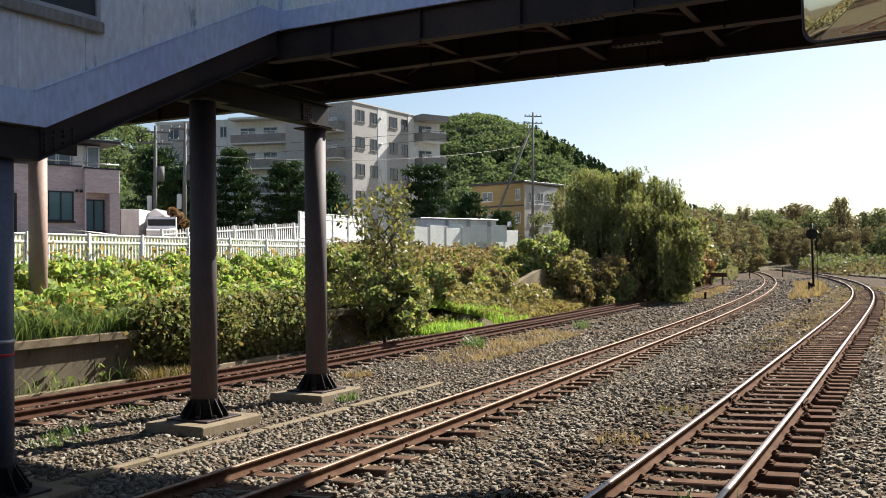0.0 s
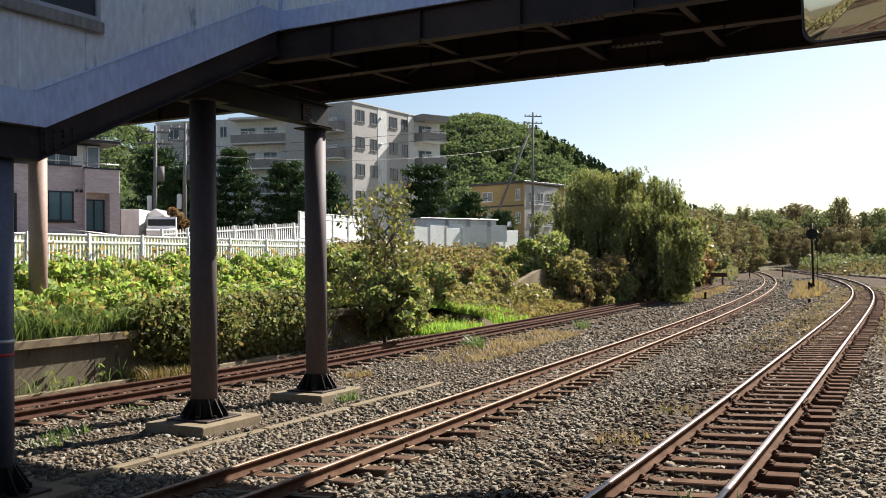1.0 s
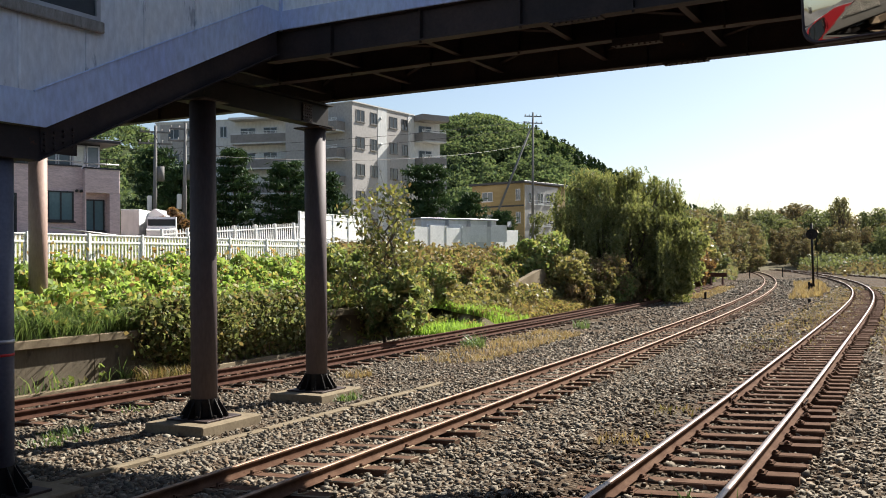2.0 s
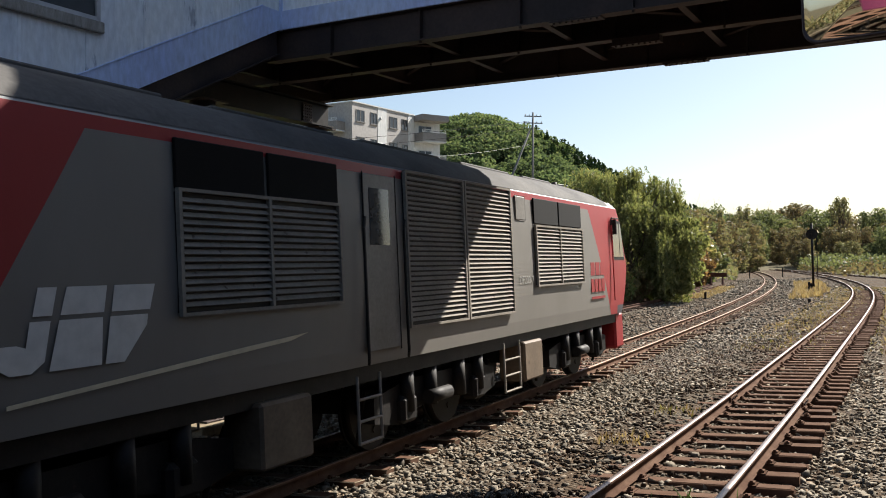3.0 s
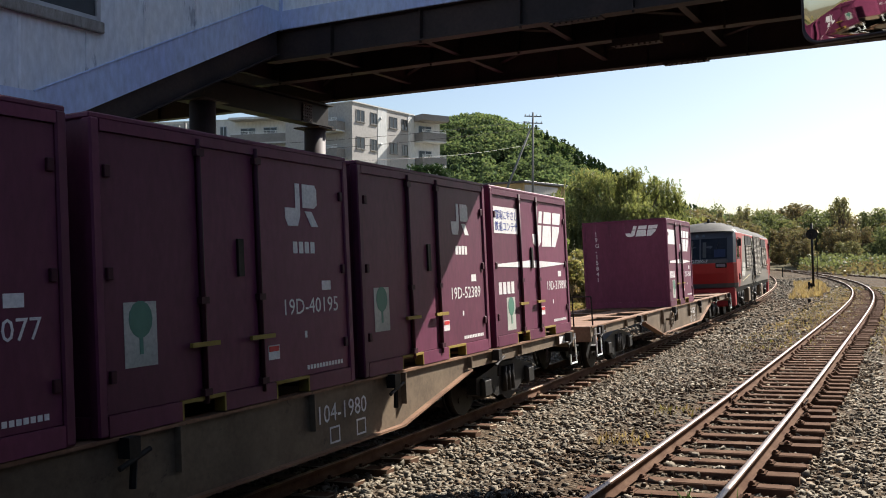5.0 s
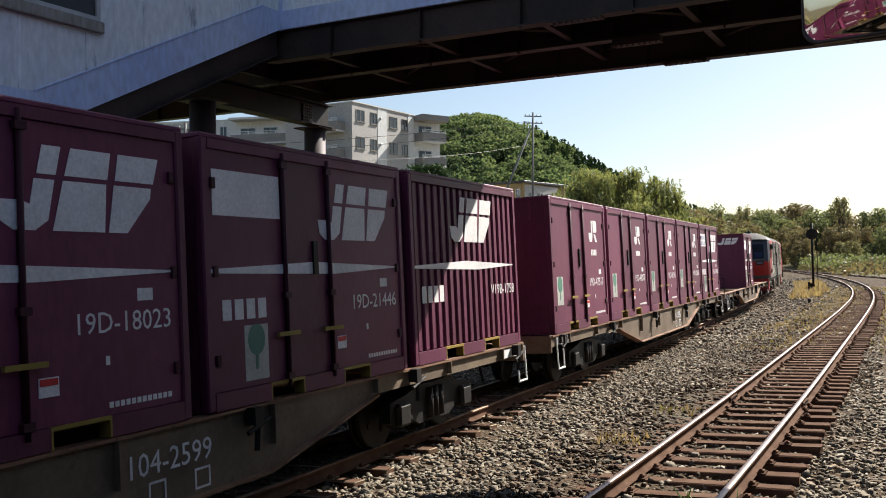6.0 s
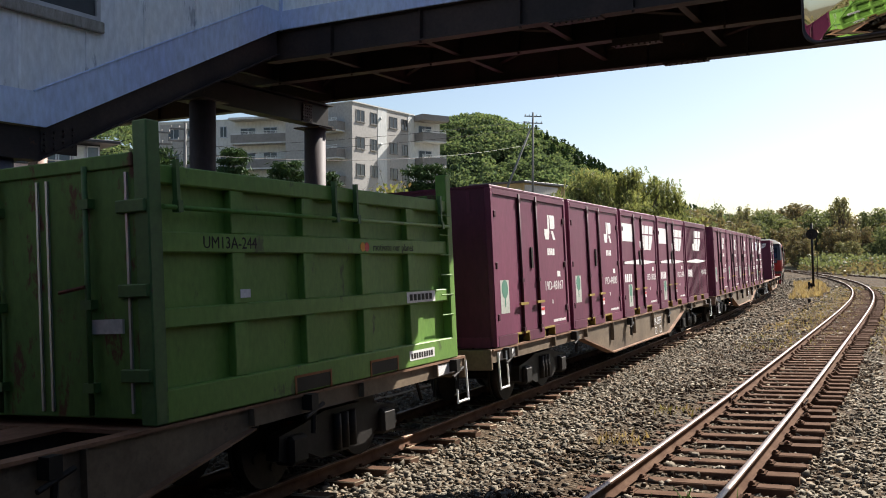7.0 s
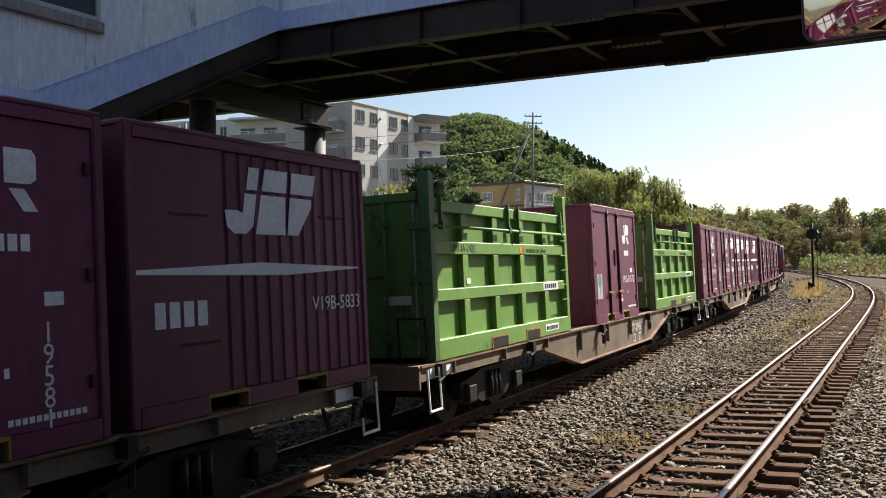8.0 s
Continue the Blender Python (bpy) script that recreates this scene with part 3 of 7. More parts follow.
def joint_bars():
    for s, side in ((5.6, 1), (5.2, -1)):
        t = thing("rail_joint", "bolted fishplates joining two rails", "rail joint", "rail joints")
        t.matrix_basis = spot(s, side * 0.565, RIGHT_Z - side * 0.565 * CANT, 0, RIGHT)
        for y in (-1, 1):
            part("fishplate", boxes((-0.28, 0.28, y * 0.012, y * 0.038, -0.115, -0.045), bevel=0.005), "rail_side", t)
        for k in range(4):
            part("bolt", tubes(((-0.21 + k * 0.14, -0.06, -0.08), (-0.21 + k * 0.14, 0.06, -0.08), 0.017), n=6), "blackish", t)


joint_bars()


def kerb_strip():
    rows = np.arange(-3, 12.6, 1.2)
    k = thing("kerb", "worn concrete kerb strip flush with the gravel", "kerb", kind="structure")
    me_bm = boxes((-0.59, 0.59, -0.075, 0.075, -0.12, 0.0), bevel=0.012)
    me = bpy.data.meshes.new("kerb_stone")
    me_bm.to_mesh(me)
    me_bm.free()
    me.materials.append(M["concrete"])
    for s in rows:
        o = part("kerb_stone", me, "concrete", k)
        o.matrix_basis = spot(s, np.interp(s, (-3, 2, 9.5, 13), (2.6, 2.48, 2.2, 2.05)), -0.19 + random.uniform(-0.01, 0.01), -2 + random.uniform(-0.6, 0.6))


kerb_strip()

# ---- old platform ----


def old_platform():
    pl = thing("old_platform", "stained concrete edge of an overgrown disused platform", "platform", kind="structure")
    for a in np.arange(-30, 24, 3.0):
        p = part("wall_block", boxes((0.005, 2.995, 0, 0.35, -0.4, 0.72), bevel=0.01), "platform_wall", pl)
        p.matrix_basis = spot(a, 9.12)
        q = part("coping", boxes((0.005, 2.995, -0.16, 0.45, 0.72, 0.90), bevel=0.015), "concrete", pl)
        q.matrix_basis = spot(a, 9.12)
    top = part("platform_top", boxes((-34, 20, 0.45, 1.6, 0.4, 0.86)), "soil", pl)
    top.matrix_basis = spot(4, 9.12)
    edge = part("footing", boxes((-20, 12, -0.10, 0.08, -0.4, -0.17), bevel=0.01), "concrete", pl)
    edge.matrix_basis = spot(4, 8.95)


old_platform()

# ---- footbridge ----
B_AX, D_AX = Vector((0.876, -0.482, 0)), Vector((0.482, 0.876, 0))
BR = Matrix(((B_AX.x, D_AX.x, 0, 0), (B_AX.y, D_AX.y, 0, 0), (0, 0, 1, 0), (0, 0, 0, 1)))  # x along the bridge, y away, z up


def footbridge():
    """A roofed steel footbridge across the tracks and the stair that climbs to it."""
    fb = thing("footbridge", "weathered white panelled footbridge on dark steel girders with a covered stair", "footbridge", kind="structure")
    fb.matrix_basis = BR
    x0, x1 = -8.98, 16.0
    xl = -24.0

    def girder(y, xa, xb, z0=5.55, z1=6.02):
        bm = boxes((xa, xb, y - 0.1, y + 0.1, z0, z0 + 0.02), (xa, xb, y - 0.006, y + 0.006, z0 + 0.02, z1), (xa, xb, y - 0.1, y + 0.1, z1 - 0.02, z1))
        x = xa + 1.2
        stiff = []
        while x < xb:
            stiff.append(x)
            x += 1.55
        g = part("girder", bm, "steel_dark", fb)
        for x in stiff:
            part("stiffener", boxes((x - 0.006, x + 0.006, y - 0.09, y + 0.09, z0 + 0.021, z1 - 0.021)), "steel_dark", g)
            part("bolt", tubes(((x, y - 0.06, z0 - 0.03), (x, y - 0.06, z0), 0.02), n=6), "steel_dark", g)
        return g
    girder(11.32, x0 - 0.3, x1)
    girder(12.98, xl, x1, 5.62)
    girder(14.6, xl, x1)
    # cross beams and wind bracing
    x = -10.6
    while x < x1:
        part("cross_beam", boxes((x - 0.05, x + 0.05, 11.4, 14.55, 5.70, 5.72), (x - 0.005, x + 0.005, 11.4, 14.55, 5.72, 5.98)), "steel_dark", fb)
        bm = bmesh.new()
        for y0, y1 in ((11.4, 12.95), (14.5, 13.0)):
            bm_tube(bm, (x, y0, 5.86), (x + 1.75, y1, 5.86), 0.028, n=4)
        part("wind_brace", bm, "steel_dark", fb)
        x += 1.9
    part("deck", boxes((xl, x1, 11.25, 14.68, 6.03, 6.14)), "steel_dark", fb)
    # splice plates with rivets under the girders
    for y, xs in ((14.6, -3.6), (11.32, -4.2), (12.98, -3.9)):
        bm = boxes((xs - 0.35, xs + 0.35, y - 0.095, y + 0.095, 5.525, 5.548 if y != 12.98 else 5.618))
        for k in range(8):
            bm_tube(bm, (xs - 0.3 + k * 0.085, y - 0.06, 5.505), (xs - 0.3 + k * 0.085, y - 0.06, 5.53), 0.017, n=6)
        part("splice_plate", bm, "steel_dark", fb)
    # side walls: fascia below, panels above
    part("fascia", boxes((x0, x1, 11.19, 11.23, 6.01, 6.30), bevel=0.004), "fascia", fb)
    part("fascia", boxes((xl, x1, 14.70, 14.74, 6.01, 6.30), bevel=0.004), "fascia", fb)
    x = x0
    while x < x1:
        part("wall_panel", boxes((x + 0.004, x + 0.906, 11.23, 11.27, 6.30, 9.6), bevel=0.003), "panel", fb)
        part("cover_strip", boxes((x - 0.02, x + 0.02, 11.222, 11.234, 6.30, 9.6)), "panel", fb)
        part("wall_panel", boxes((x + 0.004, x + 0.906, 14.66, 14.70, 6.30, 9.6), bevel=0.003), "panel", fb)
        x += 0.91
    part("roof", boxes((xl, x1, 10.9, 15.05, 9.6, 9.75), bevel=0.02), "roof_dark", fb)
    # the stair, along the tracks: y runs down towards the near landing
    xs = x0

    def strip(name, za, zb, mat_name, xa, xb, y_low, y_high, low_shift=0.0):
        bm = bmesh.new()
        prof = [(y_high, 6.01 + za), (y_low, 3.97 + za), (2.0, 3.97 + za), (2.0, 3.97 + zb), (y_low + low_shift, 3.97 + zb), (y_high + low_shift * 0.0, 6.01 + zb)]
        a = [bm.verts.new((xa, y, z)) for y, z in prof]
        b = [bm.verts.new((xb, y, z)) for y, z in prof]
        n = len(prof)
        for q in range(n):
            bm.faces.new((a[q], a[(q + 1) % n], b[(q + 1) % n], b[q]))
        for ring in (a, b):
            bm.faces.new((ring[1], ring[2], ring[3], ring[4]))
            bm.faces.new((ring[0], ring[1], ring[4], ring[5]))
        bmesh.ops.recalc_face_normals(bm, faces=bm.faces[:])
        return part(name, bm, mat_name, fb)
    for xf in (xs, -11.3):
        bm = bmesh.new()
        prof = [(11.19, 6.02), (6.97, 3.98), (2.0, 3.98), (2.0, 4.37), (6.81, 4.37), (10.76, 6.29), (11.19, 6.29)]
        a = [bm.verts.new((xf - 0.03, y, z)) for y, z in prof]
        b = [bm.verts.new((xf, y, z)) for y, z in prof]
        for q in range(7):
            bm.faces.new((a[q], a[(q + 1) % 7], b[(q + 1) % 7], b[q]))
        for ring in (a, b):
            bm.faces.new((ring[1], ring[2], ring[3], ring[4]))
            bm.faces.new((ring[0], ring[1], ring[4], ring[5]))
            bm.faces.new((ring[0], ring[5], ring[6]))
        bmesh.ops.recalc_face_normals(bm, faces=bm.faces[:])
        part("stair_fascia", bm, "fascia", fb)
        part("drip_edge", tubes(((xf + 0.005, 10.76, 6.29), (xf + 0.005, 6.81, 4.37), 0.012), n=6), "fascia", fb)
        strip("stringer", -0.36, 0.0, "steel_dark", xf - 0.12, xf - 0.08, 6.9, 11.19)
        strip("stringer_flange", -0.38, -0.36, "steel_dark", xf - 0.2, xf - 0.02, 6.9, 11.19)
    strip("stair_soffit", 0.02, 0.10, "steel_dark", -11.2, xs - 0.1, 7.08, 11.19)
    # stair wall panels between the seams, cut by the slope of the fascia
    y = 11.19
    while y > 2.2:
        ya, yb = y - 0.91, y

        def foot(v):
            return 4.33 + max(0.0, min(1.0, (v - 6.81) / (10.76 - 6.81))) * 1.92
        bm = bmesh.new()
        ys = [yb - 0.004, max(ya, min(yb, 6.81)), ya + 0.004]
        prof = [(v, foot(v)) for v in sorted(set(ys), reverse=True)] + [(ya + 0.004, 8.6), (yb - 0.004, 8.6)]
        a = [bm.verts.new((xs - 0.06, v, z)) for v, z in prof]
        b = [bm.verts.new((xs - 0.02, v, z)) for v, z in prof]
        n = len(prof)
        for q in range(n):
            bm.faces.new((a[q], a[(q + 1) % n], b[(q + 1) % n], b[q]))
        bm.faces.new(a)
        bm.faces.new(b[::-1])
        bmesh.ops.recalc_face_normals(bm, faces=bm.faces[:])
        part("wall_panel", bm, "panel", fb)
        part("cover_strip", boxes((xs - 0.022, xs - 0.008, ya - 0.018, ya + 0.018, foot(ya), 8.6)), "panel", fb)
        y -= 0.91
    # corner where stair and bridge meet
    part("corner_cover", boxes((xs - 0.06, xs + 0.012, 11.17, 11.24, 6.0, 8.6), bevel=0.004), "fascia", fb)
    part("stair_roof", boxes((-11.5, xs + 0.1, 0.0, 11.15, 8.61, 8.72)), "roof_dark", fb)
    # window in the stair wall
    wn_ = part("window", boxes((xs - 0.012, xs + 0.03, 5.0, 7.72, 5.34, 5.40), (xs - 0.012, xs + 0.03, 5.0, 7.72, 6.5, 6.56), (xs - 0.012, xs + 0.03, 7.66, 7.72, 5.34, 6.56), (xs - 0.012, xs + 0.03, 6.72, 6.77, 5.34, 6.56)), "window_frame", fb)
    part("pane", boxes((xs - 0.016, xs - 0.002, 6.77, 7.66, 5.40, 6.5)), "glass", wn_)
    part("pane", boxes((xs - 0.018, xs + 0.004, 5.0, 6.72, 5.40, 6.5)), "glass", wn_)
    part("sill", boxes((xs - 0.01, xs + 0.06, 4.9, 7.76, 5.21, 5.345), bevel=0.01), "wood_sill", wn_)
    # rivet plate at the foot of the stair
    bm = boxes((xs - 0.085, xs - 0.07, 6.95, 7.45, 3.70, 3.95))
    for j in range(4):
        for i in range(4):
            bm_tube(bm, (xs - 0.07, 7.0 + i * 0.13, 3.72 + j * 0.065 + i * 0.03), (xs - 0.045, 7.0 + i * 0.13, 3.72 + j * 0.065 + i * 0.03), 0.02, n=6)
    part("rivet_plate", bm, "steel_dark", fb)
    # pier head beam on the columns
    part("pier_beam", boxes((-10.95, -10.65, 11.0, 14.9, 5.08, 5.11), (-10.95, -10.65, 11.0, 14.9, 5.50, 5.53), (-10.82, -10.78, 11.0, 14.9, 5.11, 5.50)), "blackish", fb)
    bm = boxes((-10.78, -10.762, 14.05, 14.35, 5.13, 5.48))
    for j in range(6):
        for i in range(5):
            bm_tube(bm, (-10.765, 14.08 + i * 0.06, 5.16 + j * 0.055), (-10.745, 14.08 + i * 0.06, 5.16 + j * 0.055), 0.014, n=6)
    part("rivet_plate", bm, "steel_dark", fb)


footbridge()


def bridge_column(x, y, z0, z1, paint, label, block=True, radius=0.212):
    c = thing("bridge_column", label, "column", "footbridge columns")
    c.matrix_basis = Matrix.Translation((x, y, 0)) @ pose(0, 0, 0, 0, 0, 63)
    part("shaft", tubes(((0, 0, z0), (0, 0, z1), radius), n=32), paint, c)
    part("cap_plate", boxes((-0.3, 0.3, -0.3, 0.3, z1, z1 + 0.025)), "steel_dark", c)
    if block:
        part("base_plate", boxes((-0.42, 0.42, -0.42, 0.42, z0, z0 + 0.03), bevel=0.004), "steel_dark", c)
        bm = bmesh.new()
        bm_tube(bm, (0, 0, z0 + 0.03), (0, 0, z0 + 0.33), 0.225, 0.222, 32, cap=False)
        for k in range(12):
            a = k * math.tau / 12
            m = Matrix.Rotation(a, 4, "Z")
            q = bmesh.new()
            prism(q, ((0.2, 0.0), (0.385, 0.0), (0.385, 0.04), (0.22, 0.3), (0.2, 0.3)), -0.006, 0.006)
            q.transform(Matrix.Translation((0, 0, z0 + 0.03)) @ m)
            me = bpy.data.meshes.new("tmp")
            q.to_mesh(me)
            q.free()
            bm.from_mesh(me)
            bpy.data.meshes.remove(me)
        part("stiffeners", bm, "blackish", c)
        bm = bmesh.new()
        for k in range(8):
            a = (k + 0.5) * math.tau / 8
            bm_tube(bm, (0.38 * math.cos(a), 0.38 * math.sin(a), z0 + 0.03), (0.38 * math.cos(a), 0.38 * math.sin(a), z0 + 0.085), 0.024, n=6)
        part("anchor_bolts", bm, "blackish", c)
        part("footing", boxes((-0.72, 0.72, -0.6, 0.6, -0.5, z0), bevel=0.02), "concrete", c)
    return c


bridge_column(-3.91, 14.98, -0.1, 5.05, "column", "dark brown painted steel column on a concrete footing")
bridge_column(-2.52, 18.18, -0.1, 5.05, "column", "dark brown painted steel column with a sunlit rust edge")
near = bridge_column(-4.93, 10.05, -0.1, 3.58, "column_blue", "slate blue steel column under the stair landing")
bm = bmesh.new()
bm_tube(bm, (0, 0, 1.42), (0, 0, 1.45), 0.216, n=32)
part("red_tape", bm, "red", near, "strip of red tape tied round the column")
bm = bmesh.new()
bm_tube(bm, (0, 0, 1.56), (0, 0, 1.60), 0.217, n=32)
part("steel_band", bm, "window_frame", near)
bridge_column(-9.62, 21.8, 0.85, 5.5, "column_pale", "faded pinkish steel column among the weeds", block=False)


def driver_mirror():
    """A rectangular convex mirror with a rounded dark frame, hung under the bridge."""
    m = thing("platform_mirror", "rounded rectangular convex mirror in a dark brown frame", "mirror")
    at_ = Vector((2.55, 5.2, 4.03))
    n = Vector((-0.63, -0.77, -0.10)).normalized()
    m.matrix_basis = Matrix.Translation(at_) @ n.to_track_quat("Z", "Y").to_matrix().to_4x4() @ pose(0, 0, 0, 0, 0, MIRROR_ROLL)
    w, h, r = 0.46, 0.33, 0.09
    out = []
    for cx, cy, a0 in ((w - r, h - r, 0), (-(w - r), h - r, 90), (-(w - r), -(h - r), 180), (w - r, -(h - r), 270)):
        for k in range(7):
            a = radians(a0 + k * 15)
            out.append((cx + r * math.cos(a), cy + r * math.sin(a)))
    R = 2.8
    bm = bmesh.new()
    rings = []
    for f in np.linspace(0.02, 1, 14):
        rings.append([bm.verts.new((x * f, y * f, math.sqrt(R * R - (x * f) ** 2 - (y * f) ** 2) - R + 0.10)) for x, y in out])
    for a, b in zip(rings, rings[1:]):
        for k in range(len(out)):
            f = bm.faces.new((a[k], b[k], b[(k + 1) % len(out)], a[(k + 1) % len(out)]))
            f.smooth = True
    f = bm.faces.new(rings[0])
    f.smooth = True
    part("mirror_glass", bm, "mirror", m)
    bm = bmesh.new()
    loops = []
    for sc, z in ((0.985, 0.0), (0.985, 0.045), (1.02, 0.06), (1.04, 0.045), (1.04, -0.03), (0.5, -0.05)):
        loops.append([bm.verts.new((x * sc, y * (1 + (sc - 1) * w / h), z)) for x, y in out])
    for a, b in zip(loops, loops[1:]):
        for k in range(len(out)):
            bm.faces.new((a[k], a[(k + 1) % len(out)], b[(k + 1) % len(out)], b[k]))
    bm.faces.new(loops[-1])
    part("frame", bm, "column", m)
    q = m.matrix_basis.inverted()
    a = q @ (at_ - n * 0.05)
    bm = tubes((a, q @ Vector((at_.x + 0.5, at_.y + 1.2, 5.55)), 0.03), (q @ Vector((at_.x + 0.5, at_.y + 1.2, 5.55)), q @ Vector((at_.x + 1.4, at_.y + 4.4, 5.58)), 0.03))
    part("bracket", bm, "steel_dark", m)


MIRROR_ROLL = 0.0
driver_mirror()

# ---- the train ----
ROLLING, WHEELSETS = [], []


def train_s(t):
    """Where along the line the middle of the first wagon is."""
    return 7.19 + 18.42 * (t - 4.2) - 0.02 * (t - 4.2) ** 2


def train_pose(s):
    p, h = on(MID, s)
    return pose(float(p[0]), float(p[1]), 0.0, math.degrees(-CANT), 0, math.degrees(float(h)))


def side_plate(outline, y, depth, sign):
    bm = bmesh.new()
    return prism(bm, outline, sign * y, sign * (y + depth))


def logo_shapes(three):
    """Two or three slanting block figures with a bar through them, in a box one unit wide."""
    if three:
        return [[(0.0, 0.34), (0.15, 0.34), (0.21, 0.30), (0.24, 0.60), (0.38, 0.60), (0.33, 0.12), (0.24, 0.0), (0.10, 0.0), (0.02, 0.10)],
                [(0.26, 0.66), (0.39, 0.66), (0.43, 1.0), (0.30, 1.0)],
                [(0.36, 0.0), (0.74, 0.0), (0.76, 0.60), (0.44, 0.60)], [(0.45, 0.66), (0.77, 0.66), (0.80, 1.0), (0.50, 1.0)],
                [(0.77, 0.0), (0.92, 0.0), (1.12, 0.46), (1.13, 0.60), (0.82, 0.60)], [(0.83, 0.66), (1.15, 0.66), (1.20, 1.0), (0.86, 1.0)]]
    return [[(0.0, 0.42), (0.12, 0.42), (0.32, 0.42), (0.32, 1.0), (0.46, 1.0), (0.46, 0.26), (0.38, 0.0), (0.08, 0.0), (0.0, 0.18)],
            [(0.54, 0.44), (0.54, 1.0), (0.94, 1.0), (1.0, 0.90), (1.0, 0.52), (0.90, 0.44)], [(0.60, 0.36), (0.82, 0.36), (1.02, 0.0), (0.80, 0.0)]]


def logo(parent, three, x, z, w, h, y, material="white", side=-1):
    bm = bmesh.new()
    for o in logo_shapes(three):
        q = [(x + a * w, z + b * h) for a, b in o]
        prism(bm, q, side * y, side * (y + 0.0025))
    return part("logo", bm, material, parent, "plain block emblem")


def bars(parent, x, z, w, h, y, count, material="white", name="writing_bar"):
    for k in range(count):
        a = x + w * k / count
        part(name, boxes((a, a + w / count * 0.72, -y - 0.002, -y, z, z + h)), material, parent)


def flat(parent, name, x0, x1, z0, z1, y, material, label=""):
    return part(name, boxes((x0, x1, -y - 0.003, -y, z0, z1)), material, parent, label)


def side_text(words, x, z, h, y, parent, material="white"):
    return lettering(words, h, material, parent, Matrix.Translation((x, -y - 0.002, z)) @ pose(0, 0, 0, 90, 0, 0))


L2, W2, DECK, TOPZ = 1.8575, 1.225, 1.04, 3.54


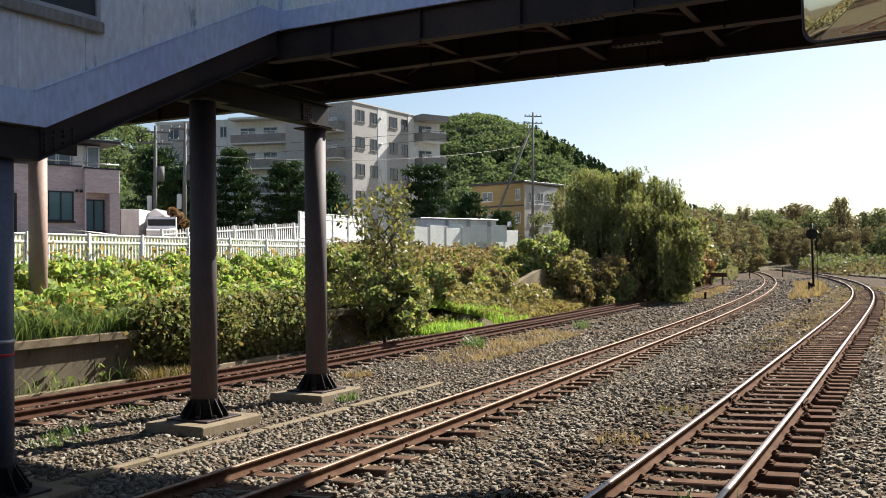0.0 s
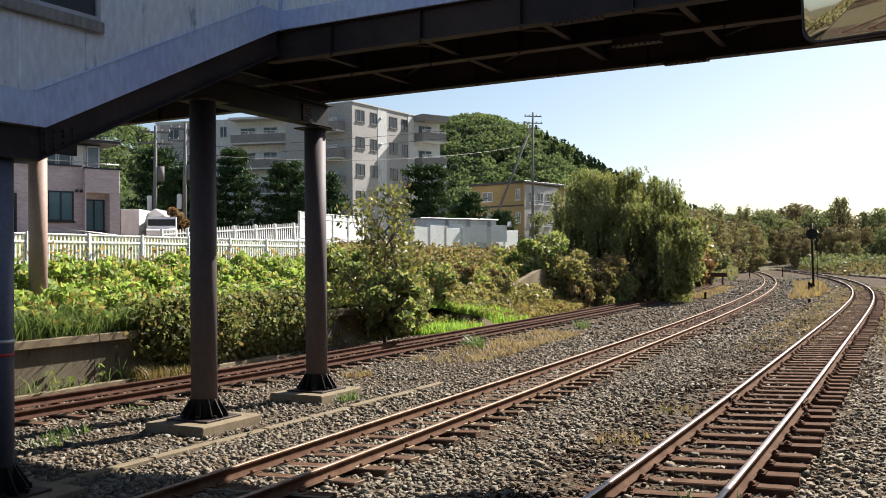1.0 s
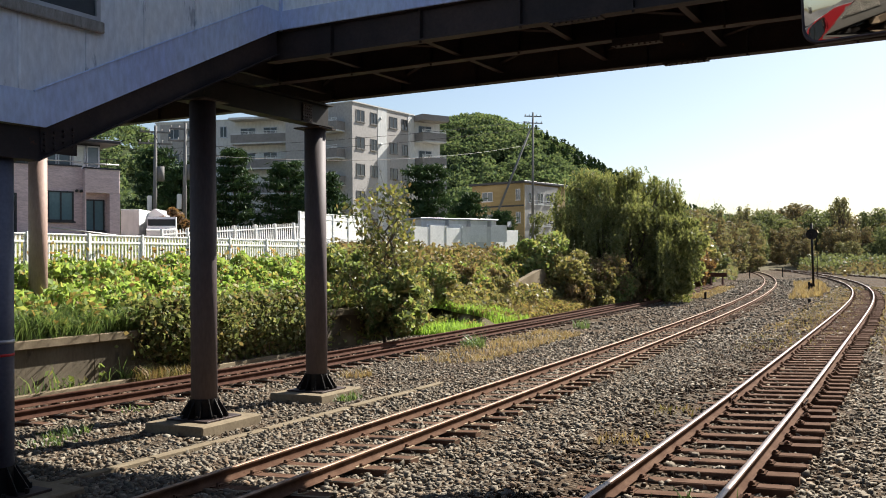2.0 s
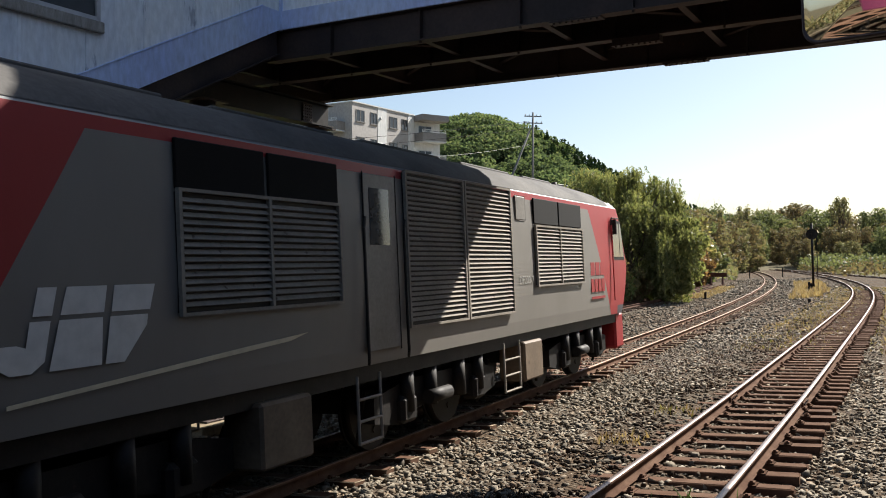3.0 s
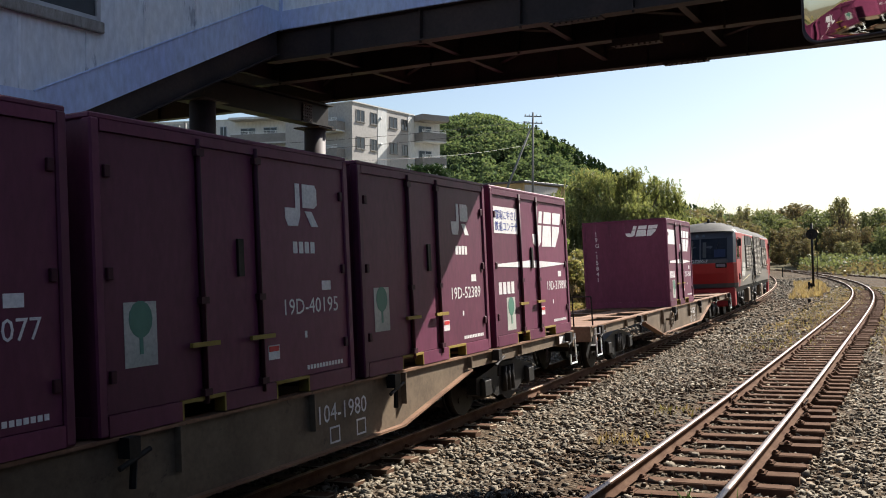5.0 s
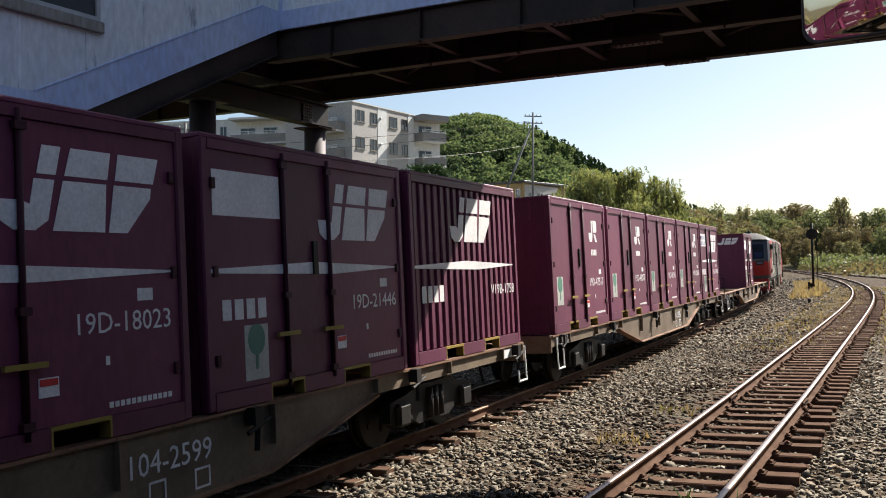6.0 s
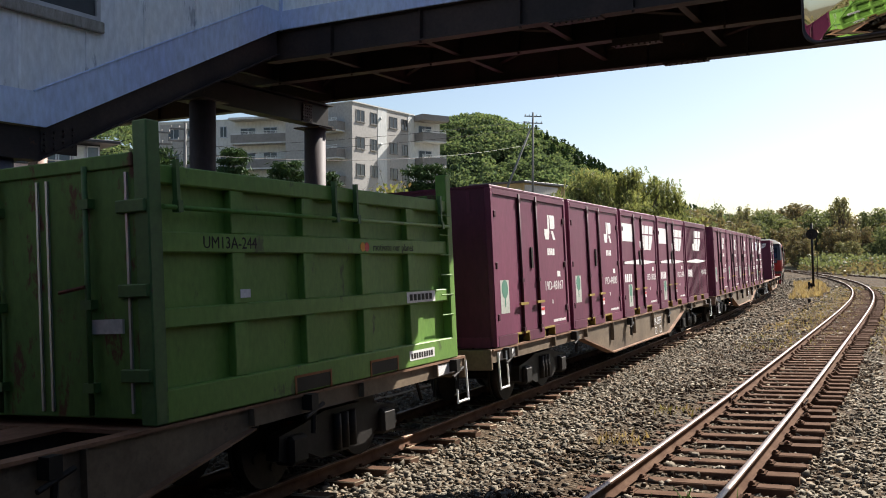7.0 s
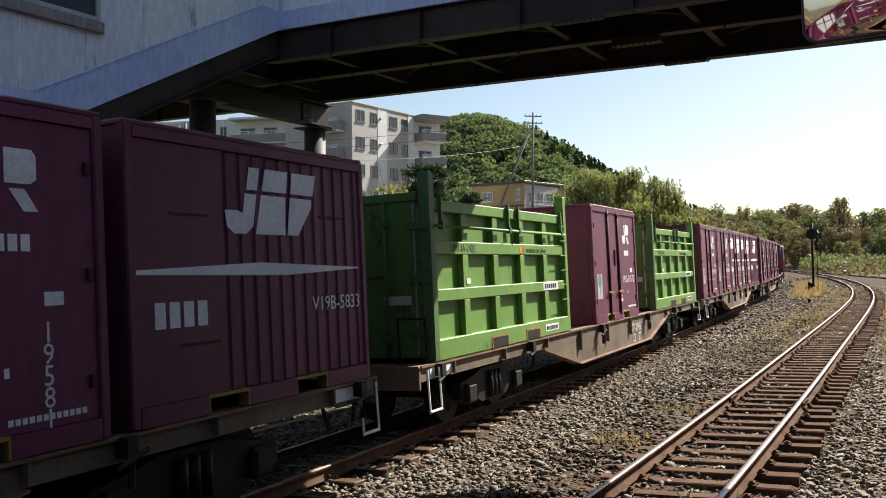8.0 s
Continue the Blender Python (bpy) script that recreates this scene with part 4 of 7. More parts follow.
def container_body(c, ribbed):
    """The parts every small container has: shell, posts, rods, pockets."""
    bm = boxes((-L2 + 0.05, L2 - 0.05, -W2 + 0.055, W2 - 0.055, DECK + 0.14, TOPZ - 0.03))
    part("shell", bm, "purple", c)
    part("roof_panel", boxes((-L2, L2, -W2 + 0.01, W2 - 0.01, TOPZ - 0.05, TOPZ), bevel=0.012), "purple", c)
    bm = bmesh.new()
    for k in range(9):
        x = -L2 + 0.25 + k * 0.4
        bm_box(bm, x, x + 0.12, -W2 + 0.1, W2 - 0.1, TOPZ, TOPZ + 0.015)
    part("roof_ribs", bm, "purple", c)
    for sx in (-1, 1):
        for sy in (-1, 1):
            part("corner_post", boxes((min(sx * L2, sx * (L2 - 0.1)), max(sx * L2, sx * (L2 - 0.1)), min(sy * W2, sy * (W2 - 0.1)), max(sy * W2, sy * (W2 - 0.1)), DECK, TOPZ - 0.04), bevel=0.015), "purple", c)
    for sy in (-1, 1):
        part("top_rail", boxes((-L2 + 0.1, L2 - 0.1, min(sy * W2, sy * (W2 - 0.07)), max(sy * W2, sy * (W2 - 0.07)), TOPZ - 0.14, TOPZ - 0.05)), "purple", c)
        z0, z1 = DECK, DECK + 0.16
        for a, b in ((-L2 + 0.1, -0.95), (-0.38, 0.38), (0.95, L2 - 0.1)):
            part("bottom_rail", boxes((a, b, min(sy * W2, sy * (W2 - 0.09)), max(sy * W2, sy * (W2 - 0.09)), z0, z1)), "purple", c)
        for a in (-0.95, 0.38):
            y0, y1 = sorted((sy * (W2 + 0.002), sy * (W2 - 0.12)))
            part("fork_pocket", boxes((a, a + 0.57, y0, y1, DECK + 0.135, DECK + 0.165), (a, a + 0.02, y0, y1, DECK, DECK + 0.15), (a + 0.55, a + 0.57, y0, y1, DECK, DECK + 0.15)), "yellow" if sy < 0 else "purple", c, "yellow edged fork pocket")
    for sx in (-1, 1):
        x0, x1 = sorted((sx * L2, sx * (L2 - 0.06)))
        part("end_rail", boxes((x0, x1, -W2 + 0.1, W2 - 0.1, DECK, DECK + 0.16)), "purple", c)
        x0, x1 = sorted((sx * (L2 - 0.055), sx * (L2 - 0.02)))
        bm = boxes((x0, x1, -W2 + 0.1, W2 - 0.1, DECK + 0.16, TOPZ - 0.05))
        part("end_wall", bm, "purple", c)
        for k in range(5):
            y = -0.85 + k * 0.425
            x0, x1 = sorted((sx * (L2 - 0.022), sx * (L2 - 0.008)))
            part("end_rib", boxes((x0, x1, y - 0.03, y + 0.03, TOPZ - 0.42, TOPZ - 0.08)), "purple", c)
    if ribbed:
        for sy in (-1, 1):
            x = -L2 + 0.14
            if ribbed == "half":
                y0, y1 = sorted((sy * (W2 - 0.06), sy * (W2 - 0.023)))
                part("flat_panel", boxes((-L2 + 0.1, -0.64, y0, y1, DECK + 0.16, TOPZ - 0.14), bevel=0.008), "purple", c)
                part("rib_backing", boxes((-0.64, L2 - 0.1, *sorted((sy * (W2 - 0.06), sy * (W2 - 0.038))), DECK + 0.16, TOPZ - 0.14)), "purple", c)
                for xx, zz in ((-1.35, DECK + 1.74), (-1.25, DECK + 0.62), (0.95, DECK + 1.80)):
                    part("vent_slot", boxes((xx, xx + 0.5, *sorted((sy * (W2 - 0.03), sy * (W2 - 0.012))), zz, zz + 0.022)), "blackish", c)
                x = -0.60
            while x < L2 - 0.2:
                y0, y1 = sorted((sy * (W2 - 0.07), sy * (W2 - 0.022)))
                part("rib", boxes((x, x + 0.125, y0, y1, DECK + 0.16, TOPZ - 0.14), bevel=0.018), "purple", c)
                x += 0.205
    else:
        for sy in (-1, 1):
            for a, b in ((-L2 + 0.1, -0.66), (-0.62, 0.16), (0.20, L2 - 0.1)):
                y0, y1 = sorted((sy * (W2 - 0.06), sy * (W2 - 0.022)))
                part("door_panel", boxes((a, b, y0, y1, DECK + 0.16, TOPZ - 0.14), bevel=0.008), "purple", c)
            for x in (-0.64, 0.18):
                rod = part("locking_rod", tubes(((x, sy * (W2 + 0.0), DECK + 0.1), (x, sy * (W2 + 0.0), TOPZ - 0.08), 0.024)), "purple_dark", c)
                for z in (DECK + 0.2, DECK + 1.0, TOPZ - 0.2):
                    y0, y1 = sorted((sy * (W2 - 0.03), sy * (W2 + 0.03)))
                    part("rod_guide", boxes((x - 0.05, x + 0.05, y0, y1, z - 0.03, z + 0.03)), "purple_dark", rod)
                y0, y1 = sorted((sy * (W2 + 0.01), sy * (W2 + 0.045)))
                part("lock_handle", boxes((x - 0.20, x + 0.16, y0, y1, DECK + 0.60, DECK + 0.64)), "yellow", rod, "yellow locking handle")
            y0, y1 = sorted((sy * (W2 - 0.03), sy * (W2 + 0.005)))
            part("door_slot", boxes((-0.13, -0.05, y0, y1, DECK + 1.2, DECK + 1.55)), "blackish", c)
            for x in (-L2 + 0.16, L2 - 0.16):
                for z in (DECK + 0.45, DECK + 1.25, DECK + 2.05):
                    part("hinge", boxes((x - 0.03, x + 0.03, y0, y1, z - 0.05, z + 0.05), bevel=0.006), "purple_dark", c)


def stripe(c, y):
    bm = bmesh.new()
    z = DECK + 1.26
    prism(bm, ((-L2 + 0.05, z - 0.025), (-L2 + 0.05, z + 0.01), (-0.1, z + 0.07), (L2 - 0.15, z + 0.01), (L2 - 0.15, z - 0.005), (0.3, z - 0.06)), -y, -y - 0.003)
    return part("stripe", bm, "white", c, "tapering white stripe")


def sticker(c, x, z, y):
    s = flat(c, "sticker", x, x + 0.36, z, z + 0.52, y, "sticker_pale", "pale sticker with a green tree shape")
    bm = bmesh.new()
    n = 14
    prism(bm, [(x + 0.18 + 0.13 * math.cos(k * math.tau / n), z + 0.38 + 0.15 * math.sin(k * math.tau / n)) for k in range(n)], -y - 0.003, -y - 0.006)
    bm_box(bm, x + 0.16, x + 0.20, -y - 0.006, -y - 0.003, z + 0.1, z + 0.25)
    part("sticker_print", bm, "sticker_green", s)


def marks(c, kind, number):
    y = W2 - 0.022
    if kind == "panel":
        flat(c, "white_panel", -L2 + 0.16, -0.68, DECK + 1.76, DECK + 2.18, y, "white", "blank white panel")
        logo(c, True, 0.0, DECK + 1.57, 1.30, 0.62, y + 0.002)
        stripe(c, y + 0.002)
        bars(c, -L2 + 0.25, DECK + 0.80, 0.7, 0.19, y, 4)
        sticker(c, -L2 + 0.55, DECK + 0.22, y)
        if number == "19D-319890":
            for words, z in (("環境にやさしい", DECK + 1.99), ("鉄道コンテナ", DECK + 1.81)):
                side_text(words, -L2 + 0.19, z, 0.115, y + 0.003, c, "blue_print")
        side_text(number, 0.62, DECK + 0.80, 0.16, y, c)
    elif kind == "plain":
        logo(c, False, 0.66, DECK + 1.70, 0.58, 0.44, y + 0.002)
        bars(c, 0.78, DECK + 1.42, 0.42, 0.12, y, 4)
        if number.startswith("19G"):
            for k, ch in enumerate(number[4:]):
                side_text(ch, 1.25, DECK + 0.77 - k * 0.155, 0.15, y, c)
        else:
            side_text(number, 0.55, DECK + 0.80, 0.16, y, c)
        sticker(c, -L2 + 0.3, DECK + 0.5, y)
    else:
        y = W2 - 0.021
        logo(c, True, -0.62, DECK + 1.60, 1.26, 0.64, y + 0.001)
        stripe(c, y + 0.001)
        bars(c, -L2 + 0.3, DECK + 0.78, 0.7, 0.22, y, 4)
        side_text(number, 0.75, DECK + 0.82, 0.15, y, c)
    if kind != "ribbed":
        flat(c, "plate", 1.28, 1.45, DECK + 1.03, DECK + 1.13, y, "white")
        flat(c, "notice", 0.30, 0.48, DECK + 0.38, DECK + 0.52, y, "white", "small white notice with red print")
        flat(c, "notice", 0.31, 0.47, DECK + 0.46, DECK + 0.51, y + 0.003, "red")
        bars(c, 0.95, DECK + 0.22, 0.7, 0.045, y, 12)
        flat(c, "arrow", 0.93, 0.97, DECK + 0.55, DECK + 0.62, y, "white")


def container(kind, number, label, rear_logo=False):
    c = thing("freight_container", label, "container", "containers on the train")
    container_body(c, kind == "ribbed" and ("half" if number.endswith("5833") else "full"))
    marks(c, kind, number)
    if rear_logo:
        x = -L2 + 0.004
        bm = bmesh.new()
        for o in logo_shapes(True):
            prism(bm, [(0.05 + a * 0.78, 3.06 + b * 0.30) for a, b in o], 0, 0.003)
        bm.transform(Matrix.Translation((x, 0, 0)) @ Matrix.Rotation(radians(-90), 4, "Z"))
        part("logo", bm, "white", c, "plain block emblem")
        for k, ch in enumerate("19G-15841"):
            lettering(ch, 0.12, "white", c, Matrix.Translation((x - 0.003, 0.86, 3.13 - k * 0.165)) @ pose(0, 0, 0, 90, 0, -90))
    else:
        for k in range(4):
            part("writing_bar", boxes((-L2 + 0.012, -L2 + 0.02, 0.1 - k * 0.15 - 0.1, 0.1 - k * 0.15, 3.02, 3.14)), "white", c)
    return c


def green_container(number, label):
    """An open-topped bulk container with ribs, tall end frames and a lid rail."""
    c = thing("bulk_container", label, "container", "containers on the train")
    hl, hw, z0, z1 = 2.93, 1.225, 1.04, 3.20
    part("shell", boxes((-hl + 0.1, hl - 0.1, -hw + 0.12, hw - 0.12, z0 + 0.12, z1 - 0.05)), "green", c)
    part("lid", boxes((-hl + 0.16, hl - 0.16, -hw + 0.14, hw - 0.14, z1 - 0.04, z1 + 0.02), bevel=0.02), "green_dark", c)
    for sy in (-1, 1):
        def yy(a, b):
            return sorted((sy * (hw - a), sy * (hw - b)))
        for za, zb, d in ((z0 + 0.0, z0 + 0.28, 0.0), (z0 + 0.78, z0 + 0.95, 0.03), (z0 + 1.42, z0 + 1.60, 0.03), (z1 - 0.16, z1, 0.02)):
            part("side_rail", boxes((-hl + 0.12, hl - 0.12, *yy(0.13, d), za, zb), bevel=0.012), "green", c)
        for za, zb in ((z0 + 0.28, z0 + 0.78), (z0 + 0.95, z0 + 1.42), (z0 + 1.60, z1 - 0.16)):
            for k in range(4):
                x = -1.74 + k * 1.16
                part("side_rib", boxes((x - 0.1, x + 0.1, *yy(0.125, 0.035), za, zb), bevel=0.008), "green", c)
        part("lid_rod", tubes(((-hl + 0.15, sy * (hw + 0.02), z1 - 0.36), (hl - 0.15, sy * (hw + 0.02), z1 - 0.36), 0.022)), "green", c)
        for x in (-2.6, -0.1, 0.35, 2.55):
            part("lid_clamp", boxes((x - 0.03, x + 0.03, *yy(0.02, -0.05), z1 - 0.40, z1 - 0.30), (x - 0.02, x + 0.02, *yy(0.02, -0.03), z1 - 0.3, z1 + 0.05)), "green_dark", c)
        for x in (-0.95, 0.55):
            part("fork_pocket", boxes((x, x + 0.62, *yy(0.1, -0.004), z0 + 0.02, z0 + 0.16)), "blackish", c, "dark fork pocket")
            part("pocket_rim", boxes((x - 0.03, x + 0.65, *yy(0.1, -0.008), z0 + 0.16, z0 + 0.185), (x - 0.03, x, *yy(0.1, -0.008), z0, z0 + 0.16), (x + 0.62, x + 0.65, *yy(0.1, -0.008), z0, z0 + 0.16)), "rust", c, "rusty pocket rim")
        for k in range(6):
            part("rung", tubes(((hl - 0.45, sy * (hw + 0.01), z0 + 0.6 + k * 0.27), (hl - 0.1, sy * (hw + 0.01), z0 + 0.6 + k * 0.27), 0.009), n=6), "green", c)
    for sx in (-1, 1):
        for sy in (-1, 1):
            x0, x1 = sorted((sx * hl, sx * (hl - 0.16)))
            y0, y1 = sorted((sy * hw, sy * (hw - 0.16)))
            # rear posts and door take a darker green than the front end
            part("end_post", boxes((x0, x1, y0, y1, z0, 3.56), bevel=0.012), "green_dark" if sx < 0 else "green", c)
        x0, x1 = sorted((sx * (hl - 0.02), sx * (hl - 0.1)))
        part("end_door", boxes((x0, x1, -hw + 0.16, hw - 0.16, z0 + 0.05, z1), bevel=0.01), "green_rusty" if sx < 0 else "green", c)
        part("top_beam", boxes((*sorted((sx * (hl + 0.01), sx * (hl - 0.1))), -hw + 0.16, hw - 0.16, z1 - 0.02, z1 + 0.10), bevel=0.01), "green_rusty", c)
        for y in (-0.98, -0.06, 0.06, 0.98):
            part("door_seal", boxes((*sorted((sx * (hl + 0.002), sx * (hl - 0.03))), y - 0.012, y + 0.012, z0 + 0.10, z1 - 0.06)), "chrome", c, "pale door seal")
        for y in (-0.55, 0.55):
            part("locking_bar", tubes(((sx * (hl + 0.03), y, z0 + 0.08), (sx * (hl + 0.03), y, z1 + 0.02), 0.024)), "green_dark", c)
            for z in (1.35, 2.05, 2.9):
                part("bar_guide", boxes((*sorted((sx * (hl + 0.06), sx * (hl - 0.02))), y - 0.06, y + 0.06, z - 0.04, z + 0.04)), "green_dark", c)
            part("lock_handle", tubes(((sx * (hl + 0.06), y, 2.2), (sx * (hl + 0.06), y + 0.30, 2.16), 0.018), n=6), "rust_dark", c)
        for sy in (-1, 1):
            for z in (1.45, 2.15, 2.85):
                part("hinge", boxes((*sorted((sx * (hl + 0.035), sx * (hl - 0.02))), *sorted((sy * (hw - 0.02), sy * (hw - 0.34))), z - 0.055, z + 0.055), bevel=0.01), "green_dark", c)
    x = -hl
    part("notice", boxes((x - 0.004, x + 0.021, -0.90, -0.50, 1.80, 1.92)), "sticker_pale", c, "faded pale notice plate")
    side_text(number, -2.25, z0 + 1.46, 0.11, hw - 0.03, c, "blackish")
    side_text("motivate our planet", 0.75, z0 + 1.46, 0.09, hw - 0.03, c, "blackish")
    for dx, mt in ((0.0, "orange"), (0.09, "red")):
        bm = bmesh.new()
        prism(bm, [(0.52 + dx + 0.055 * math.cos(k * math.tau / 10), z0 + 1.5 + 0.055 * math.sin(k * math.tau / 10)) for k in range(10)], -hw + 0.03, -hw + 0.026)
        part("emblem_dot", bm, mt, c)
    flat(c, "name_plate", 1.55, 2.35, z0 + 0.80, z0 + 0.94, hw - 0.03, "white", "white nameplate with dark bars")
    bars(c, 1.62, z0 + 0.83, 0.66, 0.08, hw - 0.026, 6, "blackish")
    flat(c, "notice", 1.5, 2.2, z0 + 0.08, z0 + 0.2, hw, "white")
    bars(c, 1.54, z0 + 0.1, 0.62, 0.07, hw + 0.003, 9, "blackish")
    flat(c, "notice", -1.75, -1.6, z0 + 1.0, z0 + 1.08, hw - 0.03, "white")
    return c


def wheel_profile(bm, y, r, w):
    bm_tube(bm, (0, y - w / 2, 0), (0, y + w / 2, 0), r, r, 28)
    s = 1 if y > 0 else -1
    bm_tube(bm, (0, y - s * w / 2 - s * 0.03, 0), (0, y - s * w / 2, 0), r + 0.03, r + 0.03, 28)


def wheelset(parent, x, r):
    bm = bmesh.new()
    wheel_profile(bm, 0.56, r, 0.12)
    wheel_profile(bm, -0.56, r, 0.12)
    bm_tube(bm, (0, -0.85, 0), (0, 0.85, 0), 0.075, n=12)
    for k in range(4):
        a = k * math.pi / 2
        for y in (-0.625, 0.625):
            bm_tube(bm, (r * 0.55 * math.cos(a), y - 0.01, r * 0.55 * math.sin(a)), (r * 0.55 * math.cos(a), y + 0.01, r * 0.55 * math.sin(a)), 0.05, n=8)
    ob = part("wheelset", bm, "blackish", parent)
    ob.matrix_basis = Matrix.Translation((x, 0, r))
    WHEELSETS.append((ob, 1))
    return ob


def bogie(parent, x):
    bm = boxes((-0.22, 0.22, -0.82, 0.82, 0.45, 0.72))
    bo = part("bogie", bm, "blackish", parent)
    bo.matrix_basis = Matrix.Translation((x, 0, 0))
    for sy in (-1, 1):
        bm = bmesh.new()
        prism(bm, ((-1.25, 0.36), (-1.05, 0.30), (-0.75, 0.36), (-0.45, 0.24), (0.45, 0.24), (0.75, 0.36), (1.05, 0.30), (1.25, 0.36), (1.22, 0.60), (0.8, 0.66), (0.4, 0.74), (-0.4, 0.74), (-0.8, 0.66), (-1.22, 0.60)), sy * 0.82, sy * 0.98)
        part("side_frame", bm, "blackish", bo)
        for k in (-0.16, 0.0, 0.16):
            part("spring", tubes(((k, sy * 0.99, 0.28), (k, sy * 0.99, 0.68), 0.06), n=10), "blackish", bo)
    for dx in (-0.95, 0.95):
        wheelset(bo, dx, 0.43)
        for sy in (-1, 1):
            y0, y1 = sorted((sy * 0.8, sy * 1.06))
            part("axle_box", boxes((dx - 0.16, dx + 0.16, y0, y1, 0.28, 0.58), bevel=0.04), "blackish", bo)
        for sy in (-1, 1):
            part("brake_shoe", boxes((dx * 0.47 - 0.05, dx * 0.47 + 0.05, sy * 0.56 - 0.06, sy * 0.56 + 0.06, 0.3, 0.62)), "rust", bo)
    return bo


def flat_wagon(number, label, text_x=1.6, handbrake=False):
    """A container wagon: deck beams, deep fish-belly side sills, bogies, couplers, handbrake."""
    w = thing("container_wagon", label, "railway wagon", "wagons of the train")
    hl = 9.85
    for sy in (-1, 1):
        y0, y1 = sorted((sy * 1.22, sy * 1.08))
        bm = bmesh.new()
        prism(bm, ((-hl, 0.82), (-5.2, 0.82), (-3.1, 0.38), (2.9, 0.38), (5.0, 0.82), (hl, 0.82), (hl, 1.02), (-hl, 1.02)), sy * 1.16, sy * 1.18)
        part("side_sill", bm, "wagon", w)
        bm = boxes((-hl, hl, y0, y1 + 0.0, 1.0, 1.03))
        prism(bm, ((-5.2, 0.82), (-3.1, 0.38), (2.9, 0.38), (5.0, 0.82), (5.0, 0.80), (2.9, 0.355), (-3.1, 0.355), (-5.2, 0.80)), sy * 1.08, sy * 1.26)
        part("sill_flange", bm, "deck", w)
        for x in (-8.9, -7.0, -5.0, -3.0, -1.0, 1.0, 3.0, 5.0, 7.0, 8.9):
            part("sill_stiffener", boxes((x - 0.012, x + 0.012, sorted((sy * 1.18, sy * 1.25))[0], sorted((sy * 1.18, sy * 1.25))[1], 0.84 if abs(x) > 4 else 0.62, 1.0)), "wagon", w)
        for x in (-5.9, -1.6, 2.65, 5.9, -9.4, 9.4):
            bm = boxes((x - 0.06, x + 0.06, *sorted((sy * 1.2, sy * 1.32)), 0.86, 1.02))
            bm_tube(bm, (x - 0.15, sy * 1.3, 0.80), (x + 0.18, sy * 1.3, 0.90), 0.022, n=6)
            bm_tube(bm, (x, sy * 1.28, 0.62), (x + 0.03, sy * 1.28, 0.9), 0.03, n=6)
            part("twist_lock", bm, "blackish", w)
    # deck: end platforms, centre beam and cross members with open bays between
    bm = bmesh.new()
    for sx in (-1, 1):
        a, b = sorted((sx * hl, sx * 7.6))
        bm_box(bm, a, b, -1.15, 1.15, 0.985, 1.015)
    bm_box(bm, -7.6, 7.6, -0.28, 0.28, 0.985, 1.012)
    for x in (-5.9, -3.9, -2.0, 0.0, 2.0, 3.9, 5.9):
        bm_box(bm, x - 0.22, x + 0.22, -1.16, 1.16, 0.98, 1.014)
    bm_box(bm, -7.6, 7.6, -1.16, -0.98, 0.985, 1.013)
    bm_box(bm, -7.6, 7.6, 0.98, 1.16, 0.985, 1.013)
    part("deck", bm, "deck", w)
    part("centre_sill", boxes((-hl + 0.1, hl - 0.1, -0.22, 0.22, 0.62, 0.985)), "blackish", w)
    part("brake_cylinder", tubes(((-1.6, 0.5, 0.6), (-0.7, 0.5, 0.6), 0.19), ((0.4, -0.55, 0.58), (1.6, -0.55, 0.58), 0.2), n=16), "blackish", w)
    for sx in (-1, 1):
        part("buffer_beam", boxes((min(sx * hl, sx * (hl + 0.06)), max(sx * hl, sx * (hl + 0.06)), -1.2, 1.2, 0.72, 1.03), bevel=0.01), "wagon", w)
        a, b = sorted((sx * (hl + 0.04), sx * (hl + 0.36)))
        part("coupler", boxes((a, b, -0.11, 0.11, 0.74, 0.94), bevel=0.03), "blackish", w)
        bogie(w, sx * 6.95)
        x = sx * (hl - 0.25)
        bm = tubes(((x - 0.2, -1.27, 0.98), (x - 0.2, -1.29, 0.42), 0.014), ((x + 0.14, -1.27, 0.98), (x + 0.14, -1.29, 0.42), 0.014), ((x - 0.2, -1.29, 0.44), (x + 0.14, -1.29, 0.44), 0.018), n=6)
        part("step", bm, "white_fence", w, "white painted shunter's step")
        bm = tubes(((sx * (hl + 0.1), -0.3, 0.9), (sx * (hl + 0.3), -0.34, 0.35), 0.025), n=6)
        part("brake_hose", bm, "blackish", w)
        part("data_plate", boxes((min(x, x - sx * 0.7), max(x, x - sx * 0.7), -1.205, -1.185, 0.84, 0.98)), "white", w)
        if sx > 0:
            continue
        bm = tubes(((x + 0.05, -1.15, 1.0), (x + 0.02, -1.15, 1.62), 0.016), ((x + 0.02, -1.15, 1.62), (x + 0.02, -0.75, 1.62), 0.016), ((x + 0.02, -0.75, 1.62), (x + 0.05, -0.75, 1.0), 0.016), n=6)
        part("grab_rail", bm, "blackish", w)
    if handbrake:
        bm = bmesh.new()
        ring = [(Vector((-2.35 + 0.21 * math.cos(k * math.tau / 16), -1.33, 0.72 + 0.21 * math.sin(k * math.tau / 16)))) for k in range(16)]
        for k in range(16):
            bm_tube(bm, ring[k], ring[(k + 1) % 16], 0.018, n=6)
        for k in range(0, 16, 4):
            bm_tube(bm, ring[k], (-2.35, -1.33, 0.72), 0.012, n=6)
        bm_tube(bm, (-2.35, -1.18, 0.72), (-2.35, -1.35, 0.72), 0.03, n=8)
        part("handbrake_wheel", bm, "wagon", w)
    side_text(number, text_x - 0.5, 0.66, 0.19, 1.183, w)
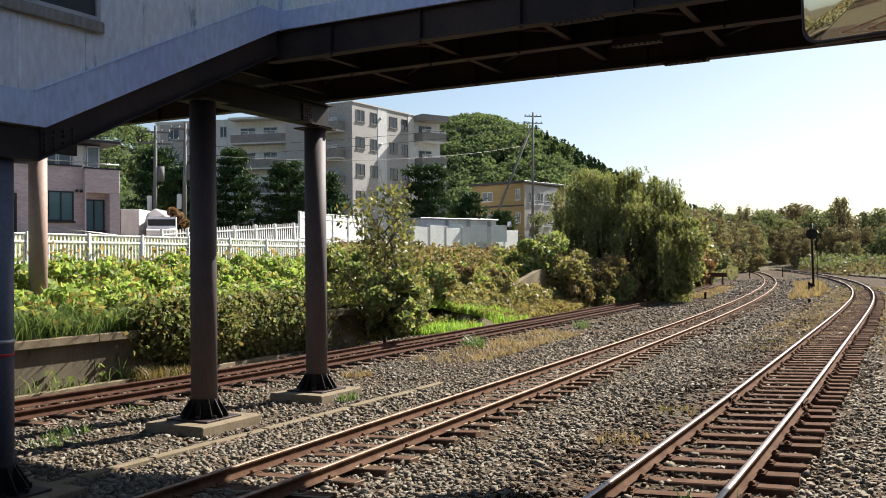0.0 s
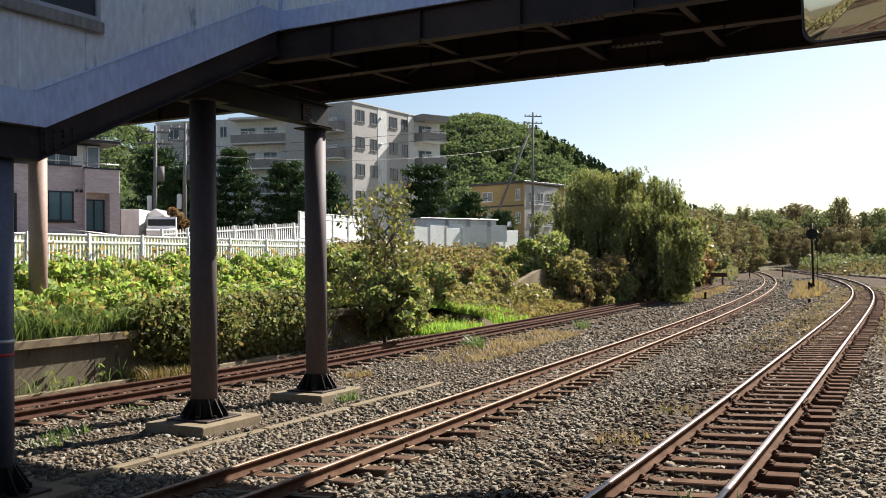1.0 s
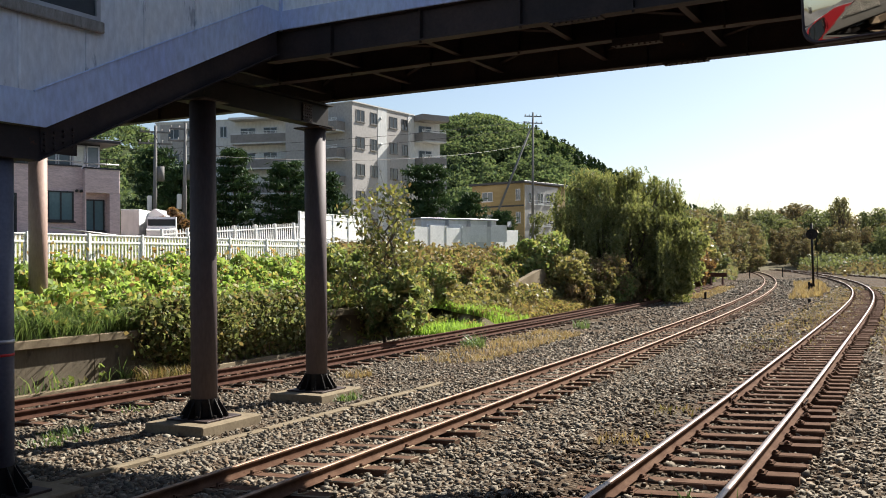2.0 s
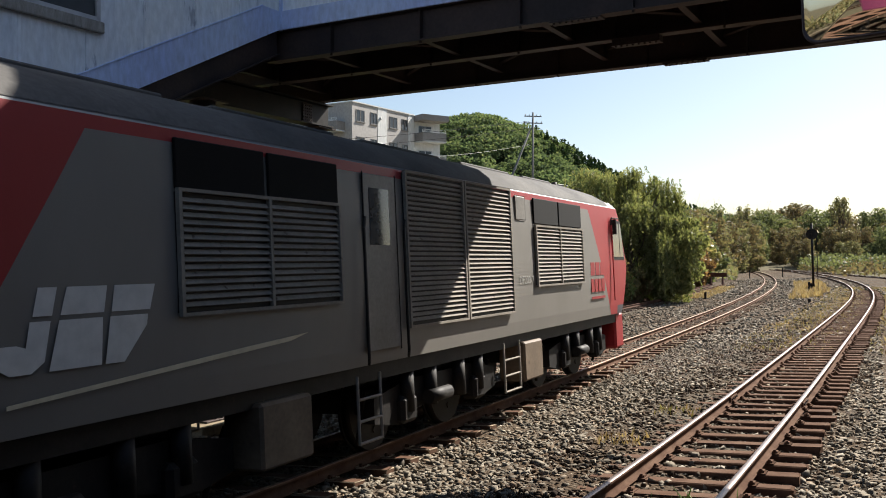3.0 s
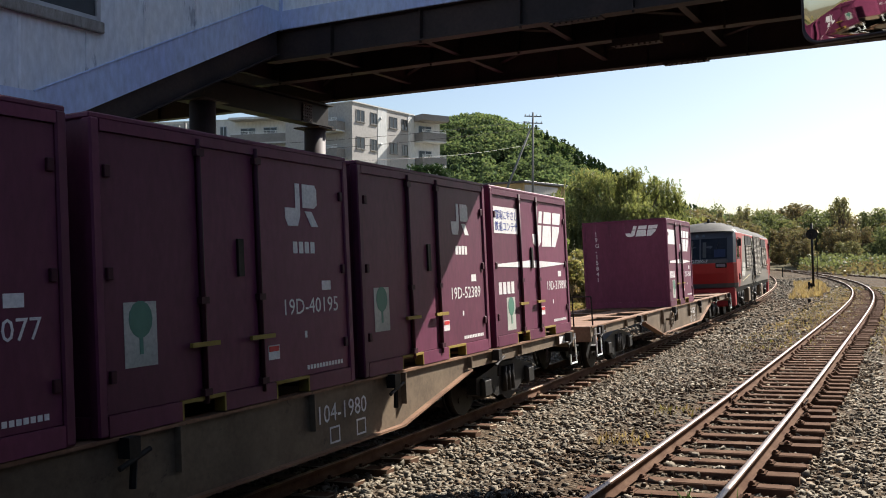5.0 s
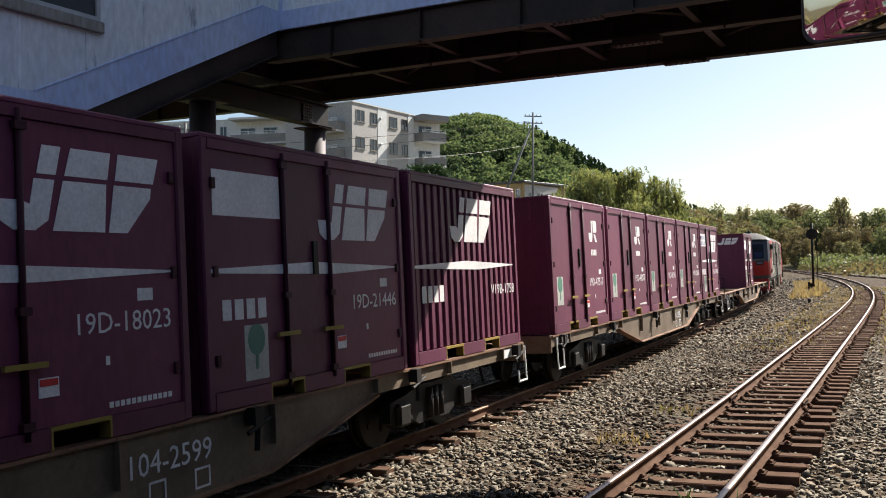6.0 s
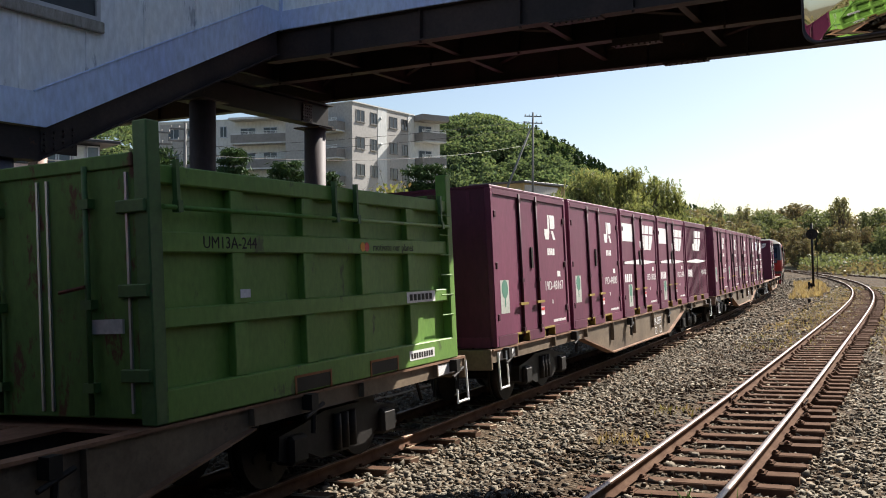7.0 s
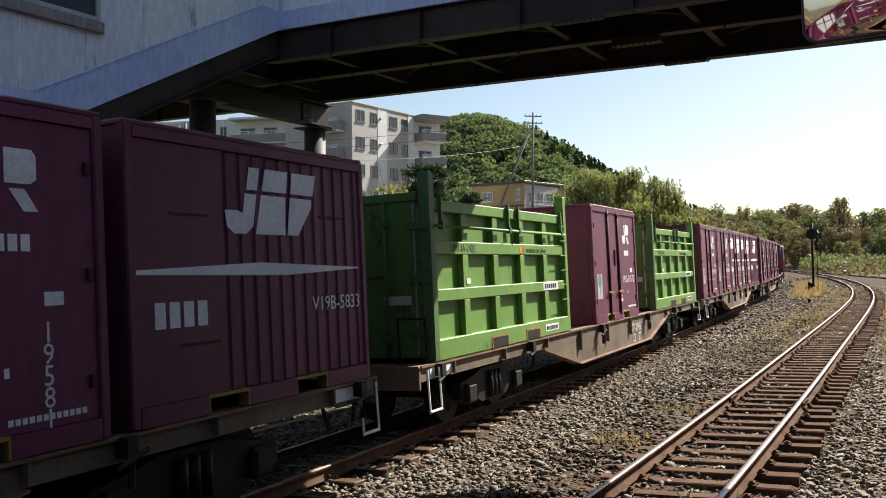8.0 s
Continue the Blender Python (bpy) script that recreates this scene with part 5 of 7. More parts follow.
    for x in (text_x - 0.25, text_x + 0.3):
        bm = boxes((x, x + 0.2, -1.186, -1.183, 0.42, 0.44), (x, x + 0.2, -1.186, -1.183, 0.58, 0.60), (x, x + 0.02, -1.186, -1.183, 0.44, 0.58), (x + 0.18, x + 0.2, -1.186, -1.183, 0.44, 0.58))
        part("box_mark", bm, "white", w)
    return w


def locomotive():
    lo = thing("diesel_locomotive", "red and grey diesel freight locomotive with dark roof and louvred sides", "locomotive")
    # hull: rings in plan at rising heights
    levels = [(1.20, 9.12, 1.35), (1.40, 9.24, 1.37), (1.80, 9.42, 1.39), (2.20, 9.52, 1.40), (2.35, 9.48, 1.40), (2.9, 9.26, 1.395), (3.28, 9.08, 1.385), (3.47, 8.95, 1.375), (3.60, 8.80, 1.27)]
    bm = bmesh.new()
    rings = []
    for z, xe, w in levels:
        row = []
        side_x = xe - 0.45
        half = [(side_x * 0.0, -w), (5.4, -w), (side_x, -w), (xe - 0.18, -w * 0.92), (xe - 0.02, -w * 0.72), (xe, -w * 0.3), (xe, w * 0.3), (xe - 0.02, w * 0.72), (xe - 0.18, w * 0.92), (side_x, w), (5.4, w)]
        pts = half + [(-x, -y) for x, y in half]
        rings.append([bm.verts.new((x, y, z)) for x, y in pts])
    n = len(rings[0])
    for a, b in zip(rings, rings[1:]):
        for k in range(n):
            bm.faces.new((a[k], a[(k + 1) % n], b[(k + 1) % n], b[k]))
    bm.faces.new(rings[0][::-1])
    bm.faces.new(rings[-1])
    part("body", bm, "loco", lo)
    # rounded roof
    bm = bmesh.new()
    prof = [(-1.36, 3.50), (-1.27, 3.62), (-1.0, 3.80), (-0.6, 3.95), (0, 4.0), (0.6, 3.95), (1.0, 3.80), (1.27, 3.62), (1.36, 3.50)]
    stations = [(-9.02, 0.10), (-8.6, 0.62), (-8.0, 0.92), (-7.2, 1.0), (7.2, 1.0), (8.0, 0.92), (8.6, 0.62), (9.02, 0.10)]
    loops = [[bm.verts.new((x, y * (0.93 + 0.07 * f), 3.50 + (z - 3.50) * f)) for y, z in prof] for x, f in stations]
    for a, b in zip(loops, loops[1:]):
        for k in range(len(prof) - 1):
            f = bm.faces.new((a[k], b[k], b[k + 1], a[k + 1]))
            f.smooth = True
    part("roof", bm, "loco_roof", lo)
    for a, b in ((-6.4, -4.6), (-3.9, -1.6), (-0.9, 1.4), (2.2, 4.3), (5.0, 6.6)):
        part("roof_hatch", boxes((a, b, -0.55, 0.55, 3.93, 4.005), bevel=0.02), "loco_roof", lo)
    for x in (-5.5, 3.2):
        part("exhaust", boxes((x - 0.3, x + 0.3, -0.2, 0.2, 4.03, 4.10), bevel=0.02), "blackish", lo)
    for sx in (-1, 1):
        part("horn", tubes(((sx * 8.55, 0.75, 3.66), (sx * 8.8, 0.75, 3.7), 0.035, 0.06), n=10), "blackish", lo)
        part("antenna", tubes(((sx * 7.9, -0.2, 3.9), (sx * 7.9, -0.2, 4.12), 0.06), n=10), "blackish", lo)
    # sides
    for sy in (-1, 1):
        def yy(a, b):
            return sorted((sy * a, sy * b))

        def grille(x0, x1, z0, z1, mids, pitch=0.062):
            fr = part("louvre_frame", boxes((x0, x1, *yy(1.39, 1.41), z0, z1), bevel=0.004), "blackish", lo)
            xs_ = [x0 + 0.03] + mids + [x1 - 0.03]
            bm = bmesh.new()
            for a, b in zip(xs_, xs_[1:]):
                z = z0 + 0.05
                while z < z1 - 0.05:
                    y0, y1 = 1.41, 1.445
                    v = [bm.verts.new(p) for p in ((a + 0.02, sy * y0, z + 0.04), (b - 0.02, sy * y0, z + 0.04), (b - 0.02, sy * y1, z), (a + 0.02, sy * y1, z), (a + 0.02, sy * y0, z - 0.005), (b - 0.02, sy * y0, z - 0.005))]
                    bm.faces.new((v[0], v[1], v[2], v[3]) if sy > 0 else (v[3], v[2], v[1], v[0]))
                    bm.faces.new((v[3], v[2], v[5], v[4]) if sy > 0 else (v[4], v[5], v[2], v[3]))
                    z += pitch
            part("louvre_slats", bm, "louvre", fr)
            bm = bmesh.new()
            for a in (x0, x1 - 0.04):
                bm_box(bm, a, a + 0.04, *yy(1.41, 1.45), z0, z1)
            for m_ in mids:
                bm_box(bm, m_ - 0.02, m_ + 0.02, *yy(1.41, 1.45), z0, z1)
            bm_box(bm, x0, x1, *yy(1.41, 1.45), z0 - 0.03, z0)
            bm_box(bm, x0, x1, *yy(1.41, 1.45), z1, z1 + 0.03)
            part("louvre_rim", bm, "louvre", fr)
        grille(-5.45, -2.96, 1.95, 2.95, [-4.2])
        part("intake", boxes((-5.45, -4.24, *yy(1.39, 1.42), 2.97, 3.40), (-4.18, -2.96, *yy(1.39, 1.42), 2.97, 3.40), bevel=0.01), "void", lo)
        grille(-1.47, 0.25, 1.58, 3.44, [])
        grille(0.29, 2.02, 1.58, 3.44, [])
        grille(3.12, 5.74, 1.95, 2.92, [4.4])
        part("intake", boxes((3.12, 4.36, *yy(1.39, 1.42), 2.97, 3.40), (4.42, 5.74, *yy(1.39, 1.42), 2.97, 3.40), bevel=0.01), "void", lo)
        d = part("side_door", boxes((-2.42, -1.66, *yy(1.385, 1.408), 1.35, 3.36), bevel=0.01), "loco_grey", lo)
        part("door_window", boxes((-2.3, -1.85, *yy(1.40, 1.414), 2.55, 3.2)), "glass", d)
        for x in (-2.52, -1.58):
            part("handrail", tubes(((x, sy * 1.46, 1.30), (x, sy * 1.46, 2.72), 0.018), ((x, sy * 1.46, 2.72), (x + 0.10, sy * 1.42, 2.86), 0.018), ((x, sy * 1.46, 1.30), (x + 0.06, sy * 1.42, 1.22), 0.018), n=6), "blackish", lo)
            part("door_seam", boxes((x + (0.08 if x < -2 else -0.10), x + (0.10 if x < -2 else -0.08), *yy(1.405, 1.411), 1.33, 3.38)), "void", lo)
        part("small_hatch", boxes((2.3, 2.75, *yy(1.385, 1.41), 3.0, 3.4), bevel=0.02), "loco_grey", lo)
        for sx in (-1, 1):
            a, b = sorted((sx * 8.78, sx * 8.06))
            bm = bmesh.new()
            prism(bm, ((sx * 8.92, 2.36), (sx * 7.96, 2.36), (sx * 7.96, 3.20), (sx * 8.68, 3.20)), sy * 1.37, sy * 1.408)
            wf = part("cab_window", bm, "blackish", lo)
            for xa, xb, xc, xd in ((8.84, 8.56, 8.56, 8.66), (8.51, 8.02, 8.02, 8.51)):
                bm = bmesh.new()
                prism(bm, ((sx * xa, 2.42), (sx * xb, 2.42), (sx * xc, 3.14), (sx * xd, 3.14)), sy * 1.40, sy * 1.414)
                part("pane", bm, "glass", wf)
            part("rain_gutter", tubes(((sx * 8.5, sy * 1.415, 3.26), (sx * 7.92, sy * 1.425, 3.25), 0.016), ((sx * 7.92, sy * 1.425, 3.25), (sx * 7.86, sy * 1.42, 3.10), 0.016), n=6), "blackish", lo)
            part("handrail", tubes(((sx * 7.85, sy * 1.44, 1.5), (sx * 7.85, sy * 1.44, 3.1), 0.014), n=6), "loco_red", lo)
            part("mirror_arm", boxes((min(sx * 8.0, sx * 8.06), max(sx * 8.0, sx * 8.06), *yy(1.41, 1.50), 2.90, 3.22)), "blackish", lo)
        part("vent_box", boxes((-8.3, -7.95, *yy(1.385, 1.42), 1.5, 1.75), bevel=0.01), "blackish", lo)
    logo(lo, True, -7.2, 1.62, 1.24, 0.58, 1.402, "loco_grey_pale")
    bm = bmesh.new()
    prism(bm, ((-7.1, 1.40), (-3.9, 1.60), (-3.6, 1.66), (-4.6, 1.60), (-7.1, 1.43)), -1.398, -1.403)
    part("swoosh", bm, "cream", lo, "cream tapering stripe")
    for k in range(3):
        flat(lo, "emblem_bar", 6.3 + k * 0.33, 6.57 + k * 0.33, 2.05, 2.31, 1.40, "loco_red")
    for k in range(4):
        flat(lo, "emblem_bar", 6.3 + k * 0.25, 6.5 + k * 0.25, 1.72, 1.98, 1.40, "loco_red")
    flat(lo, "emblem_bar", 6.3, 7.25, 1.58, 1.63, 1.40, "loco_red")
    side_text("DF200-7", 2.35, 1.98, 0.13, 1.402, lo, "chrome")
    # ends: windscreen, lamps, skirt, coupler
    for sx in (-1, 1):
        R = pose(0, 0, 0, 0, 0, 0 if sx > 0 else 180)

        def sheet(y0, y1, z0, z1, proud):
            def fx(z):
                return float(np.interp(z, [l[0] for l in levels], [l[1] for l in levels])) + proud
            bm = bmesh.new()
            ys = (y0, (y0 + y1) / 2, y1)
            vs = [[bm.verts.new((fx(z) - max(0, abs(y) - 0.42) * 0.035 + o, y, z)) for y in ys] for o in (0, 0.012) for z in (z0, z1)]
            for k in range(2):
                bm.faces.new((vs[2][k], vs[2][k + 1], vs[3][k + 1], vs[3][k]))
            for k in range(2):
                bm.faces.new((vs[0][k], vs[0][k + 1], vs[2][k + 1], vs[2][k]))
                bm.faces.new((vs[1][k + 1], vs[1][k], vs[3][k], vs[3][k + 1]))
            bm.transform(R)
            return bm
        part("windscreen", sheet(-1.06, -0.03, 2.40, 3.24, 0.004), "screen_glass", lo)
        part("windscreen", sheet(0.03, 1.06, 2.40, 3.24, 0.004), "screen_glass", lo)
        # cab seen through the screens: pale blinds, a desk and seat backs
        for y0, y1, z0, z1, mt in ((-1.02, -0.42, 2.46, 3.18, "cab_blue"), (-0.40, -0.30, 2.46, 3.18, "cab_pale"), (0.10, 0.24, 2.46, 3.10, "cab_pale"), (0.55, 1.0, 2.46, 2.78, "cab_blue")):
            part("cab_interior", sheet(y0, y1, z0, z1, 0.010), mt, lo)
        part("lower_band", sheet(-1.10, 1.10, 2.22, 2.36, 0.006), "loco_roof", lo)
        for y in (-0.5, 0.5):
            b = bmesh.new()
            bm_tube(b, (9.42, y, 2.42), (9.22, y + 0.25, 3.1), 0.012, n=6)
            b.transform(R)
            part("wiper", b, "blackish", lo)
        for y in (-0.13, 0.13):
            b = bmesh.new()
            bm_tube(b, (8.9, y, 3.36), (9.05, y, 3.36), 0.065, n=14)
            b.transform(R)
            part("headlight", b, "glass_pale", lo)
        for y in (-0.82, 0.82):
            b = boxes((9.44, 9.56, y - 0.22, y + 0.22, 2.02, 2.22), bevel=0.02)
            b.transform(R)
            hb = part("lamp_box", b, "blackish", lo)
            b = boxes((9.555, 9.575, y - 0.17, y + 0.17, 2.06, 2.18))
            b.transform(R)
            part("lens", b, "glass_pale", hb)
        b = boxes((8.45, 9.08, -1.26, 1.26, 0.42, 1.195), bevel=0.05)
        b.transform(R)
        part("skirt", b, "loco_red", lo)
        b = boxes((9.3, 9.8, -0.12, 0.12, 0.76, 0.98), bevel=0.03)
        b.transform(R)
        part("coupler", b, "blackish", lo)
        for y in (-1.0, 0.5, 1.0):
            b = tubes(((9.3, y, 0.7), (9.42, y * 1.05, 0.35), 0.03), n=6)
            b.transform(R)
            part("hose", b, "blackish", lo)
        lettering("DF200-7", 0.13, "chrome", lo, R @ Matrix.Translation((9.53, -0.36, 2.25)) @ pose(0, 0, 0, 80, 0, 90))
    # underframe, tank, three bogies
    part("underframe", boxes((-8.6, 8.6, -1.25, 1.25, 1.0, 1.20)), "blackish", lo)
    for a, b in ((-4.35, -3.5), (2.55, 3.4)):
        for sy in (-1, 1):
            part("equipment_box", boxes((a, b, *sorted((sy * 0.9, sy * 1.36)), 0.42, 1.05), bevel=0.03), "wagon", lo)
    for a, b in ((-2.6, -2.1), (1.7, 2.35)):
        for sy in (-1, 1):
            y = sy * 1.34
            part("step_ladder", tubes(((a, y, 0.35), (a, y, 1.1), 0.018), ((b, y, 0.35), (b, y, 1.1), 0.018), ((a, y, 0.36), (b, y, 0.36), 0.018), ((a, y, 0.6), (b, y, 0.6), 0.018), ((a, y, 0.84), (b, y, 0.84), 0.018), n=6), "louvre", lo)
    for bx in (-6.3, 0.0, 6.3):
        bo = part("bogie", boxes((-1.5, 1.5, -0.8, 0.8, 0.5, 0.8)), "blackish", lo)
        bo.matrix_basis = Matrix.Translation((bx, 0, 0))
        for sy in (-1, 1):
            bm = bmesh.new()
            prism(bm, ((-1.85, 0.45), (-1.3, 0.35), (-0.7, 0.5), (0.7, 0.5), (1.3, 0.35), (1.85, 0.45), (1.85, 0.75), (1.0, 0.88), (-1.0, 0.88), (-1.85, 0.75)), sy * 0.92, sy * 1.1)
            part("side_frame", bm, "blackish", bo)
            for k in (-1.1, -0.45, 0.45, 1.1):
                part("spring", tubes(((k, sy * 1.14, 0.5), (k, sy * 1.14, 1.0), 0.1), n=12), "blackish", bo)
            part("damper", tubes(((-0.7, sy * 1.24, 0.62), (-0.1, sy * 1.24, 0.62), 0.09), n=12), "blackish", bo)
        for dx in (-1.1, 1.1):
            wheelset(bo, dx, 0.53)
            for sy in (-1, 1):
                part("axle_box", boxes((dx - 0.2, dx + 0.2, *sorted((sy * 0.95, sy * 1.2)), 0.36, 0.70), bevel=0.05), "blackish", bo)
            for sy in (-1, 1):
                part("sand_pipe", tubes(((dx * 1.62, sy * 0.8, 0.2), (dx * 1.7, sy * 1.0, 0.85), 0.03), n=6), "blackish", bo)
    return lo


M["louvre"] = mat("grey_louvre_paint", (0.210, 0.188, 0.158), (0.270, 0.242, 0.205), 2, 20, 0.8, 0.0, wear=(0.080, 0.066, 0.054), spec=0.1)
M["cab_blue"] = plain("dim_blue_blind_behind_glass", (0.014, 0.022, 0.055), 0.5)
M["cab_pale"] = plain("dim_pale_blind_behind_glass", (0.055, 0.055, 0.052), 0.5)
M["screen_glass"] = mat("tinted_windscreen_glass", (0.010, 0.012, 0.017), (0.018, 0.020, 0.026), 1.5, 12, 0.16, bump=0.0, spec=0.16)
M["void"] = plain("dark_intake_mesh", (0.004, 0.004, 0.004), 0.9)
M["loco_roof"] = mat("sooty_roof_paint", (0.065, 0.062, 0.060), (0.110, 0.104, 0.098), 1.0, 18, 0.8, spec=0.1)
M["loco_grey"] = mat("warm_grey_paint", (0.140, 0.128, 0.112), (0.195, 0.180, 0.160), 1.3, 20, 0.5, spec=0.3)
M["loco_grey_pale"] = plain("pale_grey_emblem", (0.60, 0.58, 0.54), 0.5)
M["cream"] = plain("cream_stripe", (0.60, 0.52, 0.36), 0.5)
M["loco_red"] = mat("locomotive_red", (0.225, 0.010, 0.013), (0.290, 0.018, 0.020), 1.3, 20, 0.5, spec=0.3)

PANEL_LABEL = "wine red container with a blank white panel and white block emblem"
PLAIN_LABEL = "plain wine red container with a small white emblem"
RIB_LABEL = "corrugated wine red container with a large white emblem"
GREEN_LABEL = "bright green ribbed bulk container with tall end posts"
WAGON_LABEL = "rust brown container flat wagon"

ROLLING.append((locomotive(), 20.35, "loco"))
first_wagon = flat_wagon("104-1615", WAGON_LABEL + ", mostly empty", 1.6, True)
ROLLING.append((first_wagon, 0.0, "wagon"))
for number, tau in (("104-1980", -20.8), ("104-2599", -41.85), ("107-2145", -62.5), ("104-1120", -83.3), ("104-0893", -104.0)):
    ROLLING.append((flat_wagon(number, WAGON_LABEL + " loaded with containers"), tau, "wagon"))
LOADS = [("panel", "19G-15841", 0.0)]
SLOTS = [7.86, 3.93, 0.0, -3.93, -7.86]
for centre, row in ((-20.8, (("panel", "19D-319890"), ("plain", "19D-52389"), ("plain", "19D-40195"), ("plain", "19D-47077"), ("plain", "19D-47517"))),
                    (-41.85, (("ribbed", "V19B-1758"), ("panel", "19D-21446"), ("panel", "19D-18023"), ("plain", "19D-44895"), ("plain", "19D-48167"))),
                    (-83.3, (("ribbed", "V19B-5833"), ("plain", "19G-19581"), ("panel", "19D-30412"), ("panel", "19D-28807"), ("plain", "19D-51102"))),
                    (-104.0, (("panel", "19D-20331"), ("plain", "19D-45560"), ("panel", "19D-27114"), ("ribbed", "V19B-2210"), ("plain", "19D-49003")))):
    LOADS += [(k, nmb, centre + d) for (k, nmb), d in zip(row, SLOTS)]
LOADS.append(("plain", "19D-51575", -62.5))
for kind, number, tau in LOADS:
    label = {"panel": PANEL_LABEL, "plain": PLAIN_LABEL, "ribbed": RIB_LABEL}[kind]
    ROLLING.append((container(kind, number, label, number == "19G-15841"), tau, "load"))
for number, tau in (("UM13A-244", -55.83), ("UM13A-242", -69.02)):
    ROLLING.append((green_container(number, GREEN_LABEL), tau, "load"))
# a container must sit square on its wagon: all take the wagon's own place and turn

# ---- plants ----
M["weed"] = leaf_mat("weed_leaves", [(0.095, 0.129, 0.052), (0.169, 0.217, 0.085), (0.239, 0.290, 0.109), (0.133, 0.173, 0.069), (0.295, 0.297, 0.130), (0.328, 0.260, 0.127), (0.185, 0.231, 0.088)], 0.45, gloss=0.12)
M["weed_bright"] = leaf_mat("bright_weed_leaves", [(0.186, 0.276, 0.080), (0.271, 0.380, 0.114), (0.330, 0.413, 0.134), (0.218, 0.307, 0.098), (0.386, 0.365, 0.141)], 0.5, gloss=0.15)
M["autumn_weed"] = leaf_mat("yellowed_weed_leaves", [(0.330, 0.250, 0.090), (0.260, 0.150, 0.075), (0.380, 0.310, 0.120), (0.200, 0.120, 0.070)], 0.45, gloss=0.2)
M["slope_mix"] = leaf_mat("mixed_slope_leaves", [(0.110, 0.130, 0.050), (0.300, 0.220, 0.100), (0.180, 0.200, 0.070), (0.250, 0.160, 0.085), (0.360, 0.290, 0.140), (0.140, 0.110, 0.062)], 0.4, gloss=0.1)
M["creeper_leaf"] = leaf_mat("creeper_leaves", [(0.075, 0.100, 0.042), (0.165, 0.195, 0.085), (0.270, 0.270, 0.150), (0.110, 0.140, 0.058), (0.230, 0.165, 0.095), (0.190, 0.225, 0.095)], 0.45, gloss=0.12)
M["grass"] = leaf_mat("grass_blades", [(0.070, 0.120, 0.045), (0.120, 0.180, 0.066), (0.175, 0.225, 0.095), (0.092, 0.145, 0.052)], 0.4)
M["lush"] = leaf_mat("lush_grass", [(0.230, 0.347, 0.072), (0.285, 0.418, 0.091), (0.201, 0.302, 0.066)], 0.5)
M["straw"] = leaf_mat("dry_straw", [(0.330, 0.245, 0.145), (0.400, 0.310, 0.195), (0.270, 0.195, 0.115), (0.340, 0.225, 0.120)], 0.3, gloss=0.05)
M["dry_weed"] = leaf_mat("dry_weeds", [(0.217, 0.151, 0.087), (0.292, 0.206, 0.119), (0.173, 0.130, 0.076), (0.260, 0.217, 0.098), (0.130, 0.130, 0.054)], 0.3, gloss=0.05)
M["willow"] = leaf_mat("willow_leaves", [(0.105, 0.125, 0.056), (0.175, 0.188, 0.086), (0.240, 0.240, 0.115), (0.130, 0.148, 0.068)], 0.45, gloss=0.05)
M["sapling_leaf"] = leaf_mat("sapling_leaves", [(0.075, 0.098, 0.040), (0.140, 0.155, 0.058), (0.230, 0.210, 0.080), (0.098, 0.118, 0.048), (0.190, 0.130, 0.070)], 0.4, gloss=0.3)
M["shrub"] = leaf_mat("autumn_shrub_leaves", [(0.157, 0.169, 0.071), (0.257, 0.239, 0.111), (0.336, 0.270, 0.133), (0.128, 0.143, 0.065), (0.274, 0.205, 0.117)], 0.4, gloss=0.2)
M["rusty_leaf"] = leaf_mat("rusty_leaves", [(0.180, 0.095, 0.048), (0.234, 0.136, 0.072), (0.135, 0.095, 0.048)], 0.4)
M["pine"] = leaf_mat("pine_needles", [(0.026, 0.050, 0.024), (0.044, 0.078, 0.032), (0.062, 0.096, 0.038), (0.034, 0.064, 0.028)], 0.12, gloss=0.05)
# paled, greyed greens: the haze over the distant hill is put into the leaves
M["hill_leaf"] = leaf_mat("hazy_hill_foliage", [(0.090, 0.128, 0.070), (0.128, 0.172, 0.092), (0.158, 0.200, 0.110), (0.105, 0.148, 0.082), (0.190, 0.205, 0.120)], 0.35, gloss=0.0)
M["far_leaf"] = leaf_mat("far_foliage", [(0.150, 0.160, 0.090), (0.220, 0.200, 0.115), (0.180, 0.168, 0.105), (0.245, 0.200, 0.125), (0.140, 0.160, 0.090)], 0.35, gloss=0.05)
M["wood_brown"] = leaf_mat("russet_woodland_leaves", [(0.160, 0.123, 0.081), (0.208, 0.153, 0.095), (0.128, 0.111, 0.071), (0.176, 0.170, 0.104)], 0.3, gloss=0.05)
M["far_green"] = leaf_mat("far_green_foliage", [(0.105, 0.125, 0.066), (0.155, 0.170, 0.092), (0.125, 0.140, 0.078)], 0.35, gloss=0.05)


def clump_noise(x, y, k=1.0):
    return 0.5 + 0.5 * np.sin(x * 1.9 * k + 1.3 * np.sin(y * 1.1 * k)) * np.sin(y * 2.3 * k + 1.7 * np.sin(x * 0.9 * k + 0.5))


def weed_bank(name, label, n, s0, s1, l0, l1, h0, h1, size, material, seed, gap=0.0, **kw):
    """Leaves over a strip of the bank, heaped in clumps."""
    rng = np.random.default_rng(seed)
    s, lat = rng.uniform(s0, s1, n), rng.uniform(l0, l1, n)
    p, _ = on(MID, s, lat)
    z = land_height(p[:, 0], p[:, 1], s, lat, 9.05)
    c = clump_noise(p[:, 0], p[:, 1], 1.1) * 0.65 + clump_noise(p[:, 0] + 7, p[:, 1] - 3, 2.7) * 0.35
    keep = c > gap
    hh = (h0 + (h1 - h0) * c)
    z = z + hh * (1 - rng.random(n) ** 1.8 * 0.8)
    me = leaves(name, np.column_stack([p, z])[keep], size, rng, **kw)
    return tagged(part(name, me, material), label, "weeds", kind="stuff")


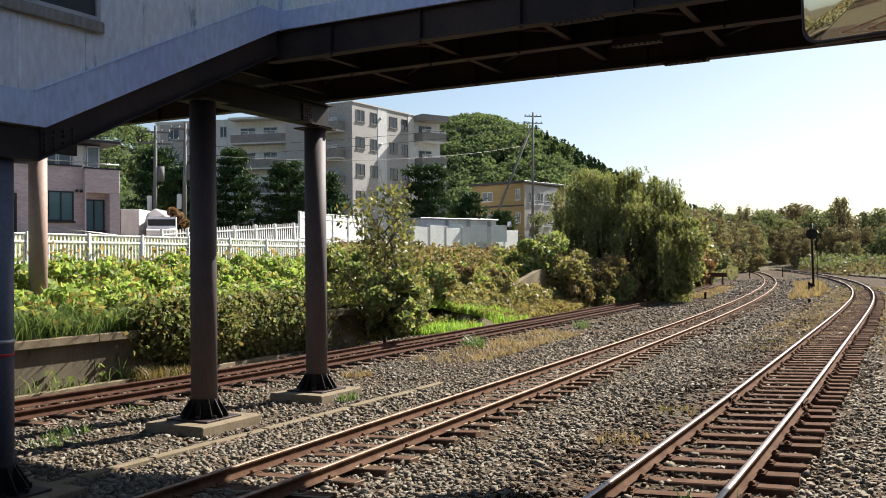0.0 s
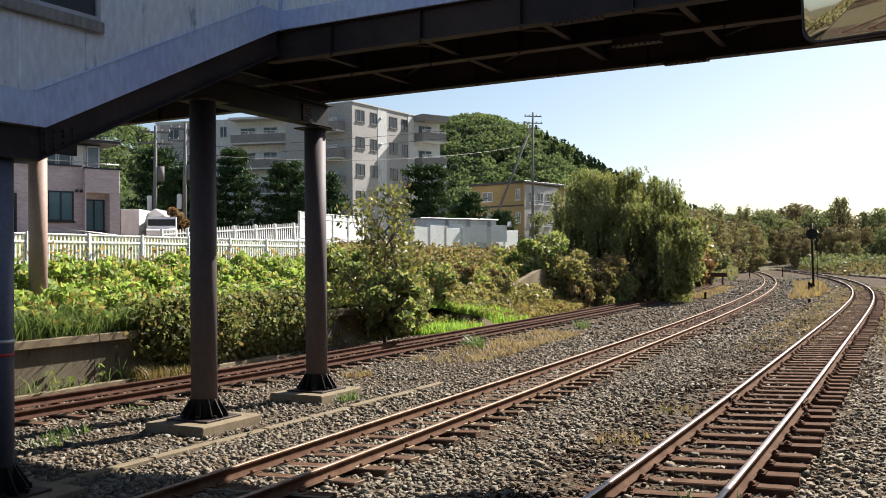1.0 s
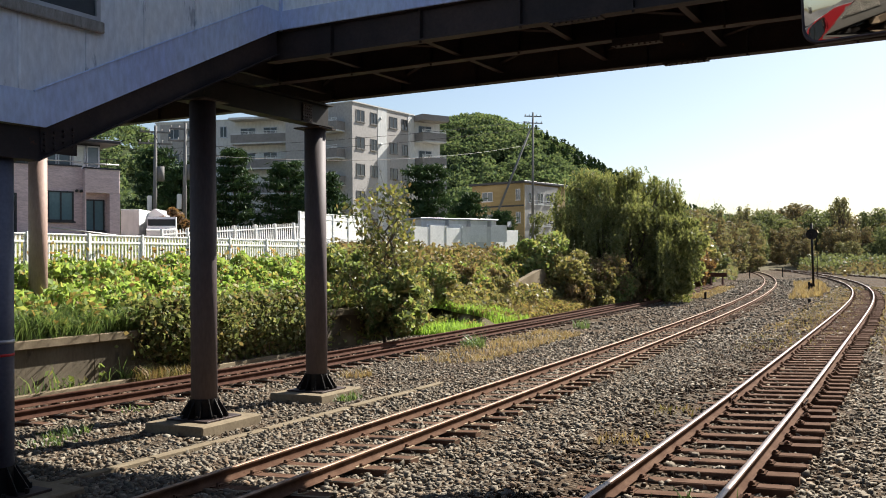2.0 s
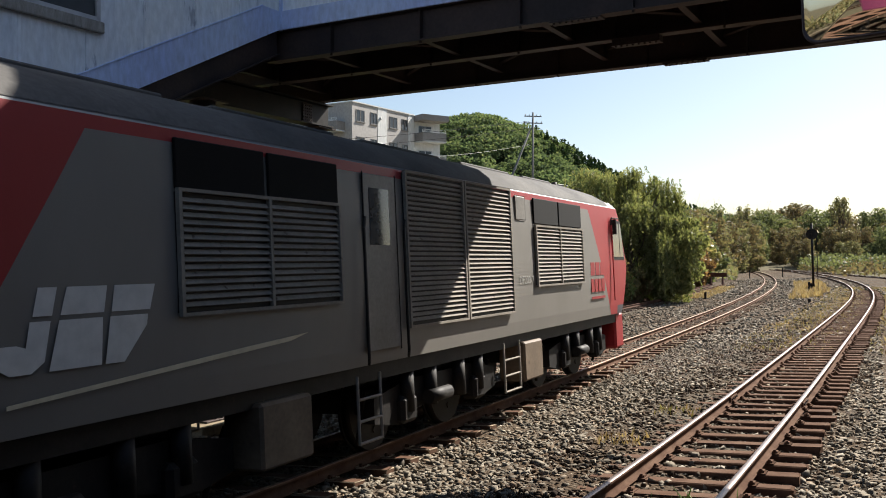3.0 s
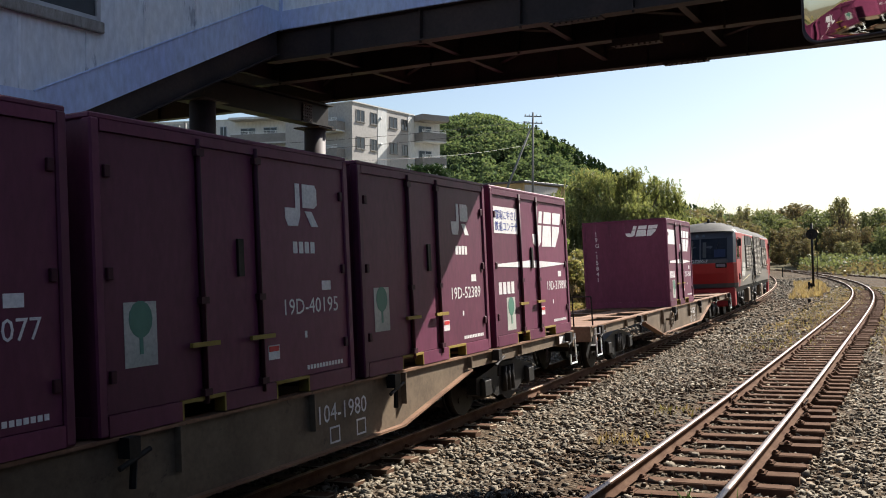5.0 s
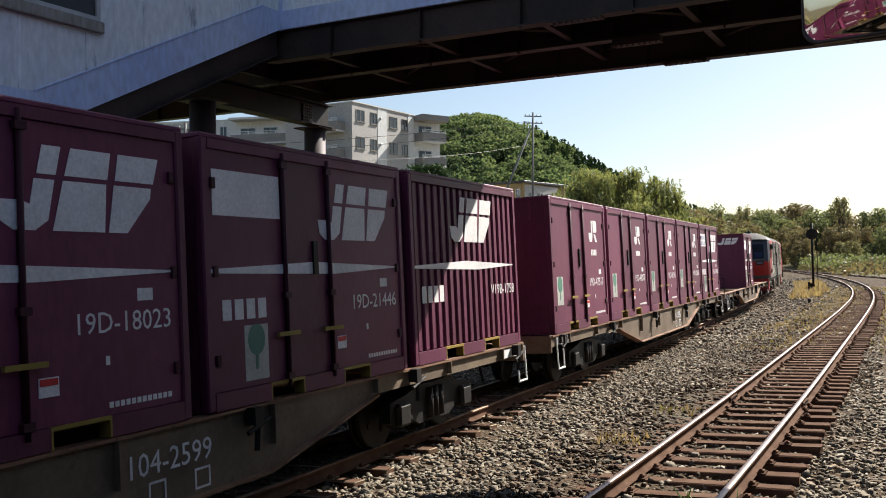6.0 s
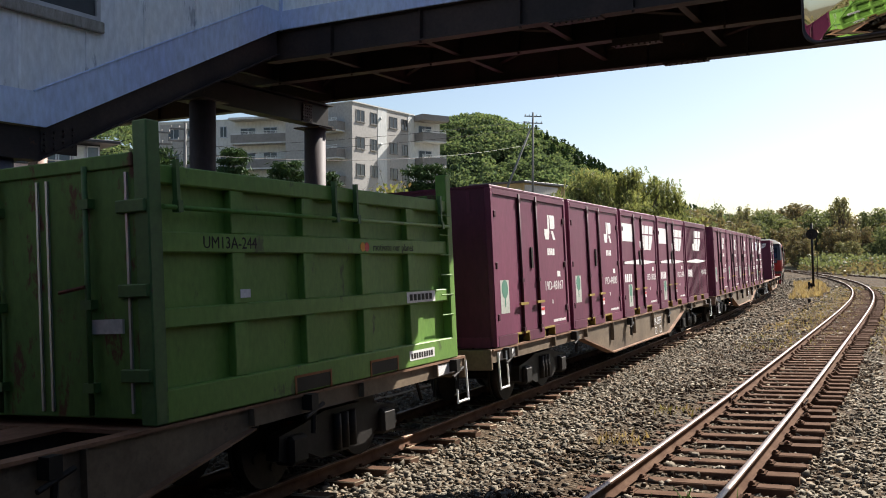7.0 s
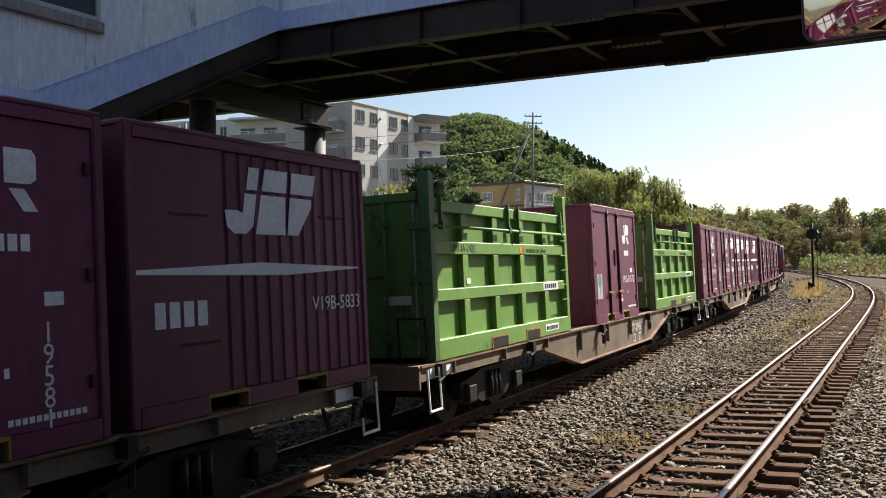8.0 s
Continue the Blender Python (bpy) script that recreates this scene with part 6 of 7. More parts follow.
def blades(name, label, n, s0, s1, l0, l1, height, material, seed, gap=0.0, lean=0.45, width=0.012, k=1.0, beside=False):
    """Grass blades as thin bent triangles."""
    rng = np.random.default_rng(seed)
    s, lat = rng.uniform(s0, s1, n), rng.uniform(l0, l1, n)
    if beside:
        lat = lat + right_lat(s)
        off = np.abs(lat - right_lat(s))
        keep = np.abs(off - 0.565) > 0.10
        s, lat = s[keep], lat[keep]
    p, _ = on(MID, s, lat)
    z = np.maximum(land_height(p[:, 0], p[:, 1], s, lat, 9.05), np.where(lat < 8.9, bed_height(s, lat), -9)) - 0.01
    c = clump_noise(p[:, 0], p[:, 1], k) * 0.6 + clump_noise(p[:, 0] + 4, p[:, 1] + 9, 2.3 * k) * 0.4
    m = c > gap
    p, z, c = p[m], z[m], c[m]
    n = len(p)
    h = height * rng.uniform(0.5, 1.2, n) * (0.5 + 0.7 * c)
    a = rng.uniform(0, math.tau, n)
    d = np.stack([np.cos(a), np.sin(a)], 1)
    w = np.stack([-d[:, 1], d[:, 0]], 1) * (width * rng.uniform(0.6, 1.5, n))[:, None]
    ln = (lean * h * rng.uniform(0.2, 1.2, n))[:, None]
    base = np.column_stack([p, z])
    v = np.stack([base + np.column_stack([w, np.zeros(n)]), base - np.column_stack([w, np.zeros(n)]),
                  base + np.column_stack([d * ln * 0.35 - w * 0.7, h * 0.62]), base + np.column_stack([d * ln * 0.35 + w * 0.7, h * 0.62]),
                  base + np.column_stack([d * ln, h])], 1)
    i = np.arange(n)[:, None] * 5
    f = np.concatenate([i + np.array([[0, 1, 2]]), i + np.array([[0, 2, 3]]), i + np.array([[3, 2, 4]])])
    me = np_mesh(name, v.reshape(-1, 3), f)
    return tagged(part(name, me, material), label, "grass", kind="stuff")


def limb(bm, a, b, r0, r1, rng, bits=4, wander=0.12):
    a, b = Vector(a), Vector(b)
    ln = (b - a).length
    prev, pr = a, r0
    for k in range(1, bits + 1):
        f = k / bits
        q = a.lerp(b, f) + Vector(rng.normal(0, wander * ln / bits, 3)) * (f < 1)
        r = r0 + (r1 - r0) * f
        bm_tube(bm, prev, q, pr, r, 7, cap=False)
        prev, pr = q, r
    return prev


def tree(name, label, x, y, height, radius, material, n, size, seed, trunk=0.14, crown_from=0.3, clumps=16, z=None, lean=0.0, inner=0.3, flat_top=1.0, group="", airy=False):
    """A trunk with limbs that each carry clumps of leaves."""
    rng = np.random.default_rng(seed)
    t = thing(name, label, "tree" if "tree" in name else "shrub", group)
    z0 = (height_at(x, y) if z is None else z) - 0.05
    t.matrix_basis = Matrix.Translation((x, y, z0))
    bm = bmesh.new()
    top = limb(bm, (0, 0, 0), (lean * height, 0, height * 0.72), trunk, trunk * 0.3, rng, 6, 0.25)
    pts = []
    for k in range(clumps):
        f = crown_from + (1 - crown_from) * (k + 0.5) / clumps
        ring = radius * math.sqrt(max(0.05, 1 - ((f - 0.62) / 0.52) ** 2)) * flat_top
        a = k * 2.4 + rng.uniform(-0.5, 0.5)
        r = ring * rng.uniform(0.35, 0.85)
        c = np.array([r * math.cos(a) + lean * height * f, r * math.sin(a), height * f * 0.95])
        limb(bm, (lean * height * f * 0.5, 0, height * max(0.12, f - 0.28)), c, trunk * 0.38, trunk * 0.08, rng, 4, 0.3)
        cr = radius * rng.uniform(0.28, 0.5)
        pts.append(shell_points(rng, n // clumps, c, (cr, cr, cr * 0.8), inner))
        if airy:
            for q in range(3):
                tip = c + rng.normal(0, 1, 3) * np.array([0.4, 0.4, 0.6]) * radius * 0.5 + np.array([0, 0, 0.3 * radius])
                limb(bm, c, tip, trunk * 0.1, trunk * 0.03, rng, 3, 0.2)
    part("trunk", bm, "bark", t)
    part("crown", leaves("crown", np.concatenate(pts), size, rng), material, t)
    return t


def pine(x, y, height, radius, seed, n=5600, z=None):
    rng = np.random.default_rng(seed)
    t = thing("pine_tree", "dark green bushy pine tree with layered branches", "tree", "pines by the houses")
    t.matrix_basis = Matrix.Translation((x, y, (height_at(x, y) if z is None else z) - 0.05))
    bm = bmesh.new()
    limb(bm, (0, 0, 0), (0, 0, height), 0.16, 0.02, rng, 8, 0.1)
    pts = []
    layers = 9
    for k in range(layers):
        f = 0.12 + 0.88 * k / layers
        r = (radius * (1 - f) ** 0.55 + 0.25) * rng.uniform(0.72, 1.12)
        arms = 6 if k < 6 else 4
        for a in range(arms):
            an = a * math.tau / arms + k * 0.7 + rng.uniform(-0.3, 0.3)
            rr = r * rng.uniform(0.7, 1.1)
            tip = np.array([rr * math.cos(an), rr * math.sin(an), height * f + rr * rng.uniform(0.05, 0.4)])
            limb(bm, (0, 0, height * f), tip, 0.04, 0.012, rng, 3, 0.1)
            q = max(8, n // (layers * arms))
            u = 0.25 + 0.75 * rng.random(q)
            c = tip * u[:, None] + np.array([0, 0, height * f]) * (1 - u)[:, None]
            pts.append(c + rng.normal(0, 1, (q, 3)) * np.array([0.2, 0.2, 0.09]) * (0.4 + radius * 0.3))
    part("trunk", bm, "bark", t)
    part("crown", leaves("crown", np.concatenate(pts), 0.10, rng, long=4.2), "pine", t)
    return t


def willow(x, y, height, radius, seed):
    """A broad willow: arching limbs and curtains of hanging twigs."""
    rng = np.random.default_rng(seed)
    t = thing("willow_tree", "broad yellow-green willow with hanging twigs beside the siding", "tree")
    t.matrix_basis = Matrix.Translation((x, y, -0.3))
    bm = bmesh.new()
    pts = []
    for k in range(74):
        a = k * 2.399
        r = radius * math.sqrt((k + 0.6) / 74) * rng.uniform(0.8, 1.12)
        zt = height * (1 - 0.40 * (r / radius) ** 2) * rng.uniform(0.70, 1.08)
        tip = np.array([r * math.cos(a), r * math.sin(a) * 0.8, zt])
        if k % 2 == 0:
            limb(bm, (0.15 * math.cos(a), 0.15 * math.sin(a), 0.2), tip * np.array([0.55, 0.55, 0.8]), 0.12, 0.05, rng, 4, 0.2)
        limb(bm, tip * np.array([0.5, 0.5, 0.75]), tip, 0.05, 0.012, rng, 3, 0.2)
        pts.append(shell_points(rng, 110, tip - np.array([0, 0, 0.25]), (0.7, 0.7, 0.45), 0.2))
        long_one = rng.random() < 0.55
        for q in range(int(rng.uniform(14, 22))):
            b = rng.uniform(0, math.tau)
            rr = abs(rng.normal(0, 0.42))
            st = tip + np.array([rr * math.cos(b), rr * math.sin(b), rng.uniform(-0.35, 0.3)])
            ln = rng.uniform(0.7, 1.0) * min(st[2] * 0.97, rng.uniform(2.6, 5.6) if long_one else rng.uniform(1.0, 2.4))
            m_ = int(ln * 19)
            u = np.sort(rng.random(m_))
            drift = rng.normal(0, 0.16, 2) + np.array([math.cos(a), math.sin(a)]) * 0.25
            pts.append(np.column_stack([st[0] + drift[0] * u + rng.normal(0, 0.035, m_), st[1] + drift[1] * u + rng.normal(0, 0.035, m_), st[2] - ln * u]))
    part("trunk", bm, "bark", t)
    part("crown", leaves("crown", np.concatenate(pts), 0.062, rng, long=3.8, droop=1.5), "willow", t)
    return t


def plants_near():
    weed_bank("bank_weeds", "dense yellow-green broad-leaved weeds covering the bank", 30000, 7, 44, 9.8, 13.6, 0.1, 1.0, 0.13, "weed_bright", 21, 0.36, up=1.0)
    weed_bank("bank_weeds", "dense mixed green weeds covering the bank", 34000, 7.5, 44, 9.0, 13.6, 0.15, 0.75, 0.10, "weed", 22)
    weed_bank("bank_weeds", "yellowed and russet leaves among the weeds of the bank", 8000, 7.5, 44, 9.0, 14.0, 0.3, 1.0, 0.09, "autumn_weed", 36, 0.5)
    weed_bank("bank_weeds", "low green weeds above the bank behind the fence", 16000, 8, 60, 14, 19, 0.1, 0.5, 0.16, "weed", 23, 0.2)
    weed_bank("bank_weeds", "weeds on the bank behind the camera", 9000, -60, 7, 9.3, 16, 0.3, 1.6, 0.3, "shrub", 33)
    blades("bank_grass", "long dark green grass along the old platform edge", 13000, 4.5, 12.0, 9.0, 11.4, 0.62, "grass", 24, lean=1.5, width=0.011)
    blades("lush_grass", "bright green grass beside the siding", 9000, 24, 32, 7.2, 9.6, 0.45, "lush", 25, 0.2, width=0.02)
    blades("dry_grass", "straw-coloured dry grass between the tracks", 4200, 16, 26.5, 3.0, 4.9, 0.22, "straw", 26, 0.50, 1.1, 0.010, 1.1)
    blades("dry_grass", "brown dry grass on the slope above the siding", 9000, 27, 48, 7.4, 11.5, 0.5, "dry_weed", 27, 0.35, 0.9, 0.014)
    blades("dry_grass", "tawny dry grass by the far tracks", 5000, 55, 95, -4.6, -2.2, 0.4, "straw", 28, 0.5, 0.8, 0.03, 0.4)
    blades("dry_grass", "short tawny dry grass around the worn track", 8000, 21, 75, -2.2, 2.6, 0.09, "straw", 34, 0.52, 1.2, 0.022, 0.7, True)
    blades("dry_grass", "short brown dead grass around the worn track", 11000, 19, 75, -3.5, 2.2, 0.09, "dry_weed", 35, 0.38, 1.2, 0.024, 1.1, True)
    blades("dry_grass", "tawny dry grass by the buffer stop", 2600, 58, 84, 3.0, 4.6, 0.25, "straw", 29, 0.45, 0.8, 0.03, 0.5)
    weed_bank("slope_weeds", "tangled green and brown weeds on the slope", 22000, 24, 50, 8.6, 14.2, 0.2, 1.1, 0.13, "shrub", 30, 0.2)
    weed_bank("slope_weeds", "low green and tawny weeds on the lower slope", 16000, 26, 50, 7.3, 11.0, 0.05, 0.55, 0.09, "slope_mix", 37, 0.15)
    weed_bank("slope_weeds", "russet weeds along the top of the slope", 8000, 28, 58, 12.0, 15.0, 0.4, 1.3, 0.13, "dry_weed", 31, 0.3)
    rng = np.random.default_rng(40)
    # creepers that hang over the platform wall
    t = thing("creeper", "leafy creeper hanging over the old platform wall", "creeper")
    pts = []
    for a in np.arange(10.6, 25, 0.45):
        if 17.6 < a < 20.3:
            continue
        n = 900
        s = rng.normal(a, 0.30, n)
        low = rng.uniform(0.0, 0.5) if rng.random() < 0.6 else 0.0
        u = low + (1 - low) * rng.random(n) ** 0.85
        lat = 9.15 - rng.uniform(0.35, 0.85) * np.sin(u * 2.6) * rng.uniform(0.3, 1.1, n)
        p, _ = on(MID, s, lat)
        pts.append(np.column_stack([p, -0.2 + 1.75 * u + rng.normal(0, 0.06, n)]))
    part("foliage", leaves("foliage", np.concatenate(pts), 0.085, rng), "creeper_leaf", t)
    bm = bmesh.new()
    for k in range(26):
        s = rng.uniform(10.2, 17)
        p0, _ = on(MID, s, 9.0)
        p1, _ = on(MID, s + rng.uniform(-0.5, 0.5), 8.75)
        limb(bm, (*p0, 0.95), (*p1, rng.uniform(-0.1, 0.5)), 0.012, 0.005, rng, 5, 0.3)
    part("stems", bm, "bark", t)
    # weeds at the foot of the wall and small tufts on the gravel
    blades("dry_grass", "dry tufts at the foot of the platform wall", 700, 9.8, 12.2, 8.3, 8.9, 0.36, "dry_weed", 41, 0.3, 0.9, 0.012)
    for i, (s, lat, n, h, mt) in enumerate(((3.9, 4.7, 90, 0.12, "grass"), (4.6, 5.2, 110, 0.16, "grass"), (9.4, 3.0, 220, 0.2, "grass"), (6.8, 6.0, 60, 0.1, "grass"), (2.2, -4.4, 160, 0.2, "lush"), (2.6, -5.0, 120, 0.22, "lush"),
                                           (0.6, -3.1, 160, 0.2, "grass"), (1.4, -3.3, 120, 0.16, "straw"), (20, 4.8, 160, 0.5, "grass"), (12.6, 4.6, 120, 0.2, "straw"), (6.0, -3.4, 90, 0.12, "straw"), (8.5, -3.6, 80, 0.14, "dry_weed"), (29, 4.0, 90, 0.4, "grass"), (13.5, -7.0, 120, 0.14, "grass"))):
        blades("weed_tuft", "small tuft of weeds growing in the ballast", n, s - 0.35, s + 0.35, lat - 0.3, lat + 0.3, h, mt, 50 + i, 0.0, 0.9, 0.012, 2.0)
    # sapling tree and bushes on the slope
    tree("sapling_tree", "young tree with thin branches and yellowing leaves on the bank", -1.9, 30.0, 5.3, 1.5, "sapling_leaf", 2500, 0.10, 61, 0.07, 0.14, 30, airy=True)
    tree("round_shrub", "leafy green shrub at the end of the old wall", -1.6, 29.0, 2.0, 1.1, "weed", 4200, 0.14, 62, 0.05, 0.1, 12, z=0.1)
    tree("round_shrub", "leafy green shrub on the bank", -3.6, 32.5, 1.8, 1.3, "weed", 3000, 0.15, 63, 0.05, 0.1, 10)
    willow(10.9, 57.8, 8.6, 4.9, 64)
    tree("round_shrub", "thorny brown and green shrub below the willow", 6.9, 51.0, 2.9, 1.9, "shrub", 5200, 0.15, 65, 0.06, 0.1, 14, z=-0.1)
    tree("round_shrub", "green shrub below the willow", 5.3, 51.5, 3.4, 1.8, "weed", 4800, 0.16, 66, 0.06, 0.1, 14, z=0.3)
    tree("round_shrub", "dark shrub below the willow", 9.0, 53.2, 2.6, 1.9, "dry_weed", 4200, 0.14, 67, 0.06, 0.1, 14, z=-0.2)
    tree("round_shrub", "leaning yellow-green shrub beside the willow", 14.0, 57.0, 5.2, 2.3, "willow", 9000, 0.15, 68, 0.06, 0.05, 14, z=-0.2)
    r3 = np.random.default_rng(77)
    looks = (("shrub", "yellowing shrub on the slope above the siding"), ("dry_weed", "withered brown shrub on the slope above the siding"), ("weed", "green shrub on the slope above the siding"), ("rusty_leaf", "russet shrub on the slope above the siding"))
    for k in range(22):
        mt, lb = looks[(0, 1, 0, 2, 1, 3, 0)[k % 7]]
        s_ = 25 + 24 * r3.random()
        la = 9.4 + 4.4 * r3.random()
        p, _ = on(MID, s_, la)
        hh = r3.uniform(0.9, 1.7)
        tree("round_shrub", lb, float(p[0]), float(p[1]), hh, hh * 0.7, mt, 900, 0.13, 300 + k, 0.03, 0.1, 7, group="shrubs on the slope", airy=True)
    for k, (s_, la, hh, mt) in enumerate(((44.5, 7.4, 1.7, "shrub"), (46.5, 7.0, 2.0, "weed"), (48.6, 7.0, 2.3, "shrub"), (50.4, 6.6, 1.9, "dry_weed"), (51.8, 7.4, 2.6, "weed"), (53.6, 6.4, 1.8, "weed"), (42.6, 8.0, 1.5, "dry_weed"))):
        p, _ = on(MID, s_, la)
        tree("round_shrub", "tangled shrub at the foot of the willow", float(p[0]), float(p[1]), hh, hh * 0.72, mt, 2200, 0.13, 340 + k, 0.04, 0.05, 10, z=-0.25, group="shrubs below the willow")
    tree("round_shrub", "yellow-green shrub near the buffer stop", 24.0, 92, 6.2, 3.4, "shrub", 5000, 0.28, 69, 0.1, 0.1, 14, z=0)
    tree("round_shrub", "rust-brown shrub near the buffer stop", 23.6, 86, 3.4, 1.9, "rusty_leaf", 2600, 0.22, 70, 0.08, 0.1, 10, z=0)
    tree("round_shrub", "olive shrub behind the buffer stop", 27.2, 97, 4.0, 2.6, "far_green", 3000, 0.28, 71, 0.08, 0.1, 10, z=0)
    tree("round_shrub", "red-brown garden shrub beside the road", -14.0, 48, 1.6, 0.9, "rusty_leaf", 1600, 0.14, 72, 0.05, 0.1, 8)


plants_near()


def trees_far():
    pine(-13.9, 61, 6.3, 2.3, 81)
    pine(-10.6, 63, 5.6, 2.6, 82)
    pine(-8.0, 62, 4.9, 2.2, 83)
    pine(-16.6, 58.5, 4.6, 2.0, 84)
    pine(-19.3, 62, 6.2, 2.6, 85)
    pine(-17.4, 64, 5.6, 2.3, 88)
    pine(-1.3, 76, 6.9, 3.6, 86, 9000)
    pine(2.4, 80, 5.0, 2.6, 89, 5000)
    pine(5.4, 84, 3.8, 2.0, 87, 3000)
    rng = np.random.default_rng(90)
    # woods behind the curve
    kinds = [("far_leaf", "olive-brown autumn tree at the edge of the woods"), ("far_green", "dull green tree at the edge of the woods"), ("far_green", "dull olive tree at the edge of the woods"), ("wood_brown", "russet-brown tree at the edge of the woods")]
    protos = []
    for i, (mt, lb) in enumerate(kinds):
        for j in range(2):
            protos.append(tree("woodland_tree", lb, 0, 0, 9.0, 3.7, mt, 3000, 0.30, 100 + i * 7 + j, 0.16, 0.12, 20, z=0, group="woods behind the curve", airy=True))
    slots = []
    for row, (d, n) in enumerate(((196, 15), (215, 15), (240, 16), (275, 16))):
        for k in range(n):
            u = 1215 + (1640 - 1215) * (k + rng.uniform(0.1, 0.9)) / n
            slots.append(((u - 784) / 1624 * d, d * rng.uniform(0.97, 1.05), rng.uniform(0.65, 1.15) * (0.84 + row * 0.2)))
    for k in range(9):
        u = 1200 + k * 16
        d = 135 + k * 6
        slots.append(((u - 784) / 1624 * d, d, rng.uniform(0.75, 1.15)))
    for i, (x, y, sc) in enumerate(slots):
        pr = protos[int(rng.integers(0, len(protos)))] if i >= len(protos) else protos[i]
        m = Matrix.Translation((x, y, height_at(x, y) - 0.3)) @ Matrix.Rotation(rng.uniform(0, 6.28), 4, "Z")
        ob = pr if i < len(protos) else copy_thing(pr, m)
        ob.matrix_basis = m @ Matrix.Diagonal((sc, sc, sc, 1))
    # two bare poplars against the sky
    for x, y, h in ((67, 205, 14.0), (64.5, 202, 12.5), (56, 190, 13.0), (53, 186, 11.5), (98, 225, 15.5), (103, 240, 15)):
        r2 = np.random.default_rng(int(x))
        t = thing("bare_tree", "nearly bare tall tree with upswept branches", "tree", "bare trees")
        t.matrix_basis = Matrix.Translation((x, y, height_at(x, y)))
        bm = bmesh.new()
        pts = []
        for k in range(14):
            a = k * 2.4
            tip = Vector((1.9 * math.cos(a) * r2.uniform(0.3, 1), 1.9 * math.sin(a) * r2.uniform(0.3, 1), h * r2.uniform(0.75, 1)))
            limb(bm, (0, 0, h * 0.3), tip, 0.12, 0.03, r2, 5, 0.12)
            pts.append(shell_points(r2, 60, tip - Vector((0, 0, 1.0)), (0.7, 0.7, 1.5), 0.1))
        limb(bm, (0, 0, 0), (0, 0, h * 0.35), 0.25, 0.2, r2, 3, 0.05)
        part("trunk", bm, "bark", t)
        part("crown", leaves("crown", np.concatenate(pts), 0.3, r2), "far_leaf", t)


trees_far()


def hill_woods():
    """Crowns packed close over the hills, broadleaved with dark conifers on the falling ridge."""
    rng = np.random.default_rng(120)
    pts, con = [], []
    xs = np.concatenate([rng.uniform(-115, 170, 2300), rng.uniform(-260, -60, 520)])
    ys = np.concatenate([rng.uniform(335, 475, 2300), rng.uniform(240, 350, 520)])
    hz = heights(np.column_stack([xs, ys]))
    for x, y, z in zip(xs, ys, hz):
        if z < 9:
            continue
        r = rng.uniform(2.8, 5.2)
        if x > 40 and y > 395 and rng.random() < min(1.0, (x - 40) / 22):
            n = 120
            u = rng.random(n) ** 1.3
            a = rng.uniform(0, 6.28, n)
            rr = (1 - u) * 2.3 * rng.uniform(0.5, 1.0, n)
            con.append(np.column_stack([x + rr * np.cos(a), y + rr * np.sin(a), z + 0.5 + u * rng.uniform(7.5, 10.5)]))
        else:
            c = shell_points(rng, 190, (x, y, z + 4.6), (r, r, r * 0.9), 0.82)
            c = c[c[:, 2] > z + 3.0]
            pts.append(c)
    tagged(part("hill_woods", leaves("hill_woods", np.concatenate(pts), 0.85, rng, long=1.25, up=0.8), "hill_leaf"), "green broadleaved woods covering the hill", "woods", kind="stuff")
    tagged(part("hill_conifers", leaves("hill_conifers", np.concatenate(con), 0.8, rng, long=2.0), "pine"), "dark conifers along the ridge of the hill", "woods", kind="stuff")


hill_woods()
weed_bank("far_scrub", "low brown and green scrub along the far tracks", 12000, 105, 225, 3.8, 22, 0.5, 2.6, 0.36, "far_leaf", 130, 0.1)
weed_bank("far_scrub", "bushy green scrub in front of the woods", 9000, 150, 215, -32, -9.5, 0.6, 3.4, 0.36, "far_green", 133, 0.2)
weed_bank("far_scrub", "russet scrub in front of the woods", 5000, 135, 205, -40, -12, 0.4, 2.6, 0.34, "wood_brown", 134, 0.45)
weed_bank("far_scrub", "low brown and green scrub beyond the far tracks", 14000, 120, 250, -70, -9, 0.3, 1.4, 0.40, "wood_brown", 131, 0.35)
weed_bank("far_scrub", "tawny grass beyond the far tracks", 9000, 85, 170, -60, -16, 0.1, 0.6, 0.30, "dry_weed", 132, 0.45)

# ---- fences, buildings, poles ----


def frame_of(p0, p1, z):
    """A pose at p0 whose x axis points to p1."""
    a = math.degrees(math.atan2(p1[1] - p0[1], p1[0] - p0[0]))
    return pose(p0[0], p0[1], z, 0, 0, a), math.dist(p0, p1)


